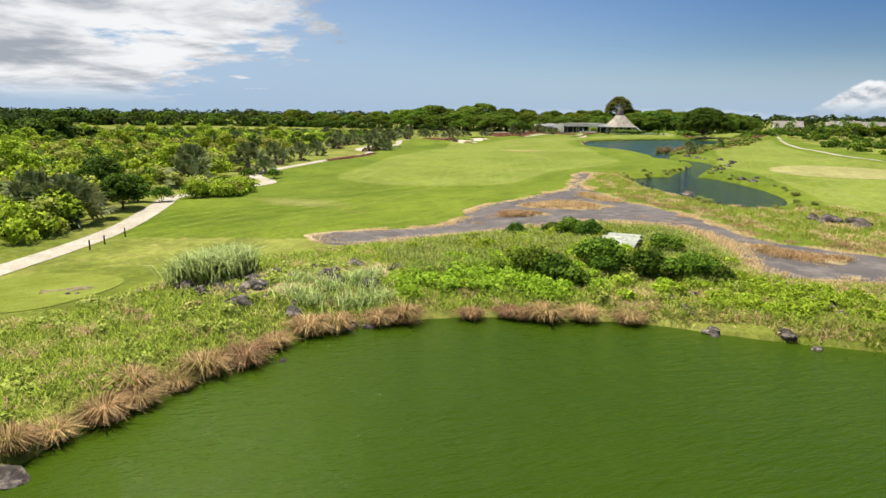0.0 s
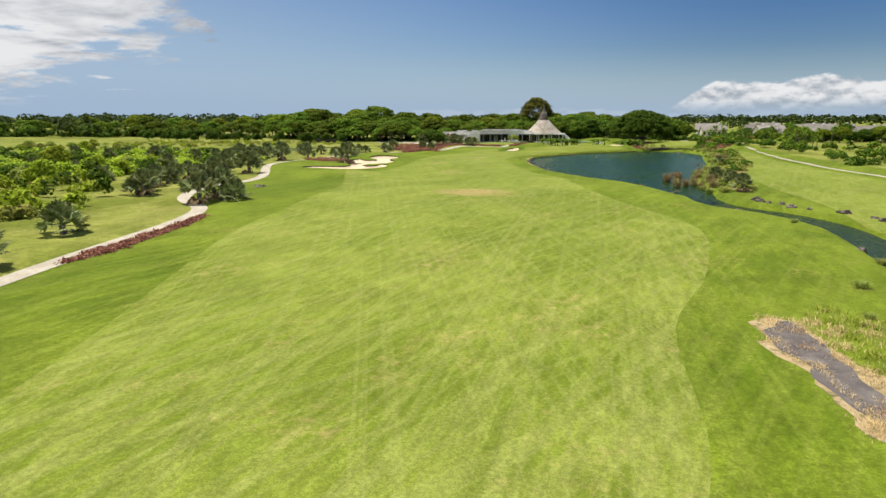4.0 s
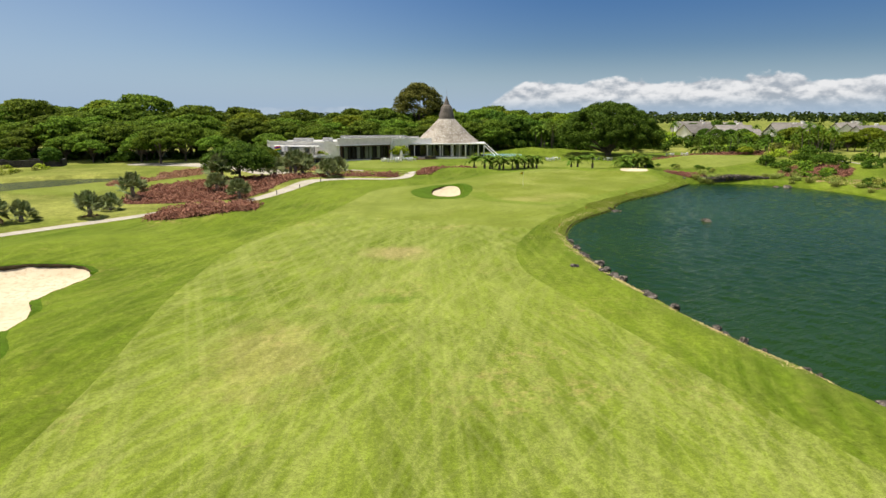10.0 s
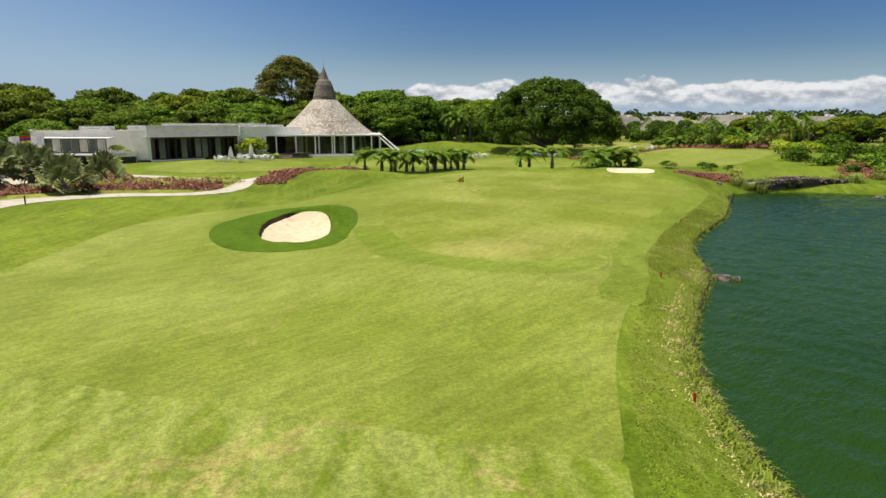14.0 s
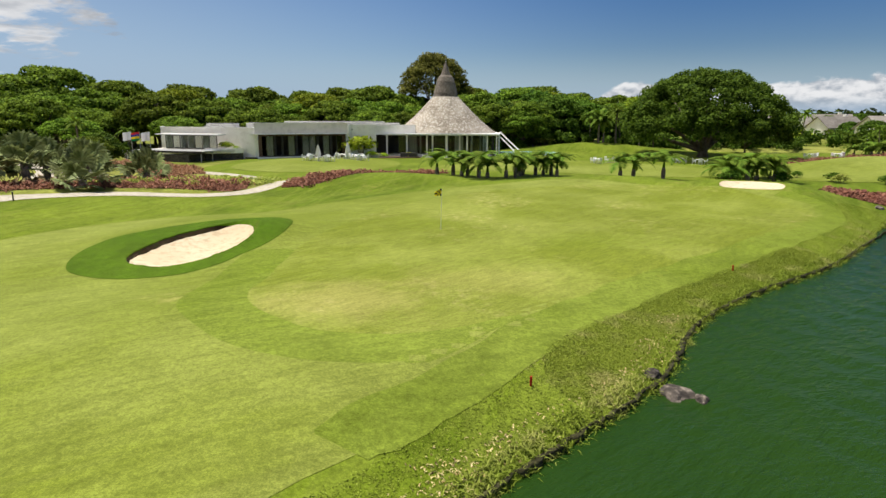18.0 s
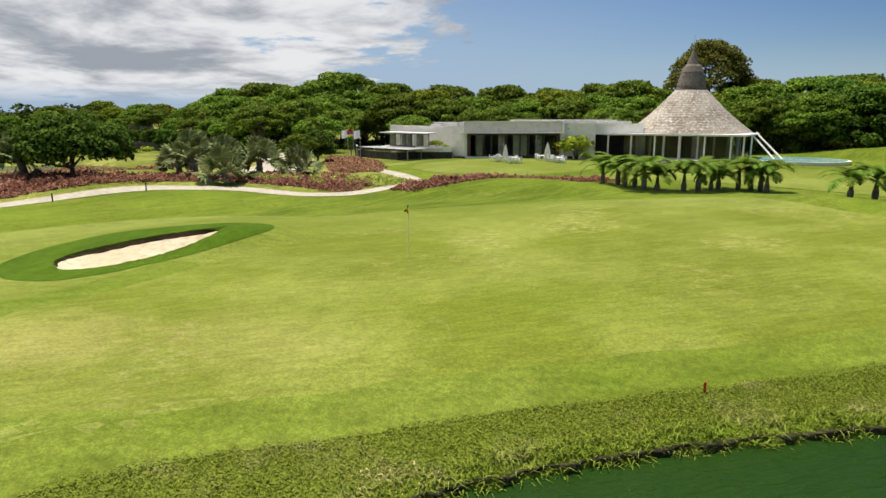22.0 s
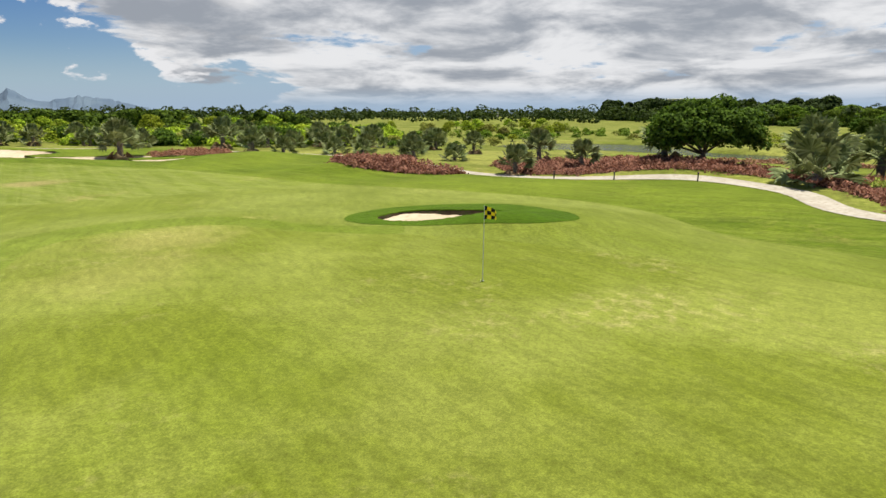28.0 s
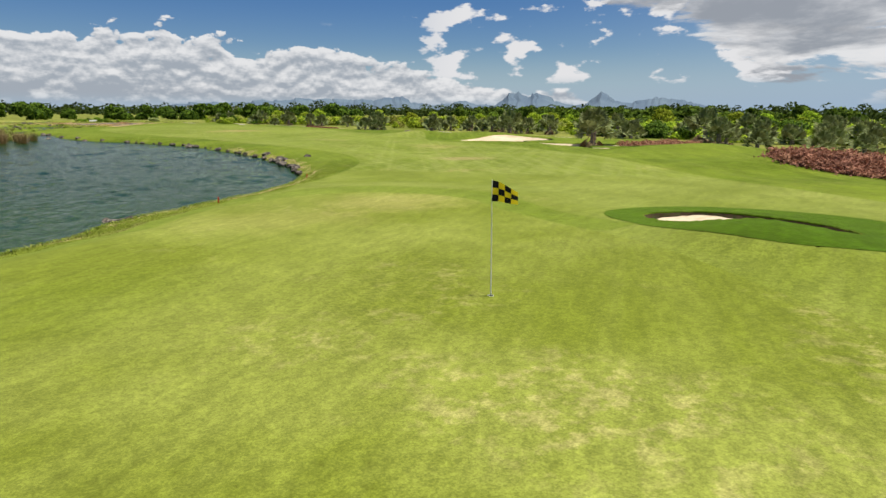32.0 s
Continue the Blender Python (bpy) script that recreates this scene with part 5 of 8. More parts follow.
marsh_tree.matrix_basis = pose(-4.4, 322.5, ground_z(-4.4, 322.5), 0, 0, 40)
place(rain[1], -3, 353, 0.35, label="low spreading tree by the clubhouse drive")
place(round_[0], -4, 358, 0.5)

# ---------- buildings ----------
M["white_wall"] = surface("white_render", (0.86, 0.82, 0.76), (0.89, 0.86, 0.80), (0.78, 0.74, 0.67), 0.6, 1.4, 0.85, 0.15, 18.0, 0.01, 0.3)
M["grey_wall"] = surface("warm_grey_render", (0.66, 0.61, 0.55), (0.71, 0.66, 0.60), (0.57, 0.53, 0.47), 0.5, 1.2, 0.85, 0.15, 16.0, 0.01, 0.3)
M["dark_stone"] = surface("dark_stone_wall", (0.035, 0.031, 0.029), (0.075, 0.068, 0.062), (0.12, 0.105, 0.09), 1.0, 3.5, 0.9, 0.9, 4.0, 0.05, 0.3)
M["dark_frame"] = surface("dark_bronze_frame", (0.022, 0.019, 0.017), (0.035, 0.030, 0.027), None, 2.0, 8.0, 0.45, 0.0, spec=0.5)
M["deck"] = surface("brown_timber_deck", (0.075, 0.042, 0.028), (0.12, 0.07, 0.046), (0.05, 0.03, 0.022), 1.0, 6.0, 0.7, 0.3, 9.0, 0.01)
M["roof_flat"] = surface("pale_roof_membrane", (0.50, 0.49, 0.46), (0.60, 0.59, 0.56), (0.36, 0.34, 0.31), 0.3, 1.5, 0.85, 0.2, 7.0, 0.01)
M["slab_white"] = surface("white_canopy_slab", (0.74, 0.73, 0.70), (0.80, 0.79, 0.76), (0.62, 0.60, 0.56), 0.4, 2.0, 0.7, 0.1, 10.0, 0.01)
M["plastic_white"] = surface("white_garden_furniture", (0.76, 0.76, 0.74), (0.82, 0.82, 0.80), None, 2.0, 6.0, 0.45, 0.0, spec=0.5)
M["canvas"] = surface("white_canvas", (0.72, 0.70, 0.64), (0.80, 0.78, 0.72), (0.62, 0.60, 0.55), 3.0, 9.0, 0.9, 0.3, 14.0, 0.02)
M["metal"] = surface("painted_metal", (0.45, 0.45, 0.45), (0.55, 0.55, 0.55), None, 3.0, 9.0, 0.4, 0.0, spec=0.5, metal=0.6)
M["curtain"] = surface("pale_curtain", (0.66, 0.64, 0.58), (0.76, 0.74, 0.68), None, 2.0, 6.0, 0.9, 0.3, 8.0, 0.03)
# near-black colour carries the shade of the rooms behind the fronts
M["inside"] = surface("shade_dark_interior", (0.035, 0.030, 0.026), (0.06, 0.05, 0.042), None, 0.5, 2.0, 0.8, 0.0)
M["shingle"] = surface("weathered_grey_shingle", (0.24, 0.20, 0.155), (0.40, 0.345, 0.28), (0.66, 0.62, 0.55), 0.35, 2.6, 0.95, 0.9, 7.0, 0.08, 0.15)
M["spire"] = surface("weathered_dark_shingle", (0.115, 0.095, 0.080), (0.18, 0.155, 0.13), (0.24, 0.21, 0.18), 0.6, 3.0, 0.95, 0.8, 6.0, 0.06, 0.15)
M["villa_roof"] = surface("grey_villa_shingle", (0.19, 0.17, 0.15), (0.26, 0.235, 0.205), (0.33, 0.30, 0.27), 0.2, 1.2, 0.95, 0.6, 4.0, 0.06, 0.15, vary=0.25)
M["pool"] = surface("pool_water", (0.30, 0.55, 0.50), (0.40, 0.65, 0.60), None, 0.3, 2.0, 0.08, 0.2, 3.0, 0.03, 0.5)


def glass_material():
    m, nt, b = nodes_of("tinted_glass")
    b.inputs["Base Color"].default_value = (0.55, 0.60, 0.58, 1)
    b.inputs["Roughness"].default_value, b.inputs["Transmission Weight"].default_value = 0.02, 1.0
    b.inputs["IOR"].default_value = 1.45
    return m


M["glass"] = glass_material()


def box(x0, y0, z0, x1, y1, z1):
    v = [(x, y, z) for z in (z0, z1) for y in (y0, y1) for x in (x0, x1)]
    return v, [(0, 2, 3, 1), (4, 5, 7, 6), (0, 1, 5, 4), (2, 6, 7, 3), (0, 4, 6, 2), (1, 3, 7, 5)]


def soft_box(x0, y0, z0, x1, y1, z1, r=0.02):
    """A box with bevelled edges."""
    bm = bmesh.new()
    bmesh.ops.create_cube(bm, size=1)
    for v in bm.verts:
        v.co = Vector((x0 + (v.co.x + 0.5) * (x1 - x0), y0 + (v.co.y + 0.5) * (y1 - y0), z0 + (v.co.z + 0.5) * (z1 - z0)))
    bmesh.ops.bevel(bm, geom=bm.edges[:], offset=min(r, (x1 - x0) / 3, (y1 - y0) / 3, (z1 - z0) / 3), segments=1, affect="EDGES")
    bm.verts.index_update()
    out = [tuple(v.co) for v in bm.verts], [tuple(v.index for v in f.verts) for f in bm.faces]
    bm.free()
    return out


def prism(outline, z0, z1):
    n = len(outline)
    v = [(x, y, z0) for x, y in outline] + [(x, y, z1) for x, y in outline]
    f = [tuple(range(n))[::-1], tuple(range(n, 2 * n))] + [(i, (i + 1) % n, n + (i + 1) % n, n + i) for i in range(n)]
    return v, f


def wall_run(points, z0, z1, thick):
    """Upright wall panels along a line, each with thickness."""
    out = []
    for (ax, ay), (bx, by) in zip(points[:-1], points[1:]):
        d = Vector((bx - ax, by - ay)).normalized()
        n = Vector((-d.y, d.x)) * thick
        out.append(prism([(ax, ay), (bx, by), (bx + n.x, by + n.y), (ax + n.x, ay + n.y)], z0, z1))
    return joined(out)


def lathe(profile, sides=48):
    vs, fs = [], []
    for r_, z in profile:
        for k in range(sides):
            a = 2 * math.pi * k / sides
            vs.append((r_ * math.cos(a), r_ * math.sin(a), z))
    for i in range(len(profile) - 1):
        for k in range(sides):
            fs.append((i * sides + k, i * sides + (k + 1) % sides, (i + 1) * sides + (k + 1) % sides, (i + 1) * sides + k))
    return vs, fs


def glazing(parent, ax, ay, bx, by, z0, z1, bays, set_back=0.0, curtain=(), ajar=()):
    """A glazed front: dark posts and rails, panes but for folded-back bays, some curtains."""
    d = Vector((bx - ax, by - ay))
    length = d.length
    ang = math.degrees(math.atan2(d.y, d.x))
    e = new("window")
    e.parent = parent
    e.matrix_basis = pose(ax, ay, 0, 0, 0, ang) @ pose(0, set_back, 0)
    w = length / bays
    for i in range(bays + 1):
        part("mullion", box(i * w - 0.05, 0, z0, i * w + 0.05, 0.1, z1), M["dark_frame"], e)
    part("rail", box(0, 0.01, z0, length, 0.09, z0 + 0.12), M["dark_frame"], e)
    part("rail", box(0, 0.01, z1 - 0.12, length, 0.09, z1), M["dark_frame"], e)
    for i in range(bays):
        if i in ajar:
            for k in range(3):
                part("folded_leaf", box(i * w + 0.07 + 0.09 * k, -0.5, z0 + 0.03, i * w + 0.12 + 0.09 * k, 0.1, z1 - 0.13), M["dark_frame"], e)
            continue
        p = part("pane", box(i * w + 0.05, 0.04, z0 + 0.12, (i + 1) * w - 0.05, 0.06, z1 - 0.12), M["glass"], e)
        p.visible_shadow = False
        if i in curtain:
            part("curtain", folds(i * w + 0.08, (i + 1) * w - 0.08, 0.18, z0 + 0.05, z1 - 0.1), M["curtain"], e, "pale hanging curtain")
    return e


def folds(x0, x1, y, z0, z1, n=12):
    vs, fs = [], []
    for i in range(n + 1):
        x, yy = x0 + (x1 - x0) * i / n, y + 0.05 * (-1) ** i
        vs += [(x, yy, z0), (x, yy, z1)]
        if i:
            k = 2 * i
            fs.append((k - 2, k, k + 1, k - 1))
    return vs, fs


def clubhouse():
    e = thing("clubhouse", "low white modern clubhouse with glazed fronts and flat roofs", "building")
    g = 0.2
    # solid back mass, one wall piece a block, roofs inside parapets
    part("wall", wall_run([(-6.5, 383), (-5.5, 379.6), (5.6, 375.6), (11.3, 374.2)], g, 5.5, 0.3), M["white_wall"], e)
    part("wall", wall_run([(29.4, 382.4), (25.2, 381.4), (24.9, 380.3)], g, 6.0, 0.3), M["white_wall"], e)
    part("wall", wall_run([(24.9, 380.3), (11.3, 374.2)][::-1], 4.55, 6.2, 0.3), M["grey_wall"], e, "warm grey upper wall")
    part("wall", wall_run([(29.4, 382.4), (36, 384.6)], 4.3, 5.9, 0.3), M["white_wall"], e)
    part("wall", wall_run([(36, 400), (2, 400), (-7, 392), (-6.5, 383)], g, 5.5, 0.3), M["white_wall"], e)
    part("wall", wall_run([(11.3, 374.2), (11.9, 374.5)], g, 4.6, 0.35), M["white_wall"], e)
    part("wall", wall_run([(24.3, 380.0), (24.9, 380.3)], g, 4.6, 0.35), M["white_wall"], e)
    # back wall of the rooms, their dimness painted into its colour
    part("interior", wall_run([(12, 380), (24, 385.6), (40, 390)], g, 4.5, 0.2), M["inside"], e, "room wall coloured dark for the dimness behind the glass")
    part("floor", prism([(11.5, 374.6), (24.8, 380.5), (30, 383.5), (36, 395), (6, 395)], g, 1.0), M["deck"], e)
    part("roof", prism([(-5.8, 383.2), (-5.2, 380), (5.8, 376.2), (11.4, 374.8), (24.8, 380.8), (29.6, 383), (36, 385), (36, 399.7), (2, 399.7), (-6.6, 391.8)], 5.05, 5.25), M["roof_flat"], e, "pale flat roof")
    for x0, y0, x1, y1, h in ((0, 385, 5, 387.5, 0.75), (7.5, 383, 10, 385, 0.9), (13, 386, 19, 389, 0.8), (22, 386, 24.5, 388, 0.6), (28, 388, 33, 390.5, 0.9), (12, 391, 30, 394, 1.1), (2, 380.5, 4, 382, 0.5)):
        unit_box = part("roof_unit", soft_box(x0, y0, 5.25, x1, y1, 5.25 + h, 0.06), M["roof_flat"], e)
        part("skylight", soft_box(x0 + 0.25, y0 + 0.25, 5.25 + h, x1 - 0.25, y1 - 0.25, 5.33 + h, 0.03), M["dark_frame"], unit_box)
    part("parapet_cap", wall_run([(11.2, 374.1), (25, 380.2)], 6.2, 6.28, 0.4), M["slab_white"], e)
    part("parapet_cap", wall_run([(-6.6, 382.9), (-5.6, 379.5), (5.6, 375.5), (11.3, 374.1)], 5.5, 5.57, 0.4), M["slab_white"], e)
    # glazed hall with its thin canopy and steps
    glazing(e, 11.9, 374.5, 24.3, 380.0, 1.0, 4.5, 12, 0.35, (1, 4, 6, 7, 9), (0, 2, 3, 5, 8, 10))
    part("canopy", prism([(11.0, 373.3), (25.2, 379.5), (24.7, 380.7), (10.7, 374.6)], 4.5, 4.62), M["slab_white"], e, "thin white canopy over the glass")
    for t in (-0.012, 0.985):
        px, py = 11.9 + 12.4 * t, 374.5 + 5.5 * t
        part("timber_post", box(0, -0.15, 0.9, 0.5, 0.35, 4.52), M["deck"], e, "thick dark timber post").matrix_basis = pose(px, py, 0, 0, 0, 23.9)
    part("timber_beam", box(0, -0.12, 4.2, 13.5, 0.3, 4.5), M["deck"], e, "dark timber beam").matrix_basis = pose(11.9, 374.5, 0, 0, 0, 23.9)
    part("low_wall", wall_run([(11.7, 373.8), (19.4, 377.2)], 0.2, 1.02, 0.25), M["white_wall"], e, "low white terrace wall")
    part("plinth", prism([(9.8, 373.6), (11.4, 373.9), (24.7, 379.9), (24.5, 380.4), (9.6, 374.4)], 0.1, 1.0), M["dark_stone"], e)
    for k in range(4):
        part("step", soft_box(0, 0, 0.25 + 0.18 * k, 5.2, 1.4 - 0.33 * k, 0.43 + 0.18 * k, 0.02), M["deck"], e).matrix_basis = pose(19.9, 376.5, 0, 0, 0, 24.3) @ pose(0, 0.33 * k, 0)
    # raised pavilion at the west end over its dark podium
    pav = new("pavilion")
    pav.parent = e
    glazing(pav, -3.4, 375.6, 5.6, 372.7, 2.3, 4.4, 7, 0.4, (0, 2, 3, 5))
    part("canopy", prism([(-4.4, 374.8), (6.4, 371.3), (7.0, 373.8), (-3.6, 377.4)], 4.42, 4.58), M["slab_white"], pav, "white canopy slab")
    part("floor", prism([(-5.0, 375), (6.8, 371.4), (9.6, 373.5), (6, 377), (-4, 381)], 1.9, 2.25), M["grey_wall"], pav)
    part("upper_wall", wall_run([(-4.2, 380.5), (6.0, 377.0), (10.8, 374.6)], 2.2, 5.3, 0.3), M["white_wall"], pav)
    part("podium_wall", wall_run([(-10.6, 376.5), (-6.5, 371.6), (-3, 369.6), (3.4, 367.6)], -0.2, 1.75, 0.35), M["dark_stone"], pav, "dark stone podium wall")
    part("podium_wall", wall_run([(3.4, 367.6), (4.2, 371.8), (9.6, 373.4)], -0.2, 1.7, 0.3), M["dark_stone"], pav)
    part("parapet", wall_run([(4.6, 371.0), (9.7, 373.2)], 1.7, 2.5, 0.25), M["white_wall"], pav, "white planter wall")
    part("parapet", wall_run([(-10.6, 376.5), (-8.6, 373.8)], -0.2, 2.3, 0.25), M["white_wall"], pav)
    part("pergola_roof", prism([(-6.8, 371.2), (5.6, 366.9), (6.6, 371.0), (-5.0, 375.0)], 2.15, 2.27), M["metal"], pav, "thin grey shade roof")
    for x, y in ((-6.0, 371.6), (-2, 369.4), (2, 368.2), (5.2, 367.6), (5.8, 370.6)):
        part("post", box(x - 0.06, y - 0.06, -0.2, x + 0.06, y + 0.06, 2.2), M["metal"], pav)
    part("fascia", wall_run([(-6.8, 371.1), (5.6, 366.8)], 2.0, 2.27, 0.06), M["dark_frame"], pav)


def cone_hall():
    e = thing("round_hall", "round hall with a tall conical shingle roof and spire", "building", at=(41.3, 392, 0))
    prof = []
    for i in range(26):
        t = i / 25
        r_, z = 9.0 + (2.35 - 9.0) * t, 4.55 + 6.15 * t + 0.35 * math.sin(math.pi * t) * (-1)
        prof += [(r_ + 0.10, z), (r_ + 0.02, z + 0.14)]
    part("roof", lathe([(8.3, 4.45)] + prof, 56), M["shingle"], e, "weathered grey shingle cone with pale patches")
    part("spire", lathe([(2.30, 10.6), (2.12, 11.4), (2.16, 11.42), (1.75, 13.0), (1.62, 13.4), (1.66, 13.44), (1.30, 14.3), (0.95, 14.6), (0.92, 14.62), (0.45, 15.9), (0.10, 16.9), (0.0, 17.0)], 26), M["spire"], e, "darker shingled spire")
    part("antenna", limb([(0, 0, 16.9), (0, 0, 19.0)], [0.04, 0.02], 6), M["metal"], e)
    part("ring_beam", lathe([(8.4, 4.2), (8.55, 4.2), (8.55, 4.5), (8.4, 4.5)], 56), M["dark_frame"], e)
    for k in range(20):
        a = 2 * math.pi * k / 20
        part("post", box(-0.12, -0.12, 0.3, 0.12, 0.12, 4.4), M["white_wall"], e).matrix_basis = pose(7.6 * math.cos(a), 7.6 * math.sin(a), 0, 0, 0, math.degrees(a))
    # the drum's dark colour stands in for shade under the roof
    part("drum", lathe([(6.4, 0.8), (6.4, 4.4)], 40), M["inside"], e, "glazed drum coloured dark for the dimness under the cone")
    # flat verandah in front
    v = new("verandah")
    v.parent = e
    v.matrix_basis = pose(-41.3, -392, 0)
    part("canopy", prism([(30.4, 382.4), (50.2, 381.3), (51.4, 391), (33, 391.5)], 4.28, 4.5), M["slab_white"], v, "flat white verandah roof")
    part("soffit", prism([(30.8, 382.8), (49.9, 381.7), (51.0, 390.6), (33.2, 391.1)], 4.2, 4.28), M["grey_wall"], v)
    part("floor", prism([(31, 382.6), (50.2, 381.4), (51, 392), (33, 392)], 0.2, 0.95), M["grey_wall"], v)
    for x, y in ((31.2, 383), (34.6, 382.9), (38, 382.7), (41.4, 382.5), (44.8, 382.3), (48.2, 382.1), (49.8, 382.1), (50.6, 386)):
        part("post", box(x - 0.11, y - 0.11, 0.9, x + 0.11, y + 0.11, 4.25), M["white_wall"], v)
    glazing(v, 33, 385.6, 49.2, 384.8, 0.95, 4.2, 10, 0.0, (1, 6))
    glazing(v, 49.4, 384.8, 50.2, 391, 0.95, 4.2, 3)
    part("deck", prism([(30, 377.8), (37, 379.4), (36.4, 382.6), (30.6, 382.8)], 0.3, 0.75), M["deck"], v, "brown timber deck")
    part("planter", prism([(33.6, 379.8), (36.4, 379.6), (36.5, 381), (33.7, 381.2)], 0.75, 1.4), M["dark_frame"], v)
    part("low_wall", wall_run([(27.8, 379.4), (31.4, 380.4)], 0.2, 1.3, 0.3), M["grey_wall"], v)
    part("low_wall", wall_run([(37.2, 381.0), (44.5, 380.6)], 0.2, 0.95, 0.4), M["white_wall"], v)
    for x0, x1 in ((50.2, 53.6), (51.0, 54.6)):
        part("strut", limb([(x0, 388.5, 4.6), (x1, 385.4, 1.1)], [0.13, 0.13], 6), M["white_wall"], v, "slanting white strut")


def pool_basin():
    e = thing("pool", "round turquoise pool with a pale rim beside the hall", "pool", at=(56, 388.5, 0))
    oval = [(6.6 * math.cos(a), 5.4 * math.sin(a)) for a in np.linspace(0, 2 * math.pi, 40, endpoint=False)]
    rim = [(x * 1.06, y * 1.06) for x, y in oval]
    part("basin", prism(rim, 0.1, 0.95), M["grey_wall"], e, "low pale grey pool wall")
    part("water", prism(oval, 0.94, 0.99), M["pool"], e, "bright turquoise water")


clubhouse()
cone_hall()
pool_basin()


def make_villa(seed, w, d, wall_h, rise, wing):
    """A villa with gabled shingle roofs, white gables and dark openings."""
    r = random.Random(seed)
    e = thing("villa", "white villa with a pitched grey shingle roof", "house", "villas beyond the course")

    def gable(x0, y0, x1, y1, h, up, over=0.7):
        ym = (y0 + y1) / 2
        part("wall", prism([(x0, y0), (x1, y0), (x1, y1), (x0, y1)], -0.4, h), M["white_wall"], e)
        for x in (x0, x1 - 0.2):
            part("gable", ([(x, y0, h), (x, y1, h), (x, ym, h + up), (x + 0.2, y0, h), (x + 0.2, y1, h), (x + 0.2, ym, h + up)], [(0, 1, 2), (3, 5, 4), (0, 2, 5, 3), (1, 4, 5, 2)]), M["white_wall"], e)
        for s, ye in ((-1, y0 - over), (1, y1 + over)):
            k = up * (1 + over / ((y1 - y0) / 2))
            zb = h + up - k
            v = [(x0 - over, ye, zb), (x1 + over, ye, zb), (x1 + over, ym, h + up), (x0 - over, ym, h + up)]
            v += [(a, b, c + 0.22) for a, b, c in v]
            part("roof", (v, [(3, 2, 1, 0), (4, 5, 6, 7), (0, 1, 5, 4), (1, 2, 6, 5), (2, 3, 7, 6), (3, 0, 4, 7)]), M["villa_roof"], e)
        n = max(2, int((x1 - x0) / 3.2))
        for i in range(n):
            x = x0 + (i + 0.5) * (x1 - x0) / n
            win = part("window", box(x - 0.8, y0 - 0.06, 0.5, x + 0.8, y0 + 0.02, min(2.6, h - 0.2)), M["dark_frame"], e)
            part("pane", box(-0.7, -0.1, 0.6, 0.7, -0.065, min(2.5, h - 0.3)), M["glass"], win).matrix_basis = pose(x, y0, 0)

    gable(-w / 2, -d / 2, w / 2, d / 2, wall_h, rise)
    gable(wing * w * 0.28 - 3, -d / 2 - 6.5, wing * w * 0.28 + 3.4, -d / 2 - 0.8, wall_h - 0.4, rise * 0.62, 0.5)
    part("chimney", soft_box(w * 0.3 - 0.6, 0.3, wall_h + rise * 0.4, w * 0.3 + 0.6, 1.5, wall_h + rise + 1.0, 0.04), M["white_wall"], e)
    part("porch", box(-w * 0.46, -d / 2 - 2.2, 2.7, -w * 0.05, -d / 2, 2.9), M["villa_roof"], e)
    for i in range(3):
        part("post", box(-w * 0.45 + i * w * 0.18, -d / 2 - 2.1, -0.4, -w * 0.45 + i * w * 0.18 + 0.2, -d / 2 - 1.9, 2.7), M["white_wall"], e)
    return e


villas = [make_villa(1, 17, 10, 3.8, 3.7, 1), make_villa(2, 20, 11, 4.0, 4.0, -1), make_villa(3, 14, 9, 4.2, 3.4, 1)]
VILLAS = ((169, 455, 30), (186, 441, 20), (204, 423, 26), (174, 488, 34), (222, 406, 38), (200, 462, 16), (226, 440, 30), (216, 480, 12), (246, 420, 34), (240, 470, 45), (150, 500, 20), (262, 500, 20), (270, 450, 50), (190, 520, 12), (228, 544, 30), (300, 540, 30))
for i, (x, y, a) in enumerate(VILLAS):
    place(villas[i % 3], x, y, 0.88, a - 20, dz=0.5)
retire(villas)


def field_hut():
    e = thing("hut", "low hut with a pale grey curved roof at the wood's edge", "hut", at=(-150, 439, 3.4), turn=15, scale=0.5)
    part("wall", prism([(-8, -3), (8, -3), (8, 3), (-8, 3)], -6.5, 5.4), M["grey_wall"], e)
    roof = [(-10 + 20 * i / 10, 6.0 + 1.1 * math.sin(math.pi * i / 10)) for i in range(11)]
    v = [(x, y, z) for y in (-4.5, 4.5) for x, z in roof] + [(x, y, z - 0.25) for y in (-4.5, 4.5) for x, z in roof]
    f = []
    for k in range(10):
        f += [(k, k + 1, 12 + k, 11 + k), (22 + k, 33 + k, 34 + k, 23 + k), (k, 22 + k, 23 + k, k + 1), (11 + k, 12 + k, 34 + k, 33 + k)]
    f += [(0, 11, 33, 22), (10, 32, 43, 21)]
    part("roof", (v, f), M["roof_flat"], e)


field_hut()


def stone_pen():
    e = thing("stone_enclosure", "low dark dry-stone enclosure in the meadow", "stone wall", at=(-58, 373, ground_z(-58, 373)), turn=12)
    for a, b in (((-7, -3), (7, -3)), ((7, -3), (7, 3)), ((7, 3), (-7, 3)), ((-7, 3), (-7, -3))):
        part("wall", wall_run([a, b], -0.3, 1.5, 0.5), M["dark_stone"], e)
    part("wall", wall_run([(-13, -2), (-7.2, -2.6)], -0.3, 1.0, 0.5), M["dark_stone"], e)


stone_pen()


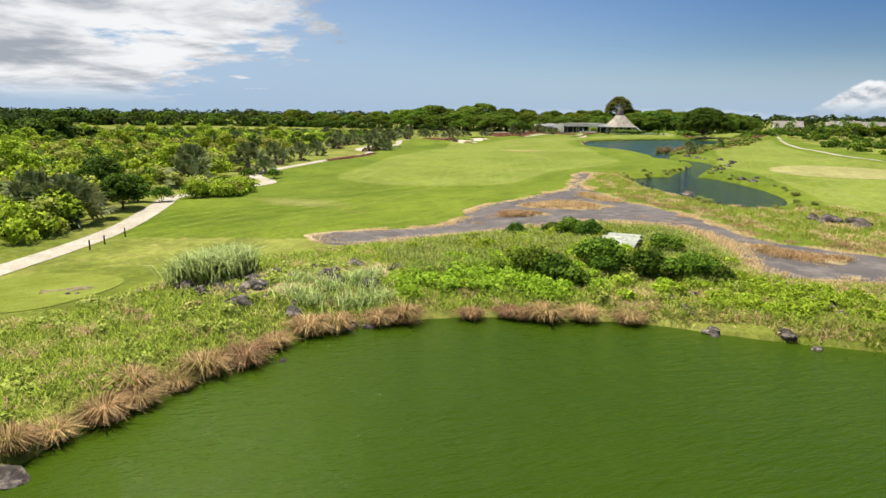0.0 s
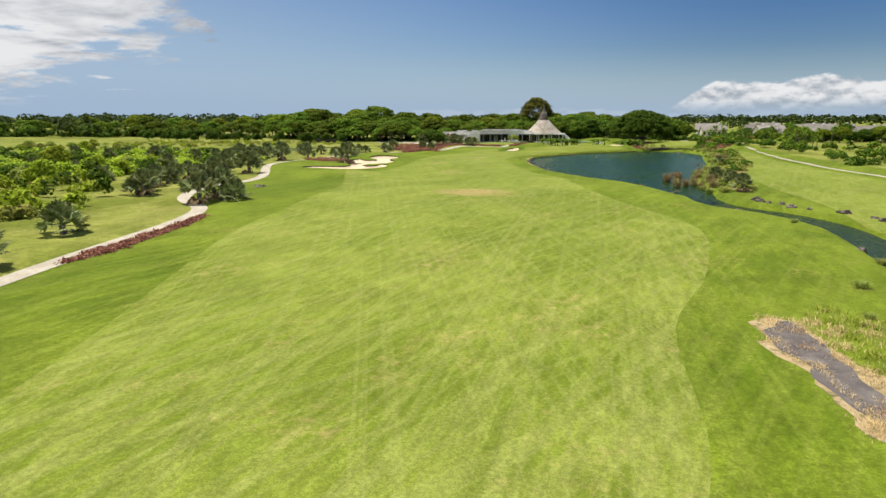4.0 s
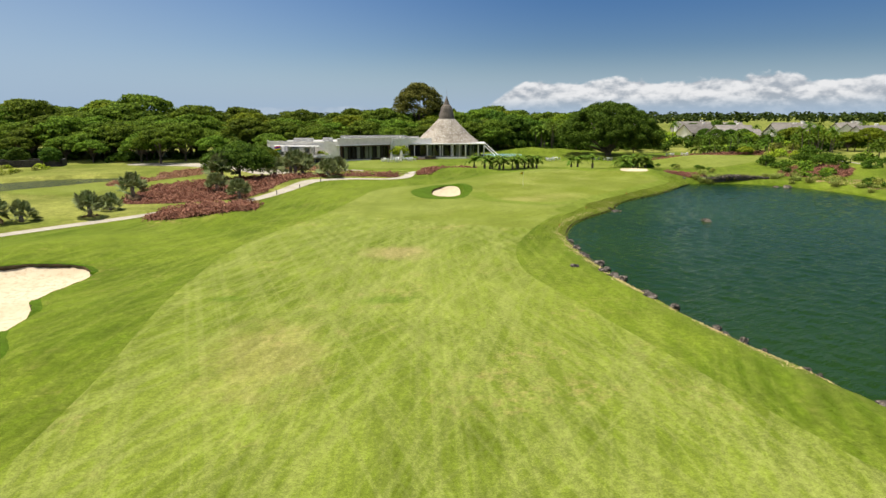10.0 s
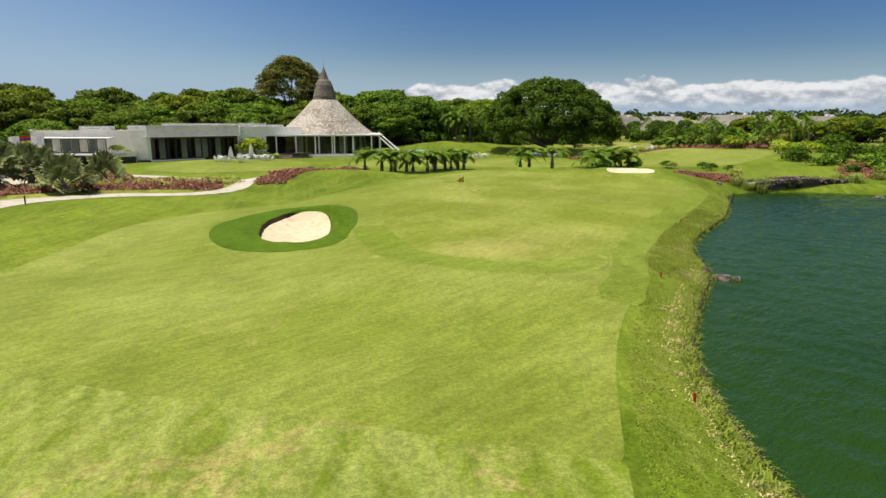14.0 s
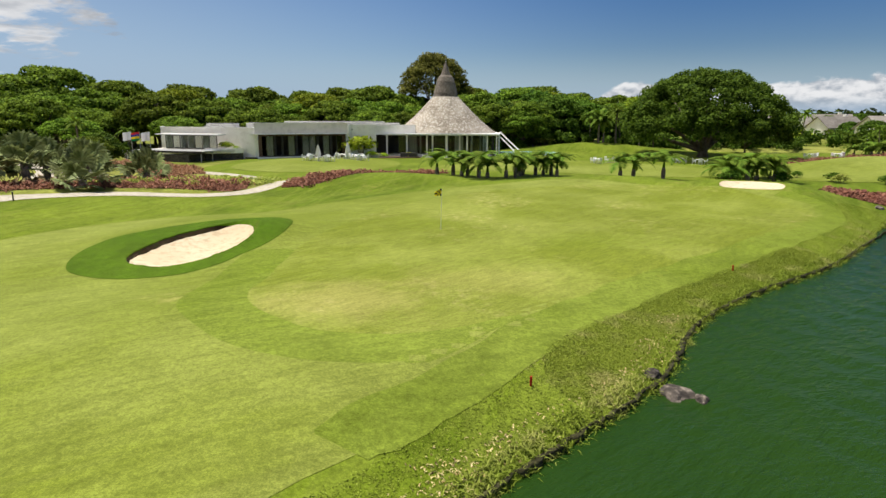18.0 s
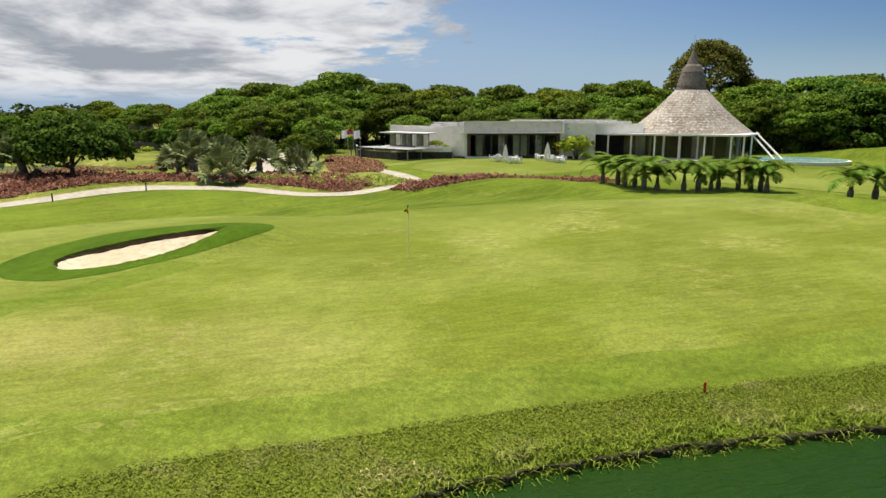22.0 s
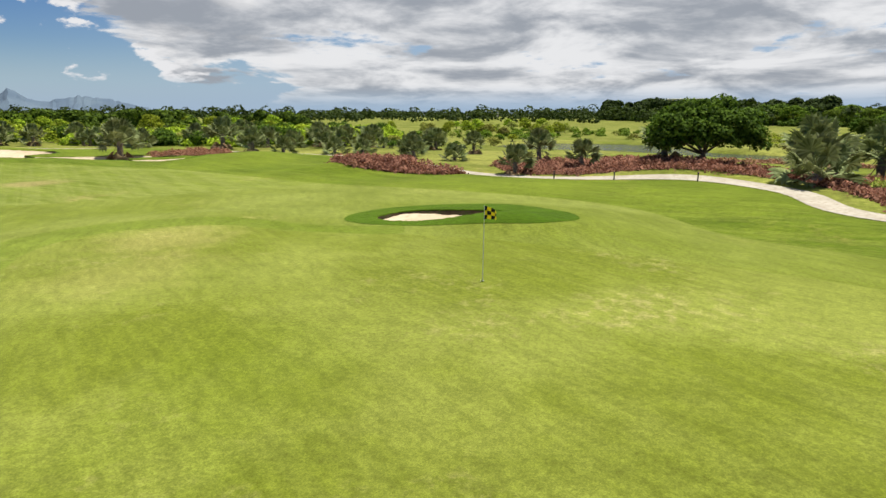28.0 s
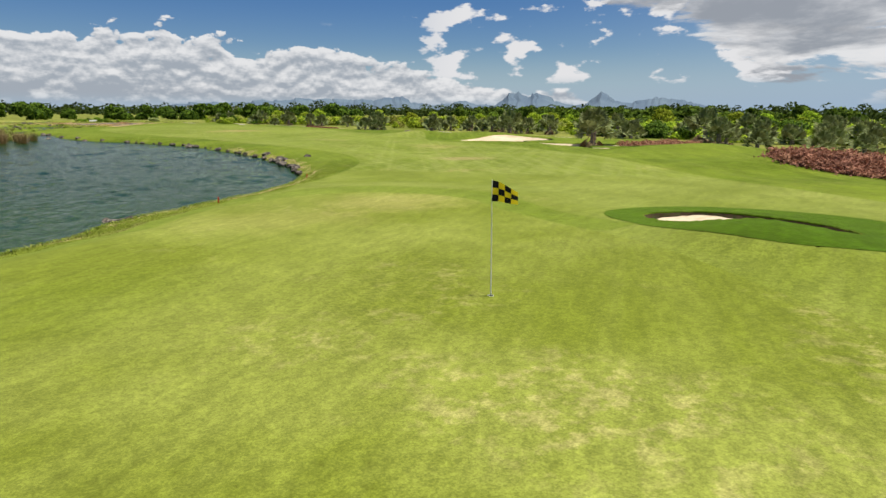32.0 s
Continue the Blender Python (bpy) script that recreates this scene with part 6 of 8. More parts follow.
def stone_bridge():
    """A humped bridge of dark stones where the pond narrows."""
    e = thing("stone_bridge", "low humped bridge of stacked dark stones", "bridge", at=(81.4, 318.9, 0.1), turn=-8, scale=0.7)
    top = lambda x: 0.95 + 0.55 * math.cos(x / 8.0 * 1.5)
    n = 24
    v, f = [], []
    for i in range(n + 1):
        x = -8 + 16 * i / n
        under = -0.5 if abs(x) > 3.2 else 0.25 + 0.45 * math.cos(x / 3.2 * 1.5)
        for y in (-1.5, 1.5):
            v += [(x, y, under), (x, y, top(x))]
        if i:
            k = 4 * i
            f += [(k - 4, k, k + 1, k - 3), (k - 2, k - 1, k + 3, k + 2), (k - 3, k + 1, k + 3, k - 1), (k - 4, k - 2, k + 2, k)]
    part("arch", (v, f), M["dark_stone"], e)
    dv, df = [], []
    for i in range(n + 1):
        x = -8 + 16 * i / n
        dv += [(x, -1.2, top(x) + 0.02), (x, 1.2, top(x) + 0.02)]
        if i:
            df.append((2 * i - 2, 2 * i, 2 * i + 1, 2 * i - 1))
    part("deck", (dv, df), M["path"], e, "pale path over the bridge")
    stone = make_rock(77).data
    r = random.Random(4)
    for side in (-1.45, 1.45):
        for course in range(3):
            for i in range(27):
                x = -8 + 16 * (i + 0.5 * (course % 2)) / 27 + r.uniform(-0.1, 0.1)
                s = new("stone", stone)
                s.parent = e
                s.matrix_basis = pose(x, side + r.uniform(-0.08, 0.08), top(x) + 0.1 + 0.22 * course - 0.3, r.uniform(-20, 20), r.uniform(-20, 20), r.uniform(0, 360)) @ Matrix.Diagonal((0.75, 0.6, 0.5, 1))
    for o in [o for o in bpy.data.objects if o.data is stone and o.parent is None]:
        bpy.data.objects.remove(o)


stone_bridge()

# ---------- terrace furniture ----------


def make_chair():
    e = thing("garden_chair", "white garden armchair on the terrace lawn", "chair", "terrace chairs")
    part("seat", soft_box(-0.25, -0.24, 0.40, 0.25, 0.24, 0.45), M["plastic_white"], e)
    part("backrest", soft_box(-0.25, 0.20, 0.45, 0.25, 0.26, 0.92), M["plastic_white"], e)
    for x in (-0.24, 0.20):
        part("armrest", soft_box(x, -0.22, 0.62, x + 0.05, 0.22, 0.66), M["plastic_white"], e)
        for y in (-0.22, 0.18):
            part("leg", box(x, y, 0, x + 0.045, y + 0.045, 0.62), M["plastic_white"], e)
    return e


def make_table():
    e = thing("garden_table", "round white garden table", "table", "terrace tables")
    part("tabletop", lathe([(0.0, 0.70), (0.58, 0.70), (0.6, 0.72), (0.6, 0.74), (0.58, 0.75), (0.0, 0.75)], 24), M["plastic_white"], e)
    for k in range(4):
        a = math.pi / 4 + k * math.pi / 2
        part("leg", limb([(0.2 * math.cos(a), 0.2 * math.sin(a), 0.7), (0.42 * math.cos(a), 0.42 * math.sin(a), 0)], [0.03, 0.03], 5), M["plastic_white"], e)
    return e


def make_umbrella():
    e = thing("closed_umbrella", "closed white canvas parasol on a pole", "umbrella", "terrace parasols")
    part("base", lathe([(0.0, 0.0), (0.3, 0.0), (0.3, 0.08), (0.06, 0.12)], 16), M["metal"], e)
    part("pole", limb([(0, 0, 0), (0, 0, 2.5)], [0.03, 0.03], 6), M["metal"], e)
    vs, fs = [], []
    prof = [(0.36, 0.7), (0.42, 0.95), (0.34, 1.5), (0.21, 2.0), (0.08, 2.4), (0.02, 2.45)]
    for r_, z in prof:
        for k in range(16):
            a = 2 * math.pi * k / 16
            q = r_ * (1.0 if k % 2 else 0.62)
            vs.append((q * math.cos(a), q * math.sin(a), z))
    for i in range(len(prof) - 1):
        for k in range(16):
            fs.append((i * 16 + k, i * 16 + (k + 1) % 16, (i + 1) * 16 + (k + 1) % 16, (i + 1) * 16 + k))
    part("canopy", (vs, fs), M["canvas"], e)
    return e


chair, table, umbrella = make_chair(), make_table(), make_umbrella()
for ux, uy, uz in ((23.4, 361.5, 3.4), (26.4, 369.1, 3.4)):
    place(umbrella, ux, uy, (uz - ground_z(ux, uy)) / 2.3)
sets = [(24.6, 361.2), (22.2, 361.9), (27.6, 368.8), (25.4, 369.8), (28.6, 367.2), (64, 370), (66.5, 372), (78, 374), (80, 371), (100, 376), (103, 374)]
for i, (tx, ty) in enumerate(sets):
    place(table, tx, ty)
    for k in range(4 if i < 5 else 3):
        a = 90 * k + 20 * i
        place(chair, tx + 0.85 * math.cos(radians(a)), ty + 0.85 * math.sin(radians(a)), 1.0, a - 90)
retire([chair, table, umbrella])


def flat_cloth(e, name, cols, w, h, z, turn, wave=0.07, droop=0.0):
    """A waving flag of plain bands or checks, one piece of cloth a colour field."""
    nx = 8
    for j, row in enumerate(cols):
        for i, mat in enumerate(row):
            vs, fs = [], []
            for a in range(nx + 1):
                x = (i + a / nx) * w / len(row)
                y = wave * math.sin(x / w * 7.0) * (0.3 + x / w)
                sag, tuck = -0.14 * (x / w) ** 2 * h, 1 - droop * (x / w) ** 1.5
                z1, z0 = (z - h + (h - k * h / len(cols)) * tuck + sag for k in (j, j + 1))
                vs += [(x, y, z0), (x, y, z1)]
                if a:
                    fs.append((2 * a - 2, 2 * a, 2 * a + 1, 2 * a - 1))
            ob = part(name, (vs, fs), mat, e)
            ob.matrix_basis = pose(0, 0, 0, 0, 0, turn)


def cloth(name, c):
    m = surface(name, c, tuple(min(1, v * 1.12) for v in c), None, 4, 9, 0.8, 0.2, 30, 0.004)
    nt = m.node_tree
    b, tr, mx = nt.nodes["Principled BSDF"], nt.nodes.new("ShaderNodeBsdfTranslucent"), nt.nodes.new("ShaderNodeMixShader")
    tr.inputs[0].default_value = (*c, 1)
    mx.inputs[0].default_value = 0.45
    nt.links.new(b.outputs[0], mx.inputs[1])
    nt.links.new(tr.outputs[0], mx.inputs[2])
    nt.links.new(mx.outputs[0], nt.nodes["Material Output"].inputs[0])
    return m


C_RED, C_BLUE, C_YEL, C_GRN, C_WHT, C_BLK = (cloth(n, c) for n, c in (("red_cloth", (0.55, 0.03, 0.03)), ("blue_cloth", (0.03, 0.05, 0.28)), ("yellow_cloth", (0.80, 0.62, 0.02)), ("green_cloth", (0.02, 0.25, 0.08)), ("white_cloth", (0.78, 0.78, 0.80)), ("black_cloth", (0.012, 0.012, 0.012))))
for x, y, cols, lab in ((-2.9, 363.8, [[C_WHT], [C_WHT]], "white flag on a slim mast"), (-1.4, 363.1, [[C_RED], [C_BLUE], [C_YEL], [C_GRN]], "red, blue, yellow and green striped flag on a mast"), (0.2, 362.6, [[C_WHT], [C_WHT]], "white flag on a slim mast")):
    e = thing("flagpole", lab, "flag", "flagpoles", at=(x, y, ground_z(x, y)))
    top = 5.2 - ground_z(x, y)
    part("pole", limb([(0, 0, -0.3), (0, 0, top)], [0.05, 0.03], 8), M["metal"], e)
    flat_cloth(e, "cloth", cols, 1.35, 1.15, top - 0.05, 160, 0.2)


def flagstick():
    x, y = 39.7, 310.4
    e = thing("flagstick", "golf flagstick with a black and yellow checked flag", "flag", at=(x, y, ground_z(x, y) + 0.014))
    part("cup", lathe([(0.062, 0.004), (0.054, 0.004), (0.054, -0.1)], 20), M["plastic_white"], e, "white cup liner in the green")
    # level black disc across the cup paints the darkness inside it
    part("hole", lathe([(0.054, 0.003), (0.0, 0.003)], 20), C_BLK, e, "flat black disc for the shade in the hole")
    part("pole", limb([(0, 0, -0.1), (0.03, 0.02, 1.2), (0.055, 0.04, 2.32)], [0.012, 0.011, 0.009], 8), M["plastic_white"], e)
    f = new("flag")
    f.parent = e
    f.matrix_basis = pose(0.055, 0.04, 0)
    flat_cloth(f, "check", [[(C_BLK, C_YEL)[(i + j) % 2] for i in range(4)] for j in range(3)], 0.50, 0.40, 2.31, 140, 0.05, 0.42)


flagstick()
stake_red = cloth("red_stake_paint", (0.50, 0.05, 0.02))
for x, y in ((41.9, 290.0), (53.1, 302.5), (34.6, 279.0)):
    e = thing("hazard_stake", "short red hazard stake in the bank grass", "stake", "hazard stakes", at=(x, y, ground_z(x, y)))
    part("stake", soft_box(-0.03, -0.03, -0.2, 0.03, 0.03, 0.27, 0.008), stake_red, e)
for x, y in ((14.9, 43.5), (14.4, 45.3), (13.6, 48.1), (8.6, 320.5), (5.6, 314.6), (2.6, 309.6)):
    e = thing("path_bollard", "short black bollard beside the cart path", "bollard", "path bollards", at=(x, y, ground_z(x, y)))
    part("post", limb([(0, 0, -0.2), (0, 0, 0.62)], [0.055, 0.05], 10), M["dark_frame"], e)
    part("cap", lathe([(0.06, 0.62), (0.06, 0.66), (0.0, 0.69)], 10), M["dark_frame"], e)


M["old_sheet"] = surface("weathered_sheet", (0.34, 0.36, 0.30), (0.46, 0.47, 0.40), (0.20, 0.22, 0.15), 0.8, 3.0, 0.7, 0.3, 9.0, 0.02, 0.3)


def tin_sheets():
    """Bent pale roofing sheets that lie in the brush."""
    for x, y, a, s in ((49.3, 55.4, -8, 0.85), (49.0, 53.4, -14, 0.95)):
        e = thing("roofing_sheet", "curved pale corrugated sheet lying in the brush", "sheet", "roofing sheets", at=(x, y, ground_z(x, y) + 0.30), turn=a)
        vs, fs = [], []
        for i in range(41):
            u = -1.3 + 2.6 * i / 40
            z = 0.55 * math.cos(u * 0.95) + 0.03 * math.cos(i * math.pi / 2)
            vs += [(0, u * s, z), (2.6 * s, u * s, z), (0, u * s, z - 0.02), (2.6 * s, u * s, z - 0.02)]
            if i:
                k = 4 * i
                fs += [(k - 4, k - 3, k + 1, k), (k - 2, k + 2, k + 3, k - 1), (k - 4, k, k + 2, k - 2), (k - 3, k - 1, k + 3, k + 1)]
        part("sheet", (vs, fs), M["old_sheet"], e)


tin_sheets()

# ---------- palms ----------
fan_palms = [make_fan_palm("stocky fan palm with stiff grey-green leaves", s, tr, n, rc, dd) for s, tr, n, rc, dd in ((51, 1.3, 19, 1.45, 3), (52, 0.8, 18, 1.5, 2), (53, 1.7, 20, 1.5, 3), (54, 0.5, 17, 1.45, 0))]
FAN_SPOTS = [(-29, 296, 0.7), (-2.0, 305.6, 0.72), (-16, 306.4, 0.85), (-6.0, 311.6, 0.7), (-6.6, 319.4, 1.0), (0.4, 330.6, 0.95), (4, 329.5, 1.05), (9.5, 328.1, 1.1), (4.8, 337.4, 1.1), (11.4, 336, 0.95), (2.8, 334.4, 1.0)]
FAN_MORE = [(-15.5, 296.4, 0.7), (-16, 291.2, 0.75), (-22, 289, 0.7), (-24, 288, 0.65), (-30, 279, 0.75), (-34, 278, 0.75), (-17.3, 247.6, 1.55), (-22.5, 265.3, 0.85), (-28, 275.4, 0.85), (-32, 259, 0.85), (-26.5, 268, 0.8), (-37, 251, 1.2), (-38, 234, 1.1), (-28.4, 209, 1.2), (-22.6, 184.4, 1.0), (-16, 167.4, 1.0), (-12.4, 166.4, 1.0)]
FAN_WEST = [(-53.6, 261, 1.1), (-52, 266.8, 1.1), (-66, 237, 1.0), (-71, 256, 1.0), (-9.8, 99.5, 1.2), (-5.4, 97.6, 0.8), (-13.4, 113.8, 0.9), (-15, 119, 0.8), (-14, 124, 0.9), (-17.7, 138, 1.0), (-16.2, 163.4, 1.0), (-14.5, 170, 0.9), (1.6, 51, 1.1), (5.4, 51.2, 1.2), (-4.8, 79.5, 1.4), (-3.2, 77, 1.2)]
FAN_EAST = [(65.4, 203, 0.8), (66.5, 197, 0.8), (64.5, 186, 0.8), (69, 207, 0.7), (78, 242, 0.7)]
for i, (x, y, s) in enumerate(FAN_SPOTS + FAN_MORE + FAN_WEST + FAN_EAST):
    place(fan_palms[(0 if i % 2 else 2) if i < 6 else i % 4 if s < 1.3 else 2], x, y, s * (1.22 if x < 60 and s < 1.3 else 1.0))
r_ = np.random.default_rng(9)
row_west = curve_points([(-42, 288), (-46, 262), (-44, 236), (-36, 214), (-34, 190), (-30, 172)], False, 6)
for i, p in enumerate(row_west):
    place(fan_palms[i % 4], p[0] + r_.uniform(-5, 1.5), p[1] + r_.uniform(-2, 2), float(r_.uniform(0.8, 1.25)))
for x, y in scatter(26, curve_points([(-48, 170), (-45, 215), (-54, 250), (-95, 262), (-100, 200), (-70, 165)]), seed=12):
    place(fan_palms[int(r_.integers(4))], x, y, float(r_.uniform(0.7, 1.2)))
retire(fan_palms)

bottle = [make_bottle_palm("small bottle palm with arching green fronds", s, tr, f, ln) for s, tr, f, ln in ((61, 0.7, 12, 2.0), (62, 0.95, 13, 2.1), (63, 0.5, 11, 1.8))]
BOTTLE_SPOTS = [(39.6, 346.4), (41.4, 344.6), (42.3, 343.4), (43, 344.2), (44.1, 342.6), (45.1, 343.2), (47.2, 343.8), (48.3, 344.3), (49.1, 346.8), (49.6, 348), (51.2, 348.6), (52.2, 349), (53.5, 347.4), (53, 348.4), (59.1, 341.4), (60.7, 342), (63.6, 341.1), (70.4, 341.2), (71.6, 343), (73.2, 342.2), (74.8, 343.4), (76, 342)]
for i, (x, y) in enumerate(BOTTLE_SPOTS):
    place(bottle[i % 3], x, y, 1.3 if i < 17 else 1.45)
retire(bottle)

cycad = make_bottle_palm("low dark cycad with stiff arching leaves", 64, 0.35, 16, 2.1, "cycads by the practice green")
for i, (x, y) in enumerate([(109, 379), (110.5, 377), (110.4, 375.2), (112, 374.6), (113.6, 374.8), (113.4, 372.6), (114.8, 371.4), (115.4, 369.4), (115, 367.6), (117, 366.8), (115.8, 365), (118.6, 364.6), (112.4, 377), (116.6, 371), (73, 347.6), (74.8, 347), (76.2, 347.4), (78, 346.6)]):
    place(cycad, x, y, float(r_.uniform(1.0, 1.35)))
retire([cycad])
for x, y, s in ((79.9, 347.6, 0.5), (81.3, 347, 0.45), (82.7, 342.4, 0.6), (85.9, 338.7, 0.55), (84.5, 331.9, 0.6), (116.5, 344.5, 1.7), (103.2, 325.5, 1.0), (106.5, 324.4, 1.1)):
    place(shrubs[3], x, y, s)

coco = [make_coconut_palm("slender coconut palm with drooping fronds", s, h) for s, h in ((71, 5.0), (72, 6.5), (73, 3.6))]
COCO_ZONES = [(4, [(-13, 365), (-6, 367), (-6, 371), (-13, 370)], 0.7), (14, [(68, 402), (84, 404), (90, 416), (72, 420)], 1.2), (16, [(106, 358), (128, 362), (132, 382), (112, 384)], 0.62), (26, [(140, 380), (190, 400), (240, 440), (230, 560), (170, 540), (140, 470)], 1.0), (10, [(120, 330), (150, 330), (160, 372), (130, 372)], 0.9), (12, [(132, 372), (168, 392), (178, 412), (150, 402)], 1.05)]
for n, poly, s in COCO_ZONES:
    for x, y in scatter(n, np.array(poly, float), seed=abs(int(poly[0][0]))):
        place(coco[int(r_.integers(3))], x, y, float(s * r_.uniform(0.75, 1.2)))
retire(coco)

# ---------- scrub, shrubs and side woods ----------
SCRUB = [
    (55, [(-5, 54), (-9, 68), (-6, 78), (-15, 92), (-18, 112), (-22, 140), (-28, 160), (-62, 168), (-110, 150), (-130, 90), (-90, 40), (-30, 22), (4, 30), (6, 42)], small + shrubs, 0.95, 21),
    (75, [(-40, 160), (-38, 200), (-52, 232), (-100, 235), (-150, 200), (-140, 120), (-70, 140)], small + shrubs, 1.0, 22),
    (40, [(110, 195), (112, 240), (114, 300), (120, 335), (150, 345), (175, 300), (160, 200)], shrubs[1:], 0.9, 23),
    (20, [(104, 344), (118, 340), (130, 356), (128, 370), (110, 366)], shrubs, 1.0, 24),
    (22, [(-60, 240), (-42, 262), (-44, 290), (-80, 300), (-100, 270)], shrubs, 0.75, 25),
    (22, [(140, 400), (190, 420), (240, 470), (250, 540), (190, 530), (150, 480)], round_, 0.62, 26),
    (14, [(-150, 300), (-100, 310), (-90, 360), (-140, 390)], shrubs, 0.8, 27),
    (34, [(-180, 225), (-110, 265), (-110, 300), (-150, 310), (-230, 270)], small, 0.9, 28),
]
for n, poly, protos, s, seed in SCRUB:
    for x, y in scatter(n, np.array(poly, float), seed=seed):
        place(protos[int(r_.integers(len(protos)))], x, y, float(s * r_.uniform(0.65, 1.3)))


def thicket(name, n, poly, rad, tall, size, per, mat, label, seed, category="scrub"):
    """Low woody growth too tangled to count: many leafy mounds."""
    r = np.random.default_rng(seed)
    c = scatter(n, np.array(poly, float), seed=seed, avoid=lambda x, y: (field_value(POND_DEPTH, np.column_stack([x, y])) > -0.5) | (field_value(WEST_DEPTH, np.column_stack([x, y])) > -1.2))
    gz = ground_many(c)
    rows = []
    for (x, y), z in zip(c, gz):
        q = rad * r.uniform(0.55, 1.3)
        h = tall * r.uniform(0.35, 1.15)
        rows.append((x, y, z + h - q * 0.6, q))
        for k in range(2):
            rows.append((x + r.uniform(-0.8, 0.8) * q, y + r.uniform(-0.8, 0.8) * q, z + (h - q * 0.5) * r.uniform(0.3, 0.75), q * r.uniform(0.6, 0.95)))
    stuff(name, crown_of(rows, per * 1.2, size * 1.55, r, 0.66, 0.8), mat, label, category)


WEST_SCRUB = [(-4, 46), (-9, 64), (-8, 80), (-16, 94), (-19, 112), (-23, 140), (-29, 160), (-60, 168), (-110, 150), (-130, 90), (-90, 40), (-36, 20), (-6, 24), (2, 34)]
WEST_BAND = [(-40, 215), (-41, 244), (-46, 262), (-56, 270), (-66, 274), (-125, 252), (-160, 215), (-120, 180), (-60, 190)]
NEAR_SCRUB = [(9, 36), (9.5, 44), (5.5, 54), (1, 62), (-3, 70), (-3, 80), (-7, 90), (-13, 98), (-15, 112), (-46, 118), (-60, 80), (-46, 36), (-10, 20), (8, 24)]
thicket("tree_belt", 130, [(-112, 60), (-104, 120), (-120, 180), (-165, 205), (-185, 160), (-175, 60), (-140, 10), (-112, 20)], 3.2, 6.5, 0.8, 22, M["leaf_dark"], "dark belt of trees beyond the meadow", 431)
thicket("tree_belt", 60, [(-104, 60), (-100, 120), (-120, 180), (-150, 190), (-165, 60), (-120, 10)], 2.6, 5.0, 0.7, 24, M["leaf"], "green trees along the meadow's far belt", 432)
thicket("tree_belt", 70, [(-90, -40), (40, -70), (130, -50), (130, -100), (-90, -100)], 4.0, 8.0, 1.0, 18, M["leaf_dark"], "dark belt of trees beyond the first pond", 436)
thicket("thicket", 330, WEST_BAND, 1.9, 2.3, 0.34, 40, M["leaf_bright"], "bright green bushes past the cart path", 426)
thicket("thicket", 150, WEST_BAND, 1.9, 2.8, 0.34, 40, M["leaf_dark"], "dark bushes past the cart path", 427)
thicket("thicket", 175, NEAR_SCRUB, 1.25, 2.5, 0.24, 60, M["leaf_bright"], "dense bright green scrub of shrubs and saplings", 401)
thicket("thicket", 95, NEAR_SCRUB, 1.3, 2.9, 0.24, 60, M["leaf_olive"], "olive green scrub bushes", 402)
thicket("thicket", 75, NEAR_SCRUB, 1.2, 2.8, 0.22, 70, M["leaf_dark"], "dark green scrub bushes", 403)
thicket("thicket", 190, WEST_SCRUB, 1.7, 2.6, 0.42, 26, M["leaf_bright"], "bright green scrub towards the wood", 404)
thicket("thicket", 120, WEST_SCRUB, 1.7, 2.8, 0.42, 26, M["leaf_olive"], "olive scrub towards the wood", 405)
thicket("thicket", 150, [(-32, 165), (-44, 205), (-58, 235), (-110, 245), (-170, 210), (-150, 130), (-70, 150)], 1.7, 2.4, 0.42, 26, M["leaf_bright"], "patchy scrub in the meadow", 406)
thicket("thicket", 130, [(-32, 165), (-44, 205), (-58, 235), (-110, 245), (-170, 210), (-150, 130), (-70, 150)], 1.8, 3.0, 0.42, 26, M["leaf_dark"], "dark bushes in the meadow", 407)
thicket("thicket", 70, [(108, 240), (112, 300), (118, 335), (150, 345), (190, 300), (170, 220)], 1.7, 2.2, 0.36, 34, M["leaf_dark"], "dark bushes beyond the far path", 430)
thicket("thicket", 60, [(108, 200), (112, 240), (112, 300), (118, 335), (150, 345), (190, 300), (170, 200)], 1.9, 2.6, 0.42, 28, M["leaf"], "green bushes beyond the far path", 408)
BRUSH_EAST = [(39, 41), (45, 41), (56, 42), (57, 52), (54, 62), (48, 62), (43, 58), (37, 49)]
thicket("thicket", 46, BRUSH_EAST, 0.45, 0.55, 0.10, 260, M["leaf_bright"], "low leafy brush by the first pond", 411)
thicket("thicket", 44, BRUSH_EAST, 0.45, 0.5, 0.10, 240, M["leaf_olive"], "olive seeding brush by the first pond", 412)
thicket("thicket", 60, [(40, 40.5), (46, 41), (49, 43), (45, 46), (40, 44)], 0.45, 0.5, 0.11, 260, M["herb"], "bright yellow-green leafy herbs", 413)
thicket("thicket", 46, [(53, 43), (58, 42), (64, 43), (62, 47), (56, 49)], 0.45, 0.5, 0.11, 260, M["herb"], "bright yellow-green leafy herbs", 414)
thicket("thicket", 90, [(16, 24), (24, 18), (33, 20), (35, 32), (38, 38), (33, 44), (28, 42), (26, 34)], 0.45, 0.35, 0.1, 200, M["leaf_olive"], "low tangled weeds in the grass", 415)
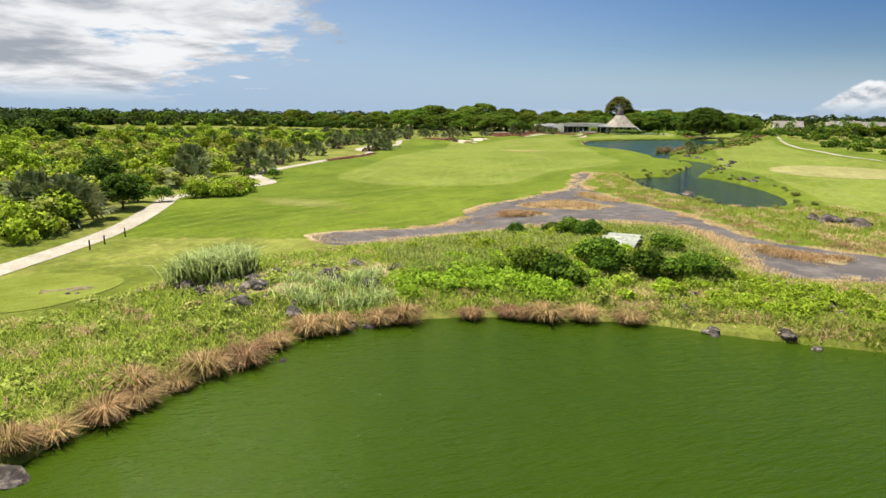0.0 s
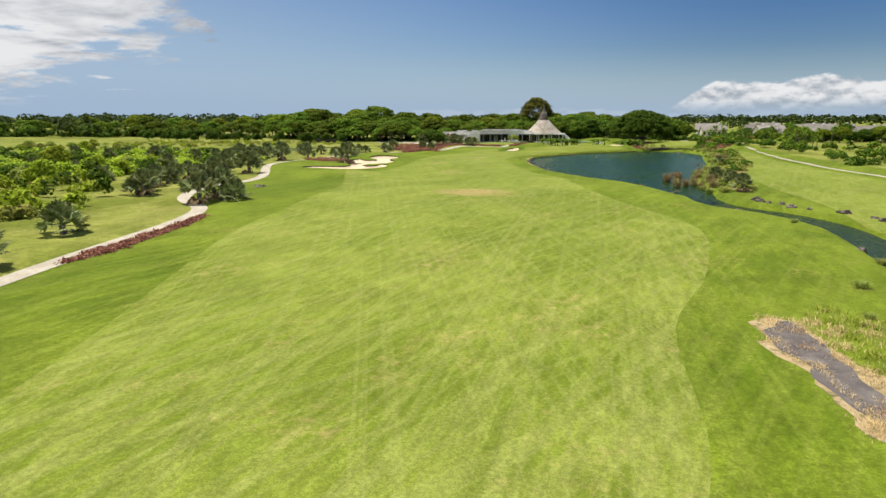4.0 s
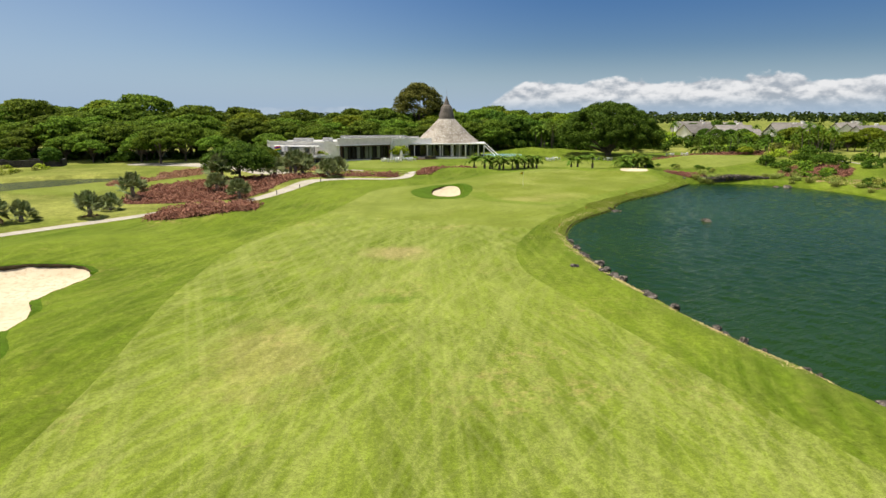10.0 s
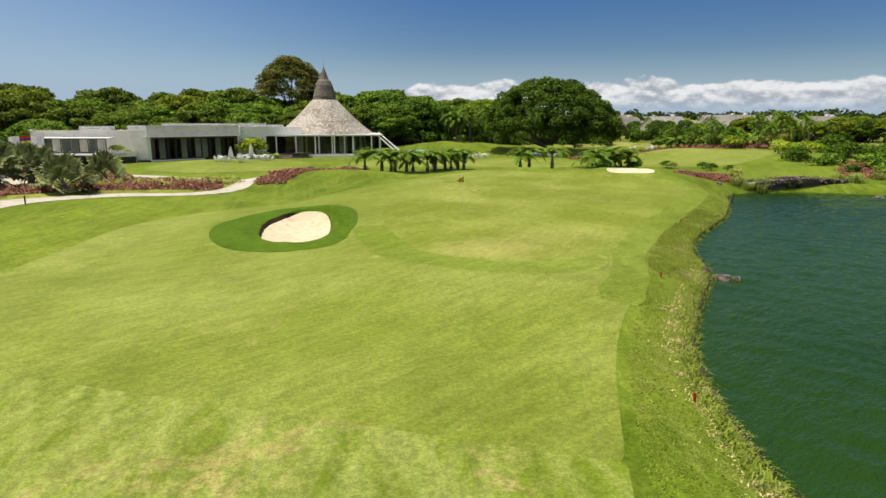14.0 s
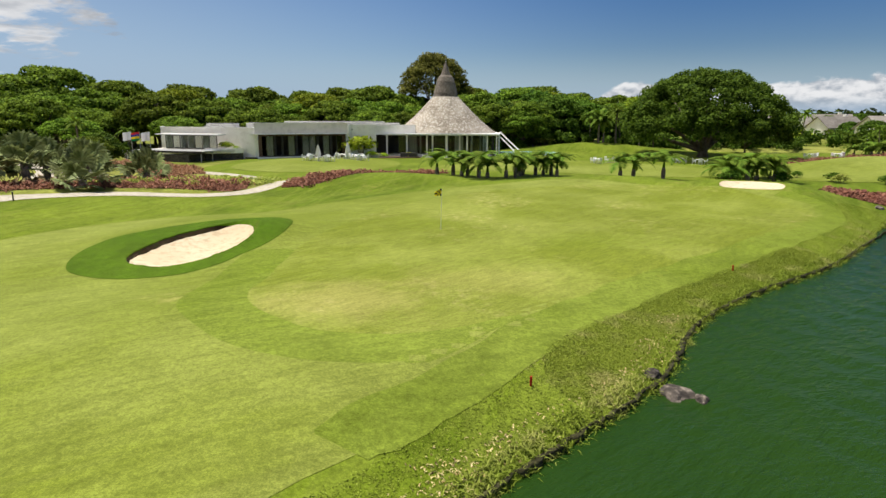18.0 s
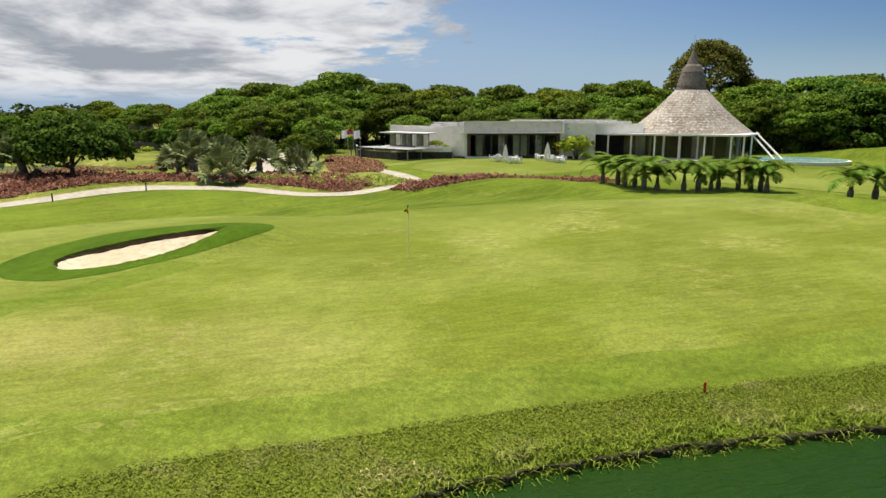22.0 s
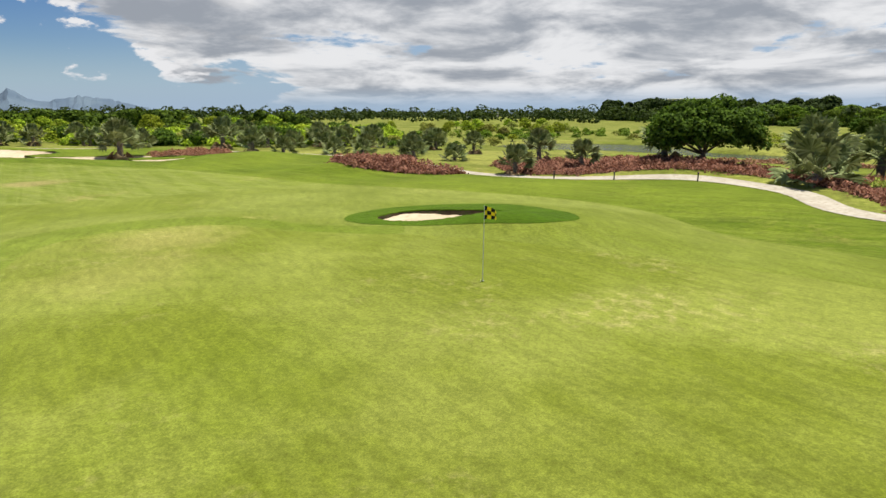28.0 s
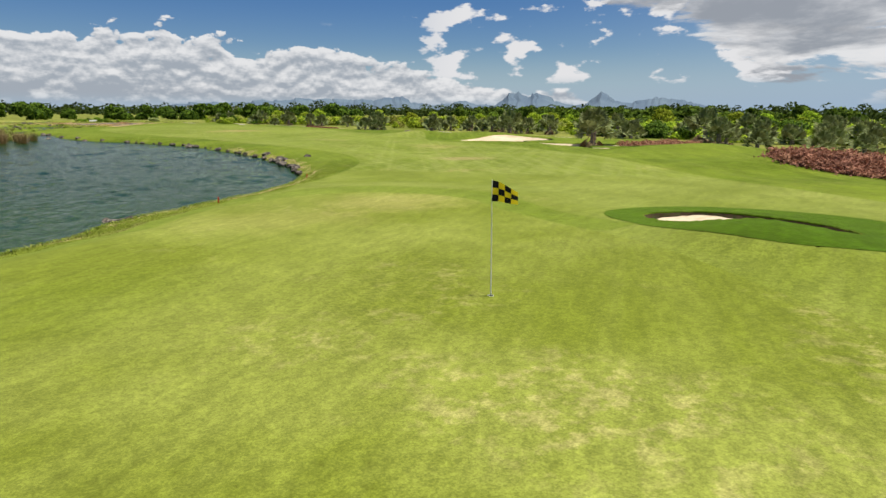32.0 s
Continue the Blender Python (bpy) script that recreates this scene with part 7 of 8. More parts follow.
for x, y, s, k in ((-2, 87.8, 0.9, 3), (0.4, 90.8, 0.8, 3), (5.2, 62, 0.9, 3), (6.4, 65.6, 1.0, 3), (4.6, 68.8, 1.05, 1), (6.8, 71, 1.0, 3), (5.0, 74, 1.0, 3), (8.0, 69.6, 0.8, 1), (8.3, 374.3, 0.6, 0), (29, 379.2, 0.7, 0), (31, 379.6, 0.5, 0), (35, 380.4, 0.45, 1), (70, 339.5, 0.8, 3), (76.6, 341.5, 0.7, 3), (82.6, 341, 0.5, 1), (85, 336, 0.6, 3), (84.5, 331, 0.45, 1), (104, 331, 1.2, 3), (107, 328, 1.1, 3), (99, 335, 1.2, 3), (78.5, 324.8, 0.6, 1), (62, 405, 1.2, 1)):
    place(shrubs[k], x, y, s)

for x, y, s in ((5.0, 57.1, 0.36), (2.5, 61.3, 0.3), (-5.6, 65.2, 0.5)):
    place(round_[0], x, y, s)

# ---------- the brush by the first pond ----------
tuss = [make_tussock("dry_tussock", "brown fountain grass tussock at the water", s, 0.75, h, 640, M["tuft_brown"], 1.25, "water's edge tussocks") for s, h in ((81, 0.95), (82, 0.8), (83, 1.05))]
TUSS = [(33.9, 22), (34.3, 23.1), (34.7, 24.6), (35.0, 25.8), (35.3, 27.4), (35.4, 28.8), (36.3, 30.2), (36.4, 32.2), (37, 34.1), (37.9, 35), (39.5, 36.5), (40.5, 37.1), (43.5, 38.5), (45.2, 39.4), (47, 39.5), (48.8, 40.1), (51, 40.4), (33.4, 20.6), (34.2, 26.5), (45.9, 39.3)]
for i, (x, y) in enumerate(TUSS):
    place(tuss[i % 3], x, y, float(r_.uniform(0.55, 1.05)), z=max(0.1, ground_z(x, y)))
retire(tuss)
dark_bush = [make_bush("dark_bush", "dense rounded green bush in the brush", s, rr, hh, m, 0.13, 420, 12) for s, rr, hh, m in ((91, 1.3, 1.3, M["leaf_dark"]), (92, 1.0, 1.05, M["leaf"]), (93, 1.6, 1.4, M["leaf"]))]
DARK_BUSHES = [(42.3, 57.2, 0.62), (44.9, 58.9, 0.85), (46.3, 58.4, 0.8), (47.8, 58.0, 0.85), (49.0, 57.6, 0.7), (49.2, 47.8, 0.95), (49.4, 46.3, 0.62), (43.6, 44.4, 0.62), (45.2, 45.2, 0.8), (46.9, 44.3, 0.85), (48.0, 43.6, 0.85), (53.2, 53.6, 0.75), (51.8, 46.6, 0.95), (53.2, 46.6, 1.05), (54.6, 47.4, 0.8), (55.8, 47.0, 0.6)]
for i, (x, y, s) in enumerate(DARK_BUSHES):
    place(dark_bush[i % 3], x, y, s * 1.1)
retire(dark_bush)
place(shrubs[0], 27.2, 380.4, 2.1, label="tall leafy green bush against the clubhouse")
place(shrubs[0], 7.2, 372.9, 0.75, z=2.2, label="rounded green bush in the clubhouse planter")
place(shrubs[2], 8.6, 373.2, 0.5, z=2.2, label="small green bush in the clubhouse planter")
brush_bush = [make_bush("brush_bush", "rounded leafy bush in the pond brush", s, rr, hh, m, 0.12, 380, 11) for s, rr, hh, m in ((94, 1.1, 1.2, M["leaf_bright"]), (95, 1.0, 1.0, M["leaf_olive"]), (96, 1.2, 1.1, M["leaf_bright"]))]
for i, (x, y) in enumerate(scatter(20, np.array([(40, 44), (46, 43), (55, 44), (57, 52), (54, 61), (48, 61), (43, 57), (37, 48)], float), seed=97)):
    place(brush_bush[i % 3], x, y, float(r_.uniform(0.35, 0.7)))
retire(brush_bush)

BRUSH = curve_points([(15, 24), (24, 16), (33.5, 18), (34.6, 25), (36, 33), (39, 35), (44, 37.4), (52, 38.6), (57, 38.4), (70, 39), (80, 41), (76, 49), (66, 49.5), (60, 48.6), (57, 54), (56.5, 60), (53, 65), (48.5, 65), (44, 60.5), (38.5, 55.5), (35, 51.5), (31, 47.6), (28, 43), (26.4, 36), (25.4, 30), (20, 26)])


def dry_land(x, y):
    return field_value(POND_DEPTH, np.column_stack([x, y])) > -0.15


def open_brush(x, y):
    """Water, and most of the bare soil, stay free of grass."""
    p = np.column_stack([x, y])
    return (field_value(POND_DEPTH, p) > -0.15) | ((field_value(SOIL, p) > -0.1) & (np.abs(np.sin(x * 83.1 + y * 47.7)) < 0.86))


def carpet(name, n, poly, h, w, lean, mat, label, seed, category="grass", clump=0.0, keep=None):
    """Many blades of grass over a piece of ground; clump: how strongly they gather."""
    r = np.random.default_rng(seed)

    def spot(k):
        p = scatter(k, poly, seed=seed, avoid=keep or dry_land)
        if clump:
            c = scatter(max(8, k // 90), poly, seed=seed + 1, avoid=keep or dry_land)
            pick = r.integers(len(c), size=k)
            near = r.uniform(size=k) < clump
            p = np.where(near[:, None], c[pick] + r.normal(size=(k, 2)) * 0.32, p)
        return np.column_stack([p, ground_many(p) - 0.02])

    stuff(name, blades(n, r, spot, h, w, lean), mat, label, category)


M["bank_blade"] = leafy("bank_grass_blade", (0.165, 0.210, 0.019), (0.290, 0.335, 0.048), (0.36, 0.34, 0.11), 0.2, 0.3)
carpet("brush_grass", 95000, BRUSH, 0.36, 0.036, 1.5, M["blade"], "unmown tangled green grass by the pond", 101, clump=0.4, keep=open_brush)
carpet("straw_grass", 15000, BRUSH, 0.34, 0.036, 1.4, M["straw_blade"], "dry straw stalks through the pond brush", 149, "dry grass", 0.75, keep=open_brush)
carpet("tall_grass", 22000, curve_points([(40, 42), (48, 50), (56, 45), (57, 54), (53, 64), (47, 63), (40, 55), (36, 50), (37, 44)]), 0.75, 0.035, 1.0, M["blade_blue"], "taller pale seeding grass in the brush", 102, clump=0.85, keep=open_brush)
carpet("cane_clump", 3000, curve_points([(27.6, 37), (29.5, 36.6), (30.6, 37.6), (30.2, 39.4), (28.2, 40.2)]), 1.7, 0.085, 0.8, M["cane"], "tall pale green cane clump", 103, clump=0.85)
carpet("cane_clump", 1300, curve_points([(34, 35.6), (37, 35.4), (39.4, 38), (38, 41), (35, 40)]), 0.75, 0.05, 1.0, M["cane"], "pale green cane among rocks", 104, clump=0.9)


def herbs(n, poly, h, size, mat, label, seed, clump=0.8, category="groundcover", name="herb_patch"):
    """Low leafy plants: leaves heaped into clumps."""
    r = np.random.default_rng(seed)
    p = scatter(n, poly, seed=seed, avoid=dry_land)
    c = scatter(max(6, n // 160), poly, seed=seed + 1, avoid=dry_land)
    near = r.uniform(size=n) < clump
    pick = r.integers(len(c), size=n)
    off = r.normal(size=(n, 2)) * 0.38
    p = np.where(near[:, None], c[pick] + off, p)
    gap = np.where(near, np.clip(1 - (off**2).sum(1) / 0.7, 0.05, 1), 0.25)
    z = ground_many(p) + h * gap * r.uniform(0.35, 1.05, n)
    geo = leaves(np.column_stack([p, z]), np.column_stack([off, np.full(n, 0.3)]), size, r, 0.6, 0.8)
    stuff(name, geo, mat, label, category)


herbs(15000, curve_points([(38.5, 39), (44, 40.5), (49, 42), (48.5, 47), (43, 48), (39, 45)]), 0.55, 0.17, M["herb"], "bright yellow-green leafy herbs", 111)
herbs(9000, curve_points([(53.5, 43), (58, 41.6), (64, 42.4), (63, 46), (57, 49), (54, 48)]), 0.5, 0.16, M["herb"], "bright yellow-green leafy herbs", 113)
herbs(8000, curve_points([(41, 46), (48, 48), (56, 46), (57, 52), (53, 62), (47, 63), (40, 55)]), 0.7, 0.15, M["leaf_bright"], "green creeping brush", 115)
carpet("straw_grass", 40000, curve_points([(24, 46), (32, 46), (46, 60), (56, 60), (57, 48), (78, 48), (78, 56), (62, 66), (52, 88), (46, 118), (40, 117), (38, 90), (33, 62)]), 0.24, 0.022, 1.3, M["straw_blade"], "dry straw grass fringing the tarmac", 121, "dry grass", 0.5, keep=lambda x, y: (field_value(fringe, np.column_stack([x, y])) < 0.1) | ((field_value(depth_tarmac, np.column_stack([x, y])) > 0.35) & (field_value(isles, np.column_stack([x, y])) < 0.1)))
carpet("straw_grass", 9000, curve_points([(44, 60), (47, 64), (52, 67), (56, 66), (58, 60), (58.5, 52), (61, 49.6), (66, 50), (70, 50), (68, 47), (60, 46), (56, 52), (54, 62), (48, 62)]), 0.34, 0.035, 1.2, M["straw_blade"], "dry straw grass along the brush", 123, "dry grass", 0.5)
carpet("bank_grass", 60000, curve_points([(33.2, 275.6), (36.6, 281.4), (40.6, 286.4), (45.8, 291.6), (48.8, 296.2), (52.8, 300.4), (59.8, 306), (65.4, 311.4), (72, 318.4), (69.5, 321), (66.8, 315.8), (60.4, 309.2), (54.3, 303.7), (50.1, 300.2), (46.3, 296.4), (42.7, 292.2), (40.6, 289.2), (34.8, 282.2), (30.2, 274.8), (27, 268), (31.6, 266)]), 0.06, 0.03, 1.4, M["bank_blade"], "longer grass on the bank of the green", 131, keep=lambda x, y: (y < 266 + 12 * np.abs(np.sin(x * 91.7 + y * 57.3))) | (field_value(POND_DEPTH, np.column_stack([x, y])) > -0.1) | (field_value(FAIR_DEPTH, np.column_stack([x, y])) > -0.1))

carpet("straw_grass", 14000, curve_points([(50, 39.2), (54, 39.8), (58, 39.2), (64, 39.4), (72, 40), (72, 44.6), (64, 44), (58, 44.6), (53, 44.8), (50, 43.4)]), 0.16, 0.04, 1.6, M["straw_blade"], "trampled dry grass along the shore", 125, "dry grass", 0.3)
carpet("brush_grass", 12000, curve_points([(50, 40), (54, 40.6), (58, 40.2), (64, 40.2), (74, 41.2), (84, 40), (84, 45), (74, 46), (64, 43), (56, 43.4), (51, 42.4)]), 0.28, 0.036, 1.5, M["blade"], "green grass along the first pond's shore", 151, clump=0.7)
thicket("hedge", 64, [(3.4, 62), (6.6, 62.4), (8.8, 68), (8.4, 73), (6, 76), (4, 75.2), (4, 70)], 0.75, 1.6, 0.13, 210, M["leaf_bright"], "dense rounded green hedge beside the path", 127, "hedge")

carpet("straw_grass", 5000, curve_points([(33.6, 240), (32.3, 250), (32.1, 262), (33.5, 273.5), (36.6, 281), (40.6, 286), (45.8, 291.3), (48.6, 295.8), (48.2, 296.4), (45.2, 292), (40, 286.8), (35.8, 281.6), (32.6, 274), (31.3, 262), (31.5, 250), (32.8, 240)]), 0.09, 0.04, 1.6, M["straw_blade"], "dry tan grass along the water's edge", 133, "dry grass", 0.6)

VILLA_LAND = [(118, 378), (170, 388), (240, 410), (290, 470), (280, 570), (190, 570), (140, 520), (128, 440)]
thicket("thicket", 110, VILLA_LAND, 2.0, 3.2, 0.5, 26, M["leaf_dark"], "trees and bushes among the villas", 418)
thicket("thicket", 80, VILLA_LAND, 1.8, 2.6, 0.5, 26, M["leaf_bright"], "bright garden bushes among the villas", 419)
thicket("thicket", 70, [(130, 396), (160, 404), (198, 392), (214, 402), (186, 424), (160, 440), (134, 432)], 1.9, 3.6, 0.42, 30, M["leaf_dark"], "dark garden trees before the villas", 428)
carpet("bank_grass", 42000, curve_points([(42.7, 292.3), (46.3, 296.5), (50.1, 300.3), (54.3, 303.8), (58.4, 307.2), (59.2, 305.8), (52.6, 300.6), (48.4, 296.2), (45.4, 291.9), (43, 289.6)]), 0.07, 0.035, 1.5, M["bank_blade"], "coarse tangled grass along the pond bank", 147, keep=lambda x, y: (field_value(POND_DEPTH, np.column_stack([x, y])) > -0.1) | (field_value(FAIR_DEPTH, np.column_stack([x, y])) > -0.05))
SHORE = curve_points([(33.4, 275), (36.5, 281), (40.5, 286), (45.7, 291.3), (48.5, 295.8), (52.5, 300), (59.5, 305.5), (65, 311), (71.4, 317.6)], False, 6)
SHORE_STRIP = np.concatenate([SHORE + [-0.35, 0.35], (SHORE + [0.4, -0.4])[::-1]])
carpet("bank_grass", 15000, SHORE_STRIP, 0.2, 0.03, 1.6, M["bank_blade"], "grass hanging over the pond's edge", 143, keep=lambda x, y: field_value(POND_DEPTH, np.column_stack([x, y])) > 0.35)
EAST_SHORE = curve_points([(63, 190), (65.5, 205), (71, 224), (79, 241), (83, 256), (88, 277), (92, 295), (91.5, 312), (97, 314), (99, 293), (94, 275), (89, 254), (84, 238), (77, 222), (70, 203), (67, 188)])
thicket("shore_brush", 150, EAST_SHORE, 0.75, 0.8, 0.2, 80, M["leaf_olive"], "low olive brush along the pond's far bank", 423)
thicket("shore_brush", 60, EAST_SHORE, 0.8, 1.1, 0.2, 80, M["leaf_dark"], "olive bushes along the pond's far bank", 424)
carpet("straw_grass", 16000, EAST_SHORE, 0.3, 0.04, 1.3, M["straw_blade"], "dry grass on the pond's far bank", 145, "dry grass", 0.7)
thicket("shore_brush", 46, [(94, 322), (99, 318), (112, 318), (120, 334), (112, 344), (98, 338)], 0.9, 1.3, 0.22, 60, M["leaf_dark"], "dark shrubs beyond the stone bridge", 429)
thicket("shore_brush", 9, [(92, 318), (98, 312), (112, 316), (118, 334), (108, 342), (96, 336)], 1.2, 1.5, 0.28, 50, M["leaf"], "garden shrubs beyond the stone bridge", 425)
CREEK_WEEDS = curve_points([(45, 117), (50, 118), (52, 104), (57, 92), (60, 84), (66, 82), (72, 84), (78, 70), (82, 58), (76, 55), (66, 61), (61, 68), (55, 80), (48, 92)])
carpet("weeds", 22000, CREEK_WEEDS, 0.36, 0.036, 1.3, M["blade"], "green weeds between the tarmac and the creek", 135, clump=0.6)
carpet("straw_grass", 13000, CREEK_WEEDS, 0.34, 0.036, 1.3, M["straw_blade"], "dry straw grass between the tarmac and the creek", 137, "dry grass", 0.8)
for k, isle in enumerate(STRAW_ISLES):
    carpet("dead_grass", 2600, isle, 0.42, 0.035, 1.3, M["tuft_brown"], "rust-brown dead grass tufts on the tarmac", 161 + 3 * k, "dry grass", 0.9)
carpet("dead_grass", 4200, curve_points([(50, 86), (54, 79), (58, 71), (61, 63), (68, 59), (76, 55), (79, 58), (70, 63), (63, 70), (58, 80), (52, 90)]), 0.35, 0.035, 1.3, M["tuft_brown"], "rust-brown dead grass along the tarmac", 175, "dry grass", 0.9)
carpet("straw_grass", 2400, TARMAC, 0.2, 0.03, 1.4, M["straw_blade"], "tufts of dry grass growing through the tarmac", 139, "dry grass", 1.0)
LAKE_MEADOW = [(-140, 326), (-92, 334), (-60, 340), (-46, 352), (-52, 368), (-90, 384), (-150, 372)]
thicket("meadow_scrub", 120, LAKE_MEADOW, 1.0, 0.8, 0.24, 44, M["leaf_olive"], "low olive scrub and rushes in the lake meadow", 433)
thicket("meadow_scrub", 70, LAKE_MEADOW, 1.1, 1.0, 0.24, 44, M["leaf_bright"], "low green bushes in the lake meadow", 434)
thicket("meadow_scrub", 70, [(-95, 262), (-88, 290), (-96, 322), (-160, 326), (-190, 280)], 1.3, 1.4, 0.28, 40, M["leaf"], "green bushes across the lake", 435)
EDGE = [(-150, 424), (-112, 422), (-84, 405), (-60, 391), (-40, 381), (-24, 389), (-8, 396), (-6, 404), (-24, 400), (-40, 394), (-60, 404), (-84, 418), (-112, 434), (-150, 436)]
thicket("understory", 110, EDGE, 1.5, 2.2, 0.34, 34, M["leaf_dark"], "bushes under the edge of the wood", 416)
thicket("understory", 170, [(-335, 386), (-262, 422), (-200, 430), (-150, 422), (-150, 442), (-200, 456), (-262, 450), (-335, 412)], 2.4, 4.2, 0.62, 18, M["leaf_dark"], "bushes under the far edge of the wood", 420)
thicket("understory", 190, [(-660, 330), (-480, 416), (-330, 392), (-330, 424), (-480, 460), (-660, 376)], 4.5, 10.0, 1.3, 9, M["leaf_dark"], "dark wood along the meadow's far side", 421)
thicket("far_grove", 110, [(-760, 300), (-640, 320), (-620, 520), (-740, 540)], 8.0, 20.0, 2.2, 5, M["leaf_far"], "tall dark grove on the horizon", 422)
thicket("understory", 90, [(46, 402), (60, 403), (84, 404), (120, 412), (120, 424), (84, 418), (58, 412), (46, 410)], 1.6, 2.6, 0.34, 34, M["leaf_dark"], "bushes under the trees behind the hall", 417)

# ---------- reddish groundcover beds ----------
BEDS = [
    (15000, [(-16, 302), (-3.5, 304.5), (0.2, 310), (3.4, 318), (8.2, 325.8), (15, 328.6), (22, 329.6), (21, 336), (14, 341), (6, 339.5), (-3, 332), (-14, 325), (-17, 314)], 0.75),
    (3600, [(8, 346), (-1, 356), (-8, 366), (0, 366), (11, 352), (11.5, 348)], 0.6),
    (3600, [(25.6, 331), (28, 338), (31, 346), (36, 351), (41, 350), (36, 347), (32, 340), (28.4, 332)], 0.55),
    (4200, [(-8.5, 287), (-3, 286.5), (1, 290), (1.6, 298), (-1, 301), (-4.4, 296), (-9, 291)], 0.9),
    (2600, [(-31, 254), (-24, 261), (-18.6, 256), (-19.2, 251), (-26, 249)], 0.7),
    (1800, [(-9.6, 127), (-9.9, 139), (-10, 151.6), (-8.4, 148), (-7.6, 131)], 0.45),
    (2600, [(73.5, 321), (78, 323.6), (80, 328), (76, 330), (72, 326)], 0.6),
    (4200, [(82, 364), (100, 366), (122, 358), (128, 364), (106, 374), (84, 370)], 0.6),
    (3000, [(92, 322), (100, 328), (106, 322), (100, 314), (94, 316)], 0.5),
    (3000, [(-24, 326), (-14, 348), (-18, 358), (-24, 344), (-27, 332)], 0.5),
]
M["bed"] = surface("bed_litter", (0.15, 0.075, 0.052), (0.24, 0.13, 0.095), (0.10, 0.075, 0.045), 0.5, 2.0, 0.95, 0.8, 6.0, 0.06, 0.1)
BED_FIELD = np.maximum.reduce([depth_in(X2, Y2, curve_points(poly)) for _, poly, _ in BEDS])
sheet("bed_ground", np.minimum(BED_FIELD - 0.3 + 0.35 * ripple(X2, Y2, 0.8, 0.4), -WEST_DEPTH - 0.15), M["bed"], 0.03, "reddish brown leaf litter under the groundcover", "soil")
for i, (n, poly, h) in enumerate(BEDS):
    herbs(int(n * 4.2), curve_points(poly), h * 0.85, 0.27, M["heath"], "reddish brown low groundcover bed", 140 + 2 * i, 0.3, name="groundcover_bed")
herbs(13000, curve_points([(5, 331.4), (13, 330.6), (22, 332), (24.6, 337), (18, 342), (8, 339)]), 0.5, 0.2, M["leaf_olive"], "yellow-green low planting by the path", 170)

# ---------- reeds and rocks ----------
reed = make_tussock("reed_clump", "tall dry brown reed clump in the water", 201, 1.1, 2.0, 380, M["reed"], 0.35, "reeds")
reed_green = make_tussock("reed_clump", "green rushes at the pond's edge", 202, 0.9, 1.1, 300, M["blade_blue"], 0.8, "reeds")
for i, (x, y) in enumerate([(57.5, 207), (58.2, 203), (62.3, 206), (60.9, 200.5), (59, 199), (61, 196), (63.6, 209), (57, 197), (65, 212), (84.6, 266), (83.3, 257), (85.5, 262), (62, 193), (63.5, 200), (60, 209)]):
    place(reed, x, y, float(r_.uniform(0.7, 1.1)), z=max(-0.1, ground_z(x, y)))
shore_east = curve_points([(60, 186), (63.5, 205), (69, 224), (77, 241), (81, 256), (86, 277), (90.5, 295), (90, 309), (84, 318.5), (74, 320)], False, 7)
for i, p in enumerate(shore_east):
    x, y = p[0] + r_.uniform(-1.5, 2.5), p[1] + r_.uniform(-1.5, 1.5)
    place(reed_green, x, y, float(r_.uniform(0.6, 1.2)), z=max(0.05, ground_z(x, y)))
for x, y in scatter(40, curve_points([(49, 112), (54, 96), (58, 84), (66, 82), (72, 88), (71, 104), (66, 126), (68, 150), (60, 160), (58, 138), (50, 124)]), seed=33, avoid=dry_land):
    place(reed_green, x, y, float(r_.uniform(0.35, 0.7)))
for x, y in ((76, 318.4), (77.6, 319), (79.4, 318.6), (87, 318.6), (89, 318), (90.6, 319.4), (74.6, 320.4), (92, 317.4)):
    place(reed_green, x, y, float(r_.uniform(0.8, 1.2)))
retire([reed, reed_green])

rocks = [make_rock(s) for s in (301, 302, 303, 304)]
ROCKS = [(29.0, 36.1, 1.1), (30.1, 36.7, 1.0), (31.0, 36.0, 0.9), (30.3, 38.4, 1.0), (32.7, 36.4, 1.4), (32.1, 35.5, 0.9), (33.2, 34.4, 1.1), (35.7, 34.9, 1.0), (32.1, 39.2, 0.9), (33.6, 38.8, 1.0), (35.0, 40.0, 1.1), (35.9, 39.1, 1.1), (37.7, 39.5, 1.2), (35.4, 42.8, 1.2), (38.1, 35.5, 1.0), (33.9, 42.0, 0.7), (33.6, 41.1, 0.8), (31.6, 35.8, 0.8), (30.7, 37.8, 0.8), (34.9, 21.1, 1.1), (39.2, 35.8, 0.7), (37.6, 30.8, 0.5), (54.7, 40.0, 0.8), (57.8, 40.0, 0.8), (58.9, 39.2, 0.6), (60.6, 44.3, 1.1), (60.1, 45.1, 0.8), (27.8, 37.9, 0.6), (29.5, 37.9, 0.9), (31.7, 37.7, 1.1), (32.4, 35.7, 0.8), (35.3, 35.7, 0.6), (34.9, 40.9, 0.8), (34.7, 44, 0.7), (37.1, 40.7, 0.9), (30.2, 35.4, 0.9), (33.1, 36.3, 0.9), (31, 36.9, 0.8), (35.4, 42.9, 0.9), (37.8, 42.4, 0.7), (33.6, 39, 0.7)]
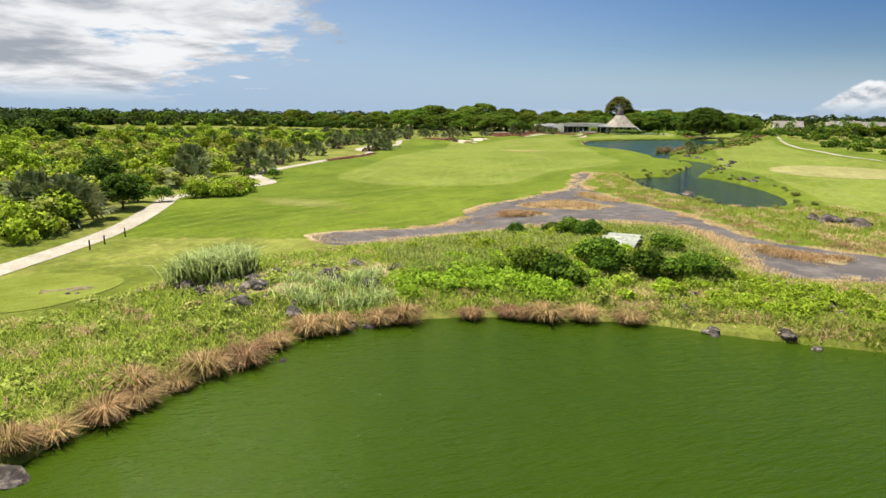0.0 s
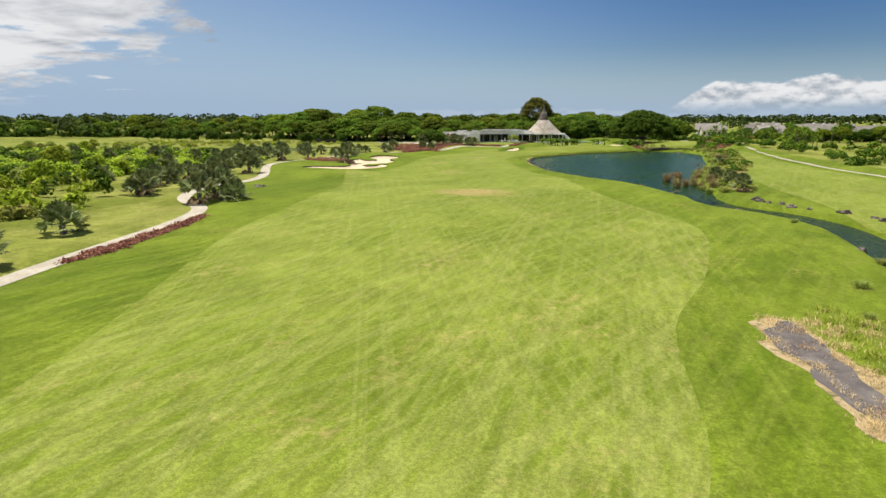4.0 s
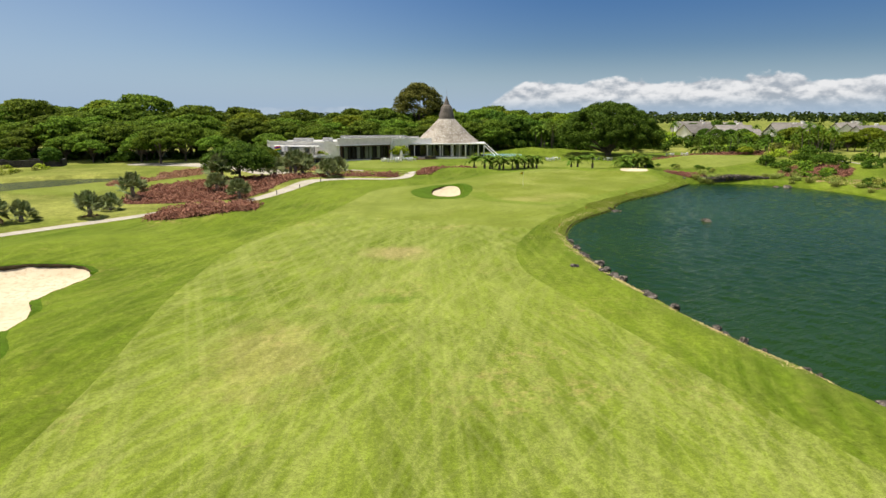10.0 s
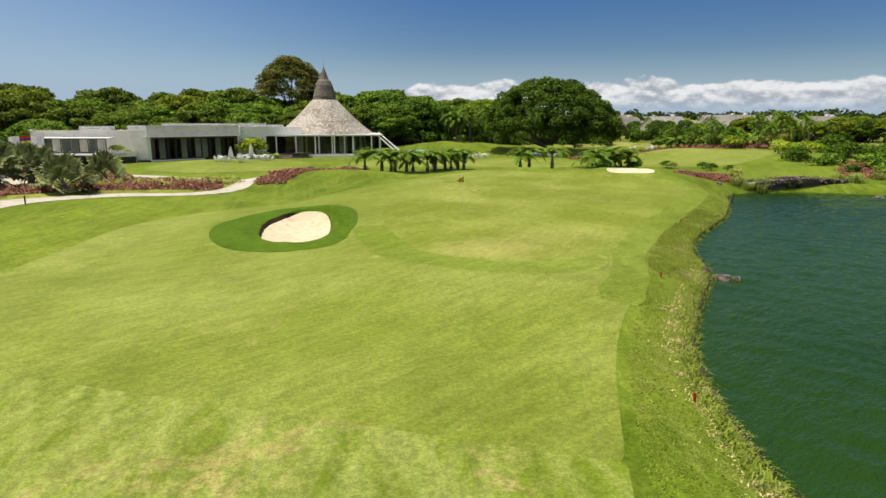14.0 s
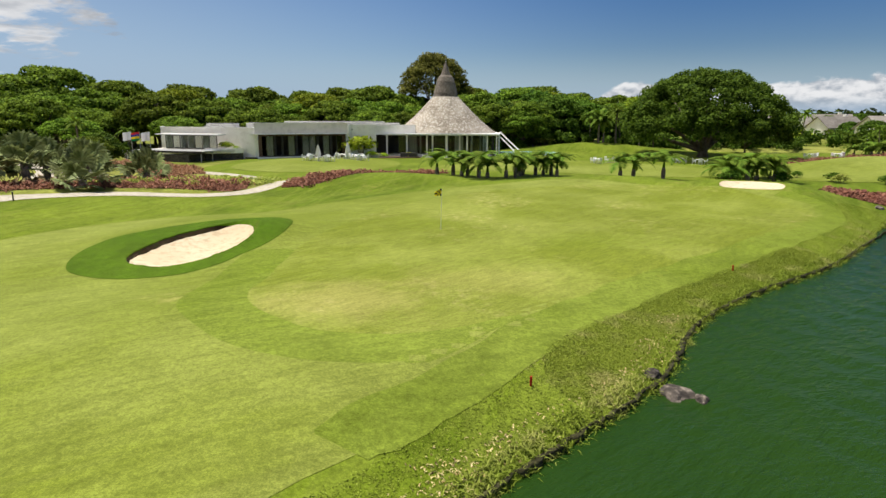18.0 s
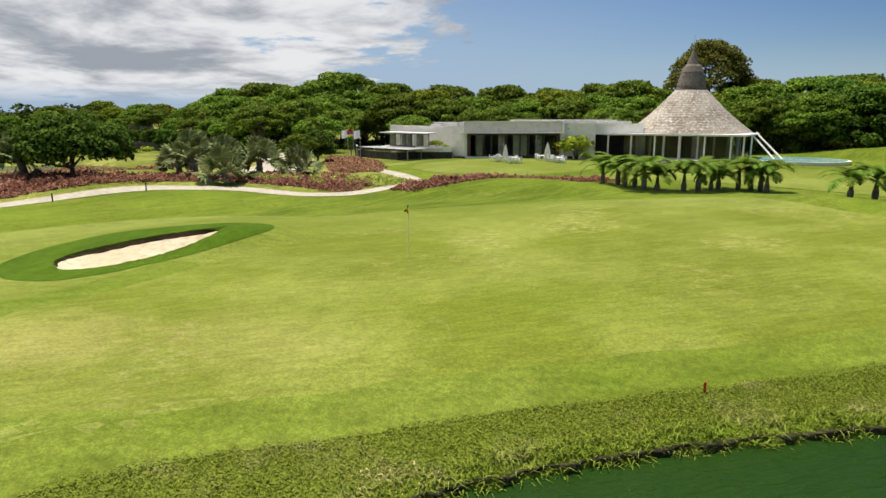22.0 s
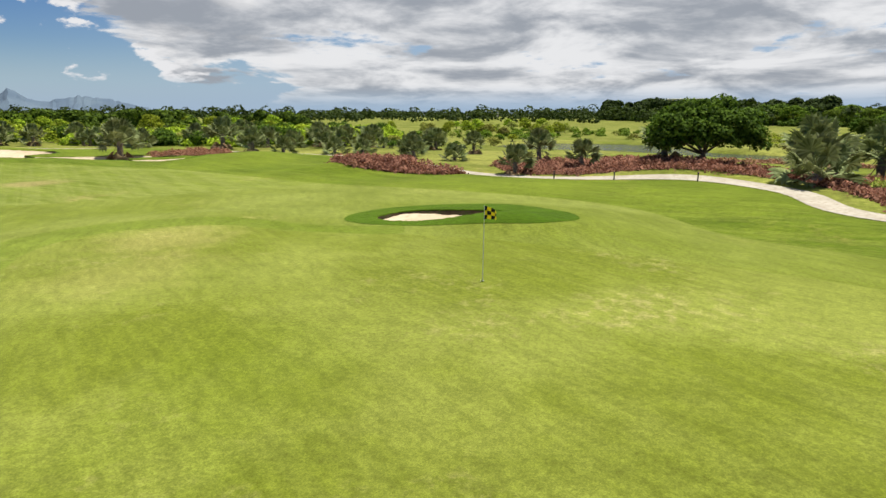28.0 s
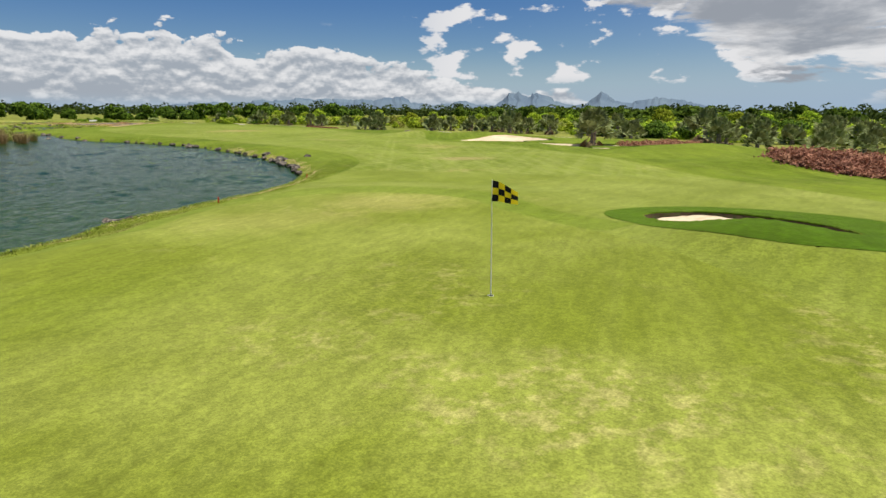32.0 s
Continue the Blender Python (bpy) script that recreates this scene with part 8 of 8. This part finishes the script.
ROCKS += [(68.2, 74.3, 2.6), (70.2, 73.4, 2.4), (67.2, 76, 1.4), (66.9, 116.7, 1.4), (68, 114, 1.6), (57.7, 97.4, 1.5), (52.3, 110.3, 0.7), (69.5, 120, 1.0), (58.6, 85.6, 1.0), (62, 82.8, 1.2), (60, 84.4, 0.9), (23.2, 34, 0.35), (23.6, 34.2, 0.3), (-16.2, 184.2, 1.2), (-15.4, 184.8, 0.9), (-16.9, 184.9, 0.9)]
ROCKS += [(31.4, 260.3, 0.9), (31.5, 258.6, 0.9), (31.5, 253, 0.9), (29.4, 260.8, 0.7), (36.6, 227.6, 1.1), (53.2, 281.8, 1.2), (63, 222.5, 2.4), (62.3, 223, 1.6), (49.6, 200.8, 1.1), (50.6, 196, 0.9), (47, 204.3, 0.7), (85.4, 310.4, 1.6), (84, 311.4, 1.2), (46.0, 290.6, 0.9), (46.6, 290.2, 0.6), (45.6, 291.4, 0.6), (72.5, 320.6, 0.8), (76, 253.2, 1.4), (72.3, 238.4, 1.3), (82.6, 278.6, 1.2), (90.5, 279, 1.4), (74.2, 231.8, 1.4), (55.4, 190, 1.0), (53.6, 186, 1.1)]
for x, y in scatter(14, np.array([(27.6, 35), (30, 39.4), (35, 45), (38.6, 43.6), (37.4, 39.6), (34.6, 34.8)], float), seed=98):
    ROCKS.append((x, y, float(r_.uniform(0.3, 0.95))))
for x, y in scatter(16, np.array([(51, 41.2), (54, 45), (62, 45), (66, 42), (58, 41)], float), seed=99):
    ROCKS.append((x, y, float(r_.uniform(0.25, 0.7))))
for i, (x, y, s) in enumerate(ROCKS):
    place(rocks[i % 4], x, y, s, dz=-0.05 * s, z=max(ground_z(x, y), -0.05), tilt=float(r_.uniform(-15, 15)))
shore_west = curve_points([(33, 272), (31.8, 262), (32, 250), (33.3, 240), (35.3, 228), (38, 221), (43.4, 209.5)], False, 9)
for i, p in enumerate(shore_west):
    if i % 3 != 1:
        place(rocks[i % 4], p[0] + r_.uniform(-0.1, 0.6), p[1] + r_.uniform(-0.6, 0.6), float(r_.uniform(0.3, 0.85)), z=0.13)
creek_bank = curve_points([(62, 130), (66, 150), (67, 160), (61, 170), (60, 176)], False, 5)
for i, p in enumerate(creek_bank):
    for s in (-3.4, 3.2):
        place(rocks[i % 4], p[0] + s + r_.uniform(-1, 1), p[1] + r_.uniform(-1, 1), float(r_.uniform(0.5, 1.3)))
for poly, n, seed in (([(27.8, 35.7), (28.8, 38.6), (31.6, 40.4), (36.4, 40.2), (36.4, 37.4), (32.6, 35.2)], 12, 91), ([(52.4, 41.6), (52.6, 47), (55, 47.4), (56, 42)], 9, 92)):
    for i, (x, y) in enumerate(scatter(n, np.array(poly), seed=seed)):
        place(rocks[i % 4], x, y, float(r_.uniform(0.3, 0.75)), dz=-0.03, tilt=float(r_.uniform(-20, 20)))
retire(rocks)
retire(rain + fresh + round_ + small + shrubs)

# ---------- distance ----------


def far_woods():
    """Woods out to the horizon: heaps of leaf sprays in belts, thinning with distance."""
    r = np.random.default_rng(77)
    pos, out, size = [], [], []
    for rad, n, h, s, lo, hi in ((330, 400, 12.0, 1.3, 0.15, 1.0), (480, 520, 14, 1.7, 0.0, 1.0), (760, 520, 15, 2.6, 0.0, 1.0), (1300, 520, 18, 4.4, 0.0, 1.0)):
        for i in range(n):
            a = 2 * math.pi * (i + r.uniform(-0.5, 0.5)) / n
            d = rad * r.uniform(0.9, 1.35)
            x, y = 20 + d * math.sin(a), 215 + d * math.cos(a)
            az = math.degrees(math.atan2(x - 20, y - 215)) % 360
            if rad == 330 and not (186 < az < 352 or 44 < az < 84):
                continue
            if 25 < az < 55 and rad == 480:
                continue
            hh = h * r.uniform(0.55, 1.1)
            wid = s * r.uniform(3.0, 5.2)
            k = 64
            q = unit(r.normal(size=(k, 3)))
            q[:, 2] = np.abs(q[:, 2])
            pos.append(q * [wid, wid, hh * 0.62] + [x, y, ground_z(x, y) + hh * 0.30])
            out.append(q)
            size.append(np.full(k, s * 1.5))
    pos, out, size = np.concatenate(pos), np.concatenate(out), np.concatenate(size)
    stuff("far_woods", leaves(pos, out, size, r, 0.6, 0.6, 0.8), M["leaf_far"], "dark green woods out to the horizon", "woods")


far_woods()


def mountains():
    """A jagged range far inland."""
    m, nt, b = nodes_of("haze_tinted_range")
    # slate blues put the haze of the distance into the base colour
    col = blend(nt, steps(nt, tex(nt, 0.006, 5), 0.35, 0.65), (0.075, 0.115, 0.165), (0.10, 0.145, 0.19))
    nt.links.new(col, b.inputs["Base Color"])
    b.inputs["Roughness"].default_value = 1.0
    n, depth = 420, 6
    vs, fs = [], []
    peaks = [(214.0, 78, 0.75), (214.9, 70, 0.6), (216.3, 72, 0.9), (217.7, 46, 1.3), (222.2, 76, 0.9), (223.4, 30, 2.2), (226.6, 46, 1.3), (228.6, 40, 1.6), (203.9, 40, 1.5), (202.2, 24, 2.4), (209.8, 34, 1.0), (195.5, 34, 4.0), (199, 18, 2)]
    for i in range(n):
        az = 180 + 92 * i / (n - 1)
        h = 52 if az < 232 else 40
        for c, rise, w in peaks:
            h += 0.72 * rise * max(0.0, 1 - abs((az - c) / w / 1.7)) ** 1.2
        h += 14 * abs(noise.noise(Vector((az * 0.55, 0, 0)))) + 14 * abs(noise.noise(Vector((az * 1.7, 9, 0)))) + 6 * noise.noise(Vector((az * 3.1, 3, 0)))
        h *= 1 - 0.5 * min(1, max(0, (az - 230) / 6))
        h *= min(1, (az - 180) / 6, (272 - az) / 6)
        for k in range(depth):
            t = k / (depth - 1)
            d = 4350 - 500 * (1 - t) ** 1.2
            a = radians(az + 0.5 * noise.noise(Vector((az, k * 3.0, 1))))
            vs.append((20 + d * math.sin(a), 215 + d * math.cos(a), -6 + h * t**0.8 * 1.35))
        if i:
            for k in range(depth - 1):
                q = i * depth + k
                fs.append((q - depth, q, q + 1, q - depth + 1))
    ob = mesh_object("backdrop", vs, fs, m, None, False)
    tagged(ob, "jagged mountain range on the horizon, coloured blue for the haze", "mountains", kind="structure")


mountains()


def town():
    """Pale boxes of far houses above the trees inland."""
    proto = thing("far_house", "pale far house among trees on the horizon", "house", "far houses")
    part("wall", soft_box(-7, -5, 0, 7, 5, 9, 0.2), M["white_wall"], proto)
    part("roof", soft_box(-7.6, -5.6, 9, 7.6, 5.6, 9.7, 0.1), M["villa_roof"], proto)
    for i in range(4):
        for z in (1.2, 4.4):
            part("window", box(-6 + i * 3.2, -5.06, z, -4.4 + i * 3.2, -4.98, z + 1.6), M["dark_frame"], proto)
    r = random.Random(8)
    for i in range(12):
        a = radians(r.choice([r.uniform(262, 286), r.uniform(185, 205)]))
        d = r.uniform(640, 980)
        place(proto, 20 + d * math.sin(a), 215 + d * math.cos(a), r.uniform(0.8, 1.2), r.uniform(0, 360), dz=2.0)
    retire([proto])

    e = thing("far_building", "long white building far inland above the trees", "building", at=(-858, 413, 0), turn=80)
    part("wall", soft_box(-23, -8, -2, 23, 8, 27, 0.3), M["white_wall"], e)
    part("roof", soft_box(-24, -9, 27, 24, 9, 28.4, 0.3), M["slab_white"], e)
    for i in range(12):
        part("window", box(-21.5 + 3.7 * i, -8.1, 23, -19.3 + 3.7 * i, -8.02, 25.6), M["dark_frame"], e)


town()
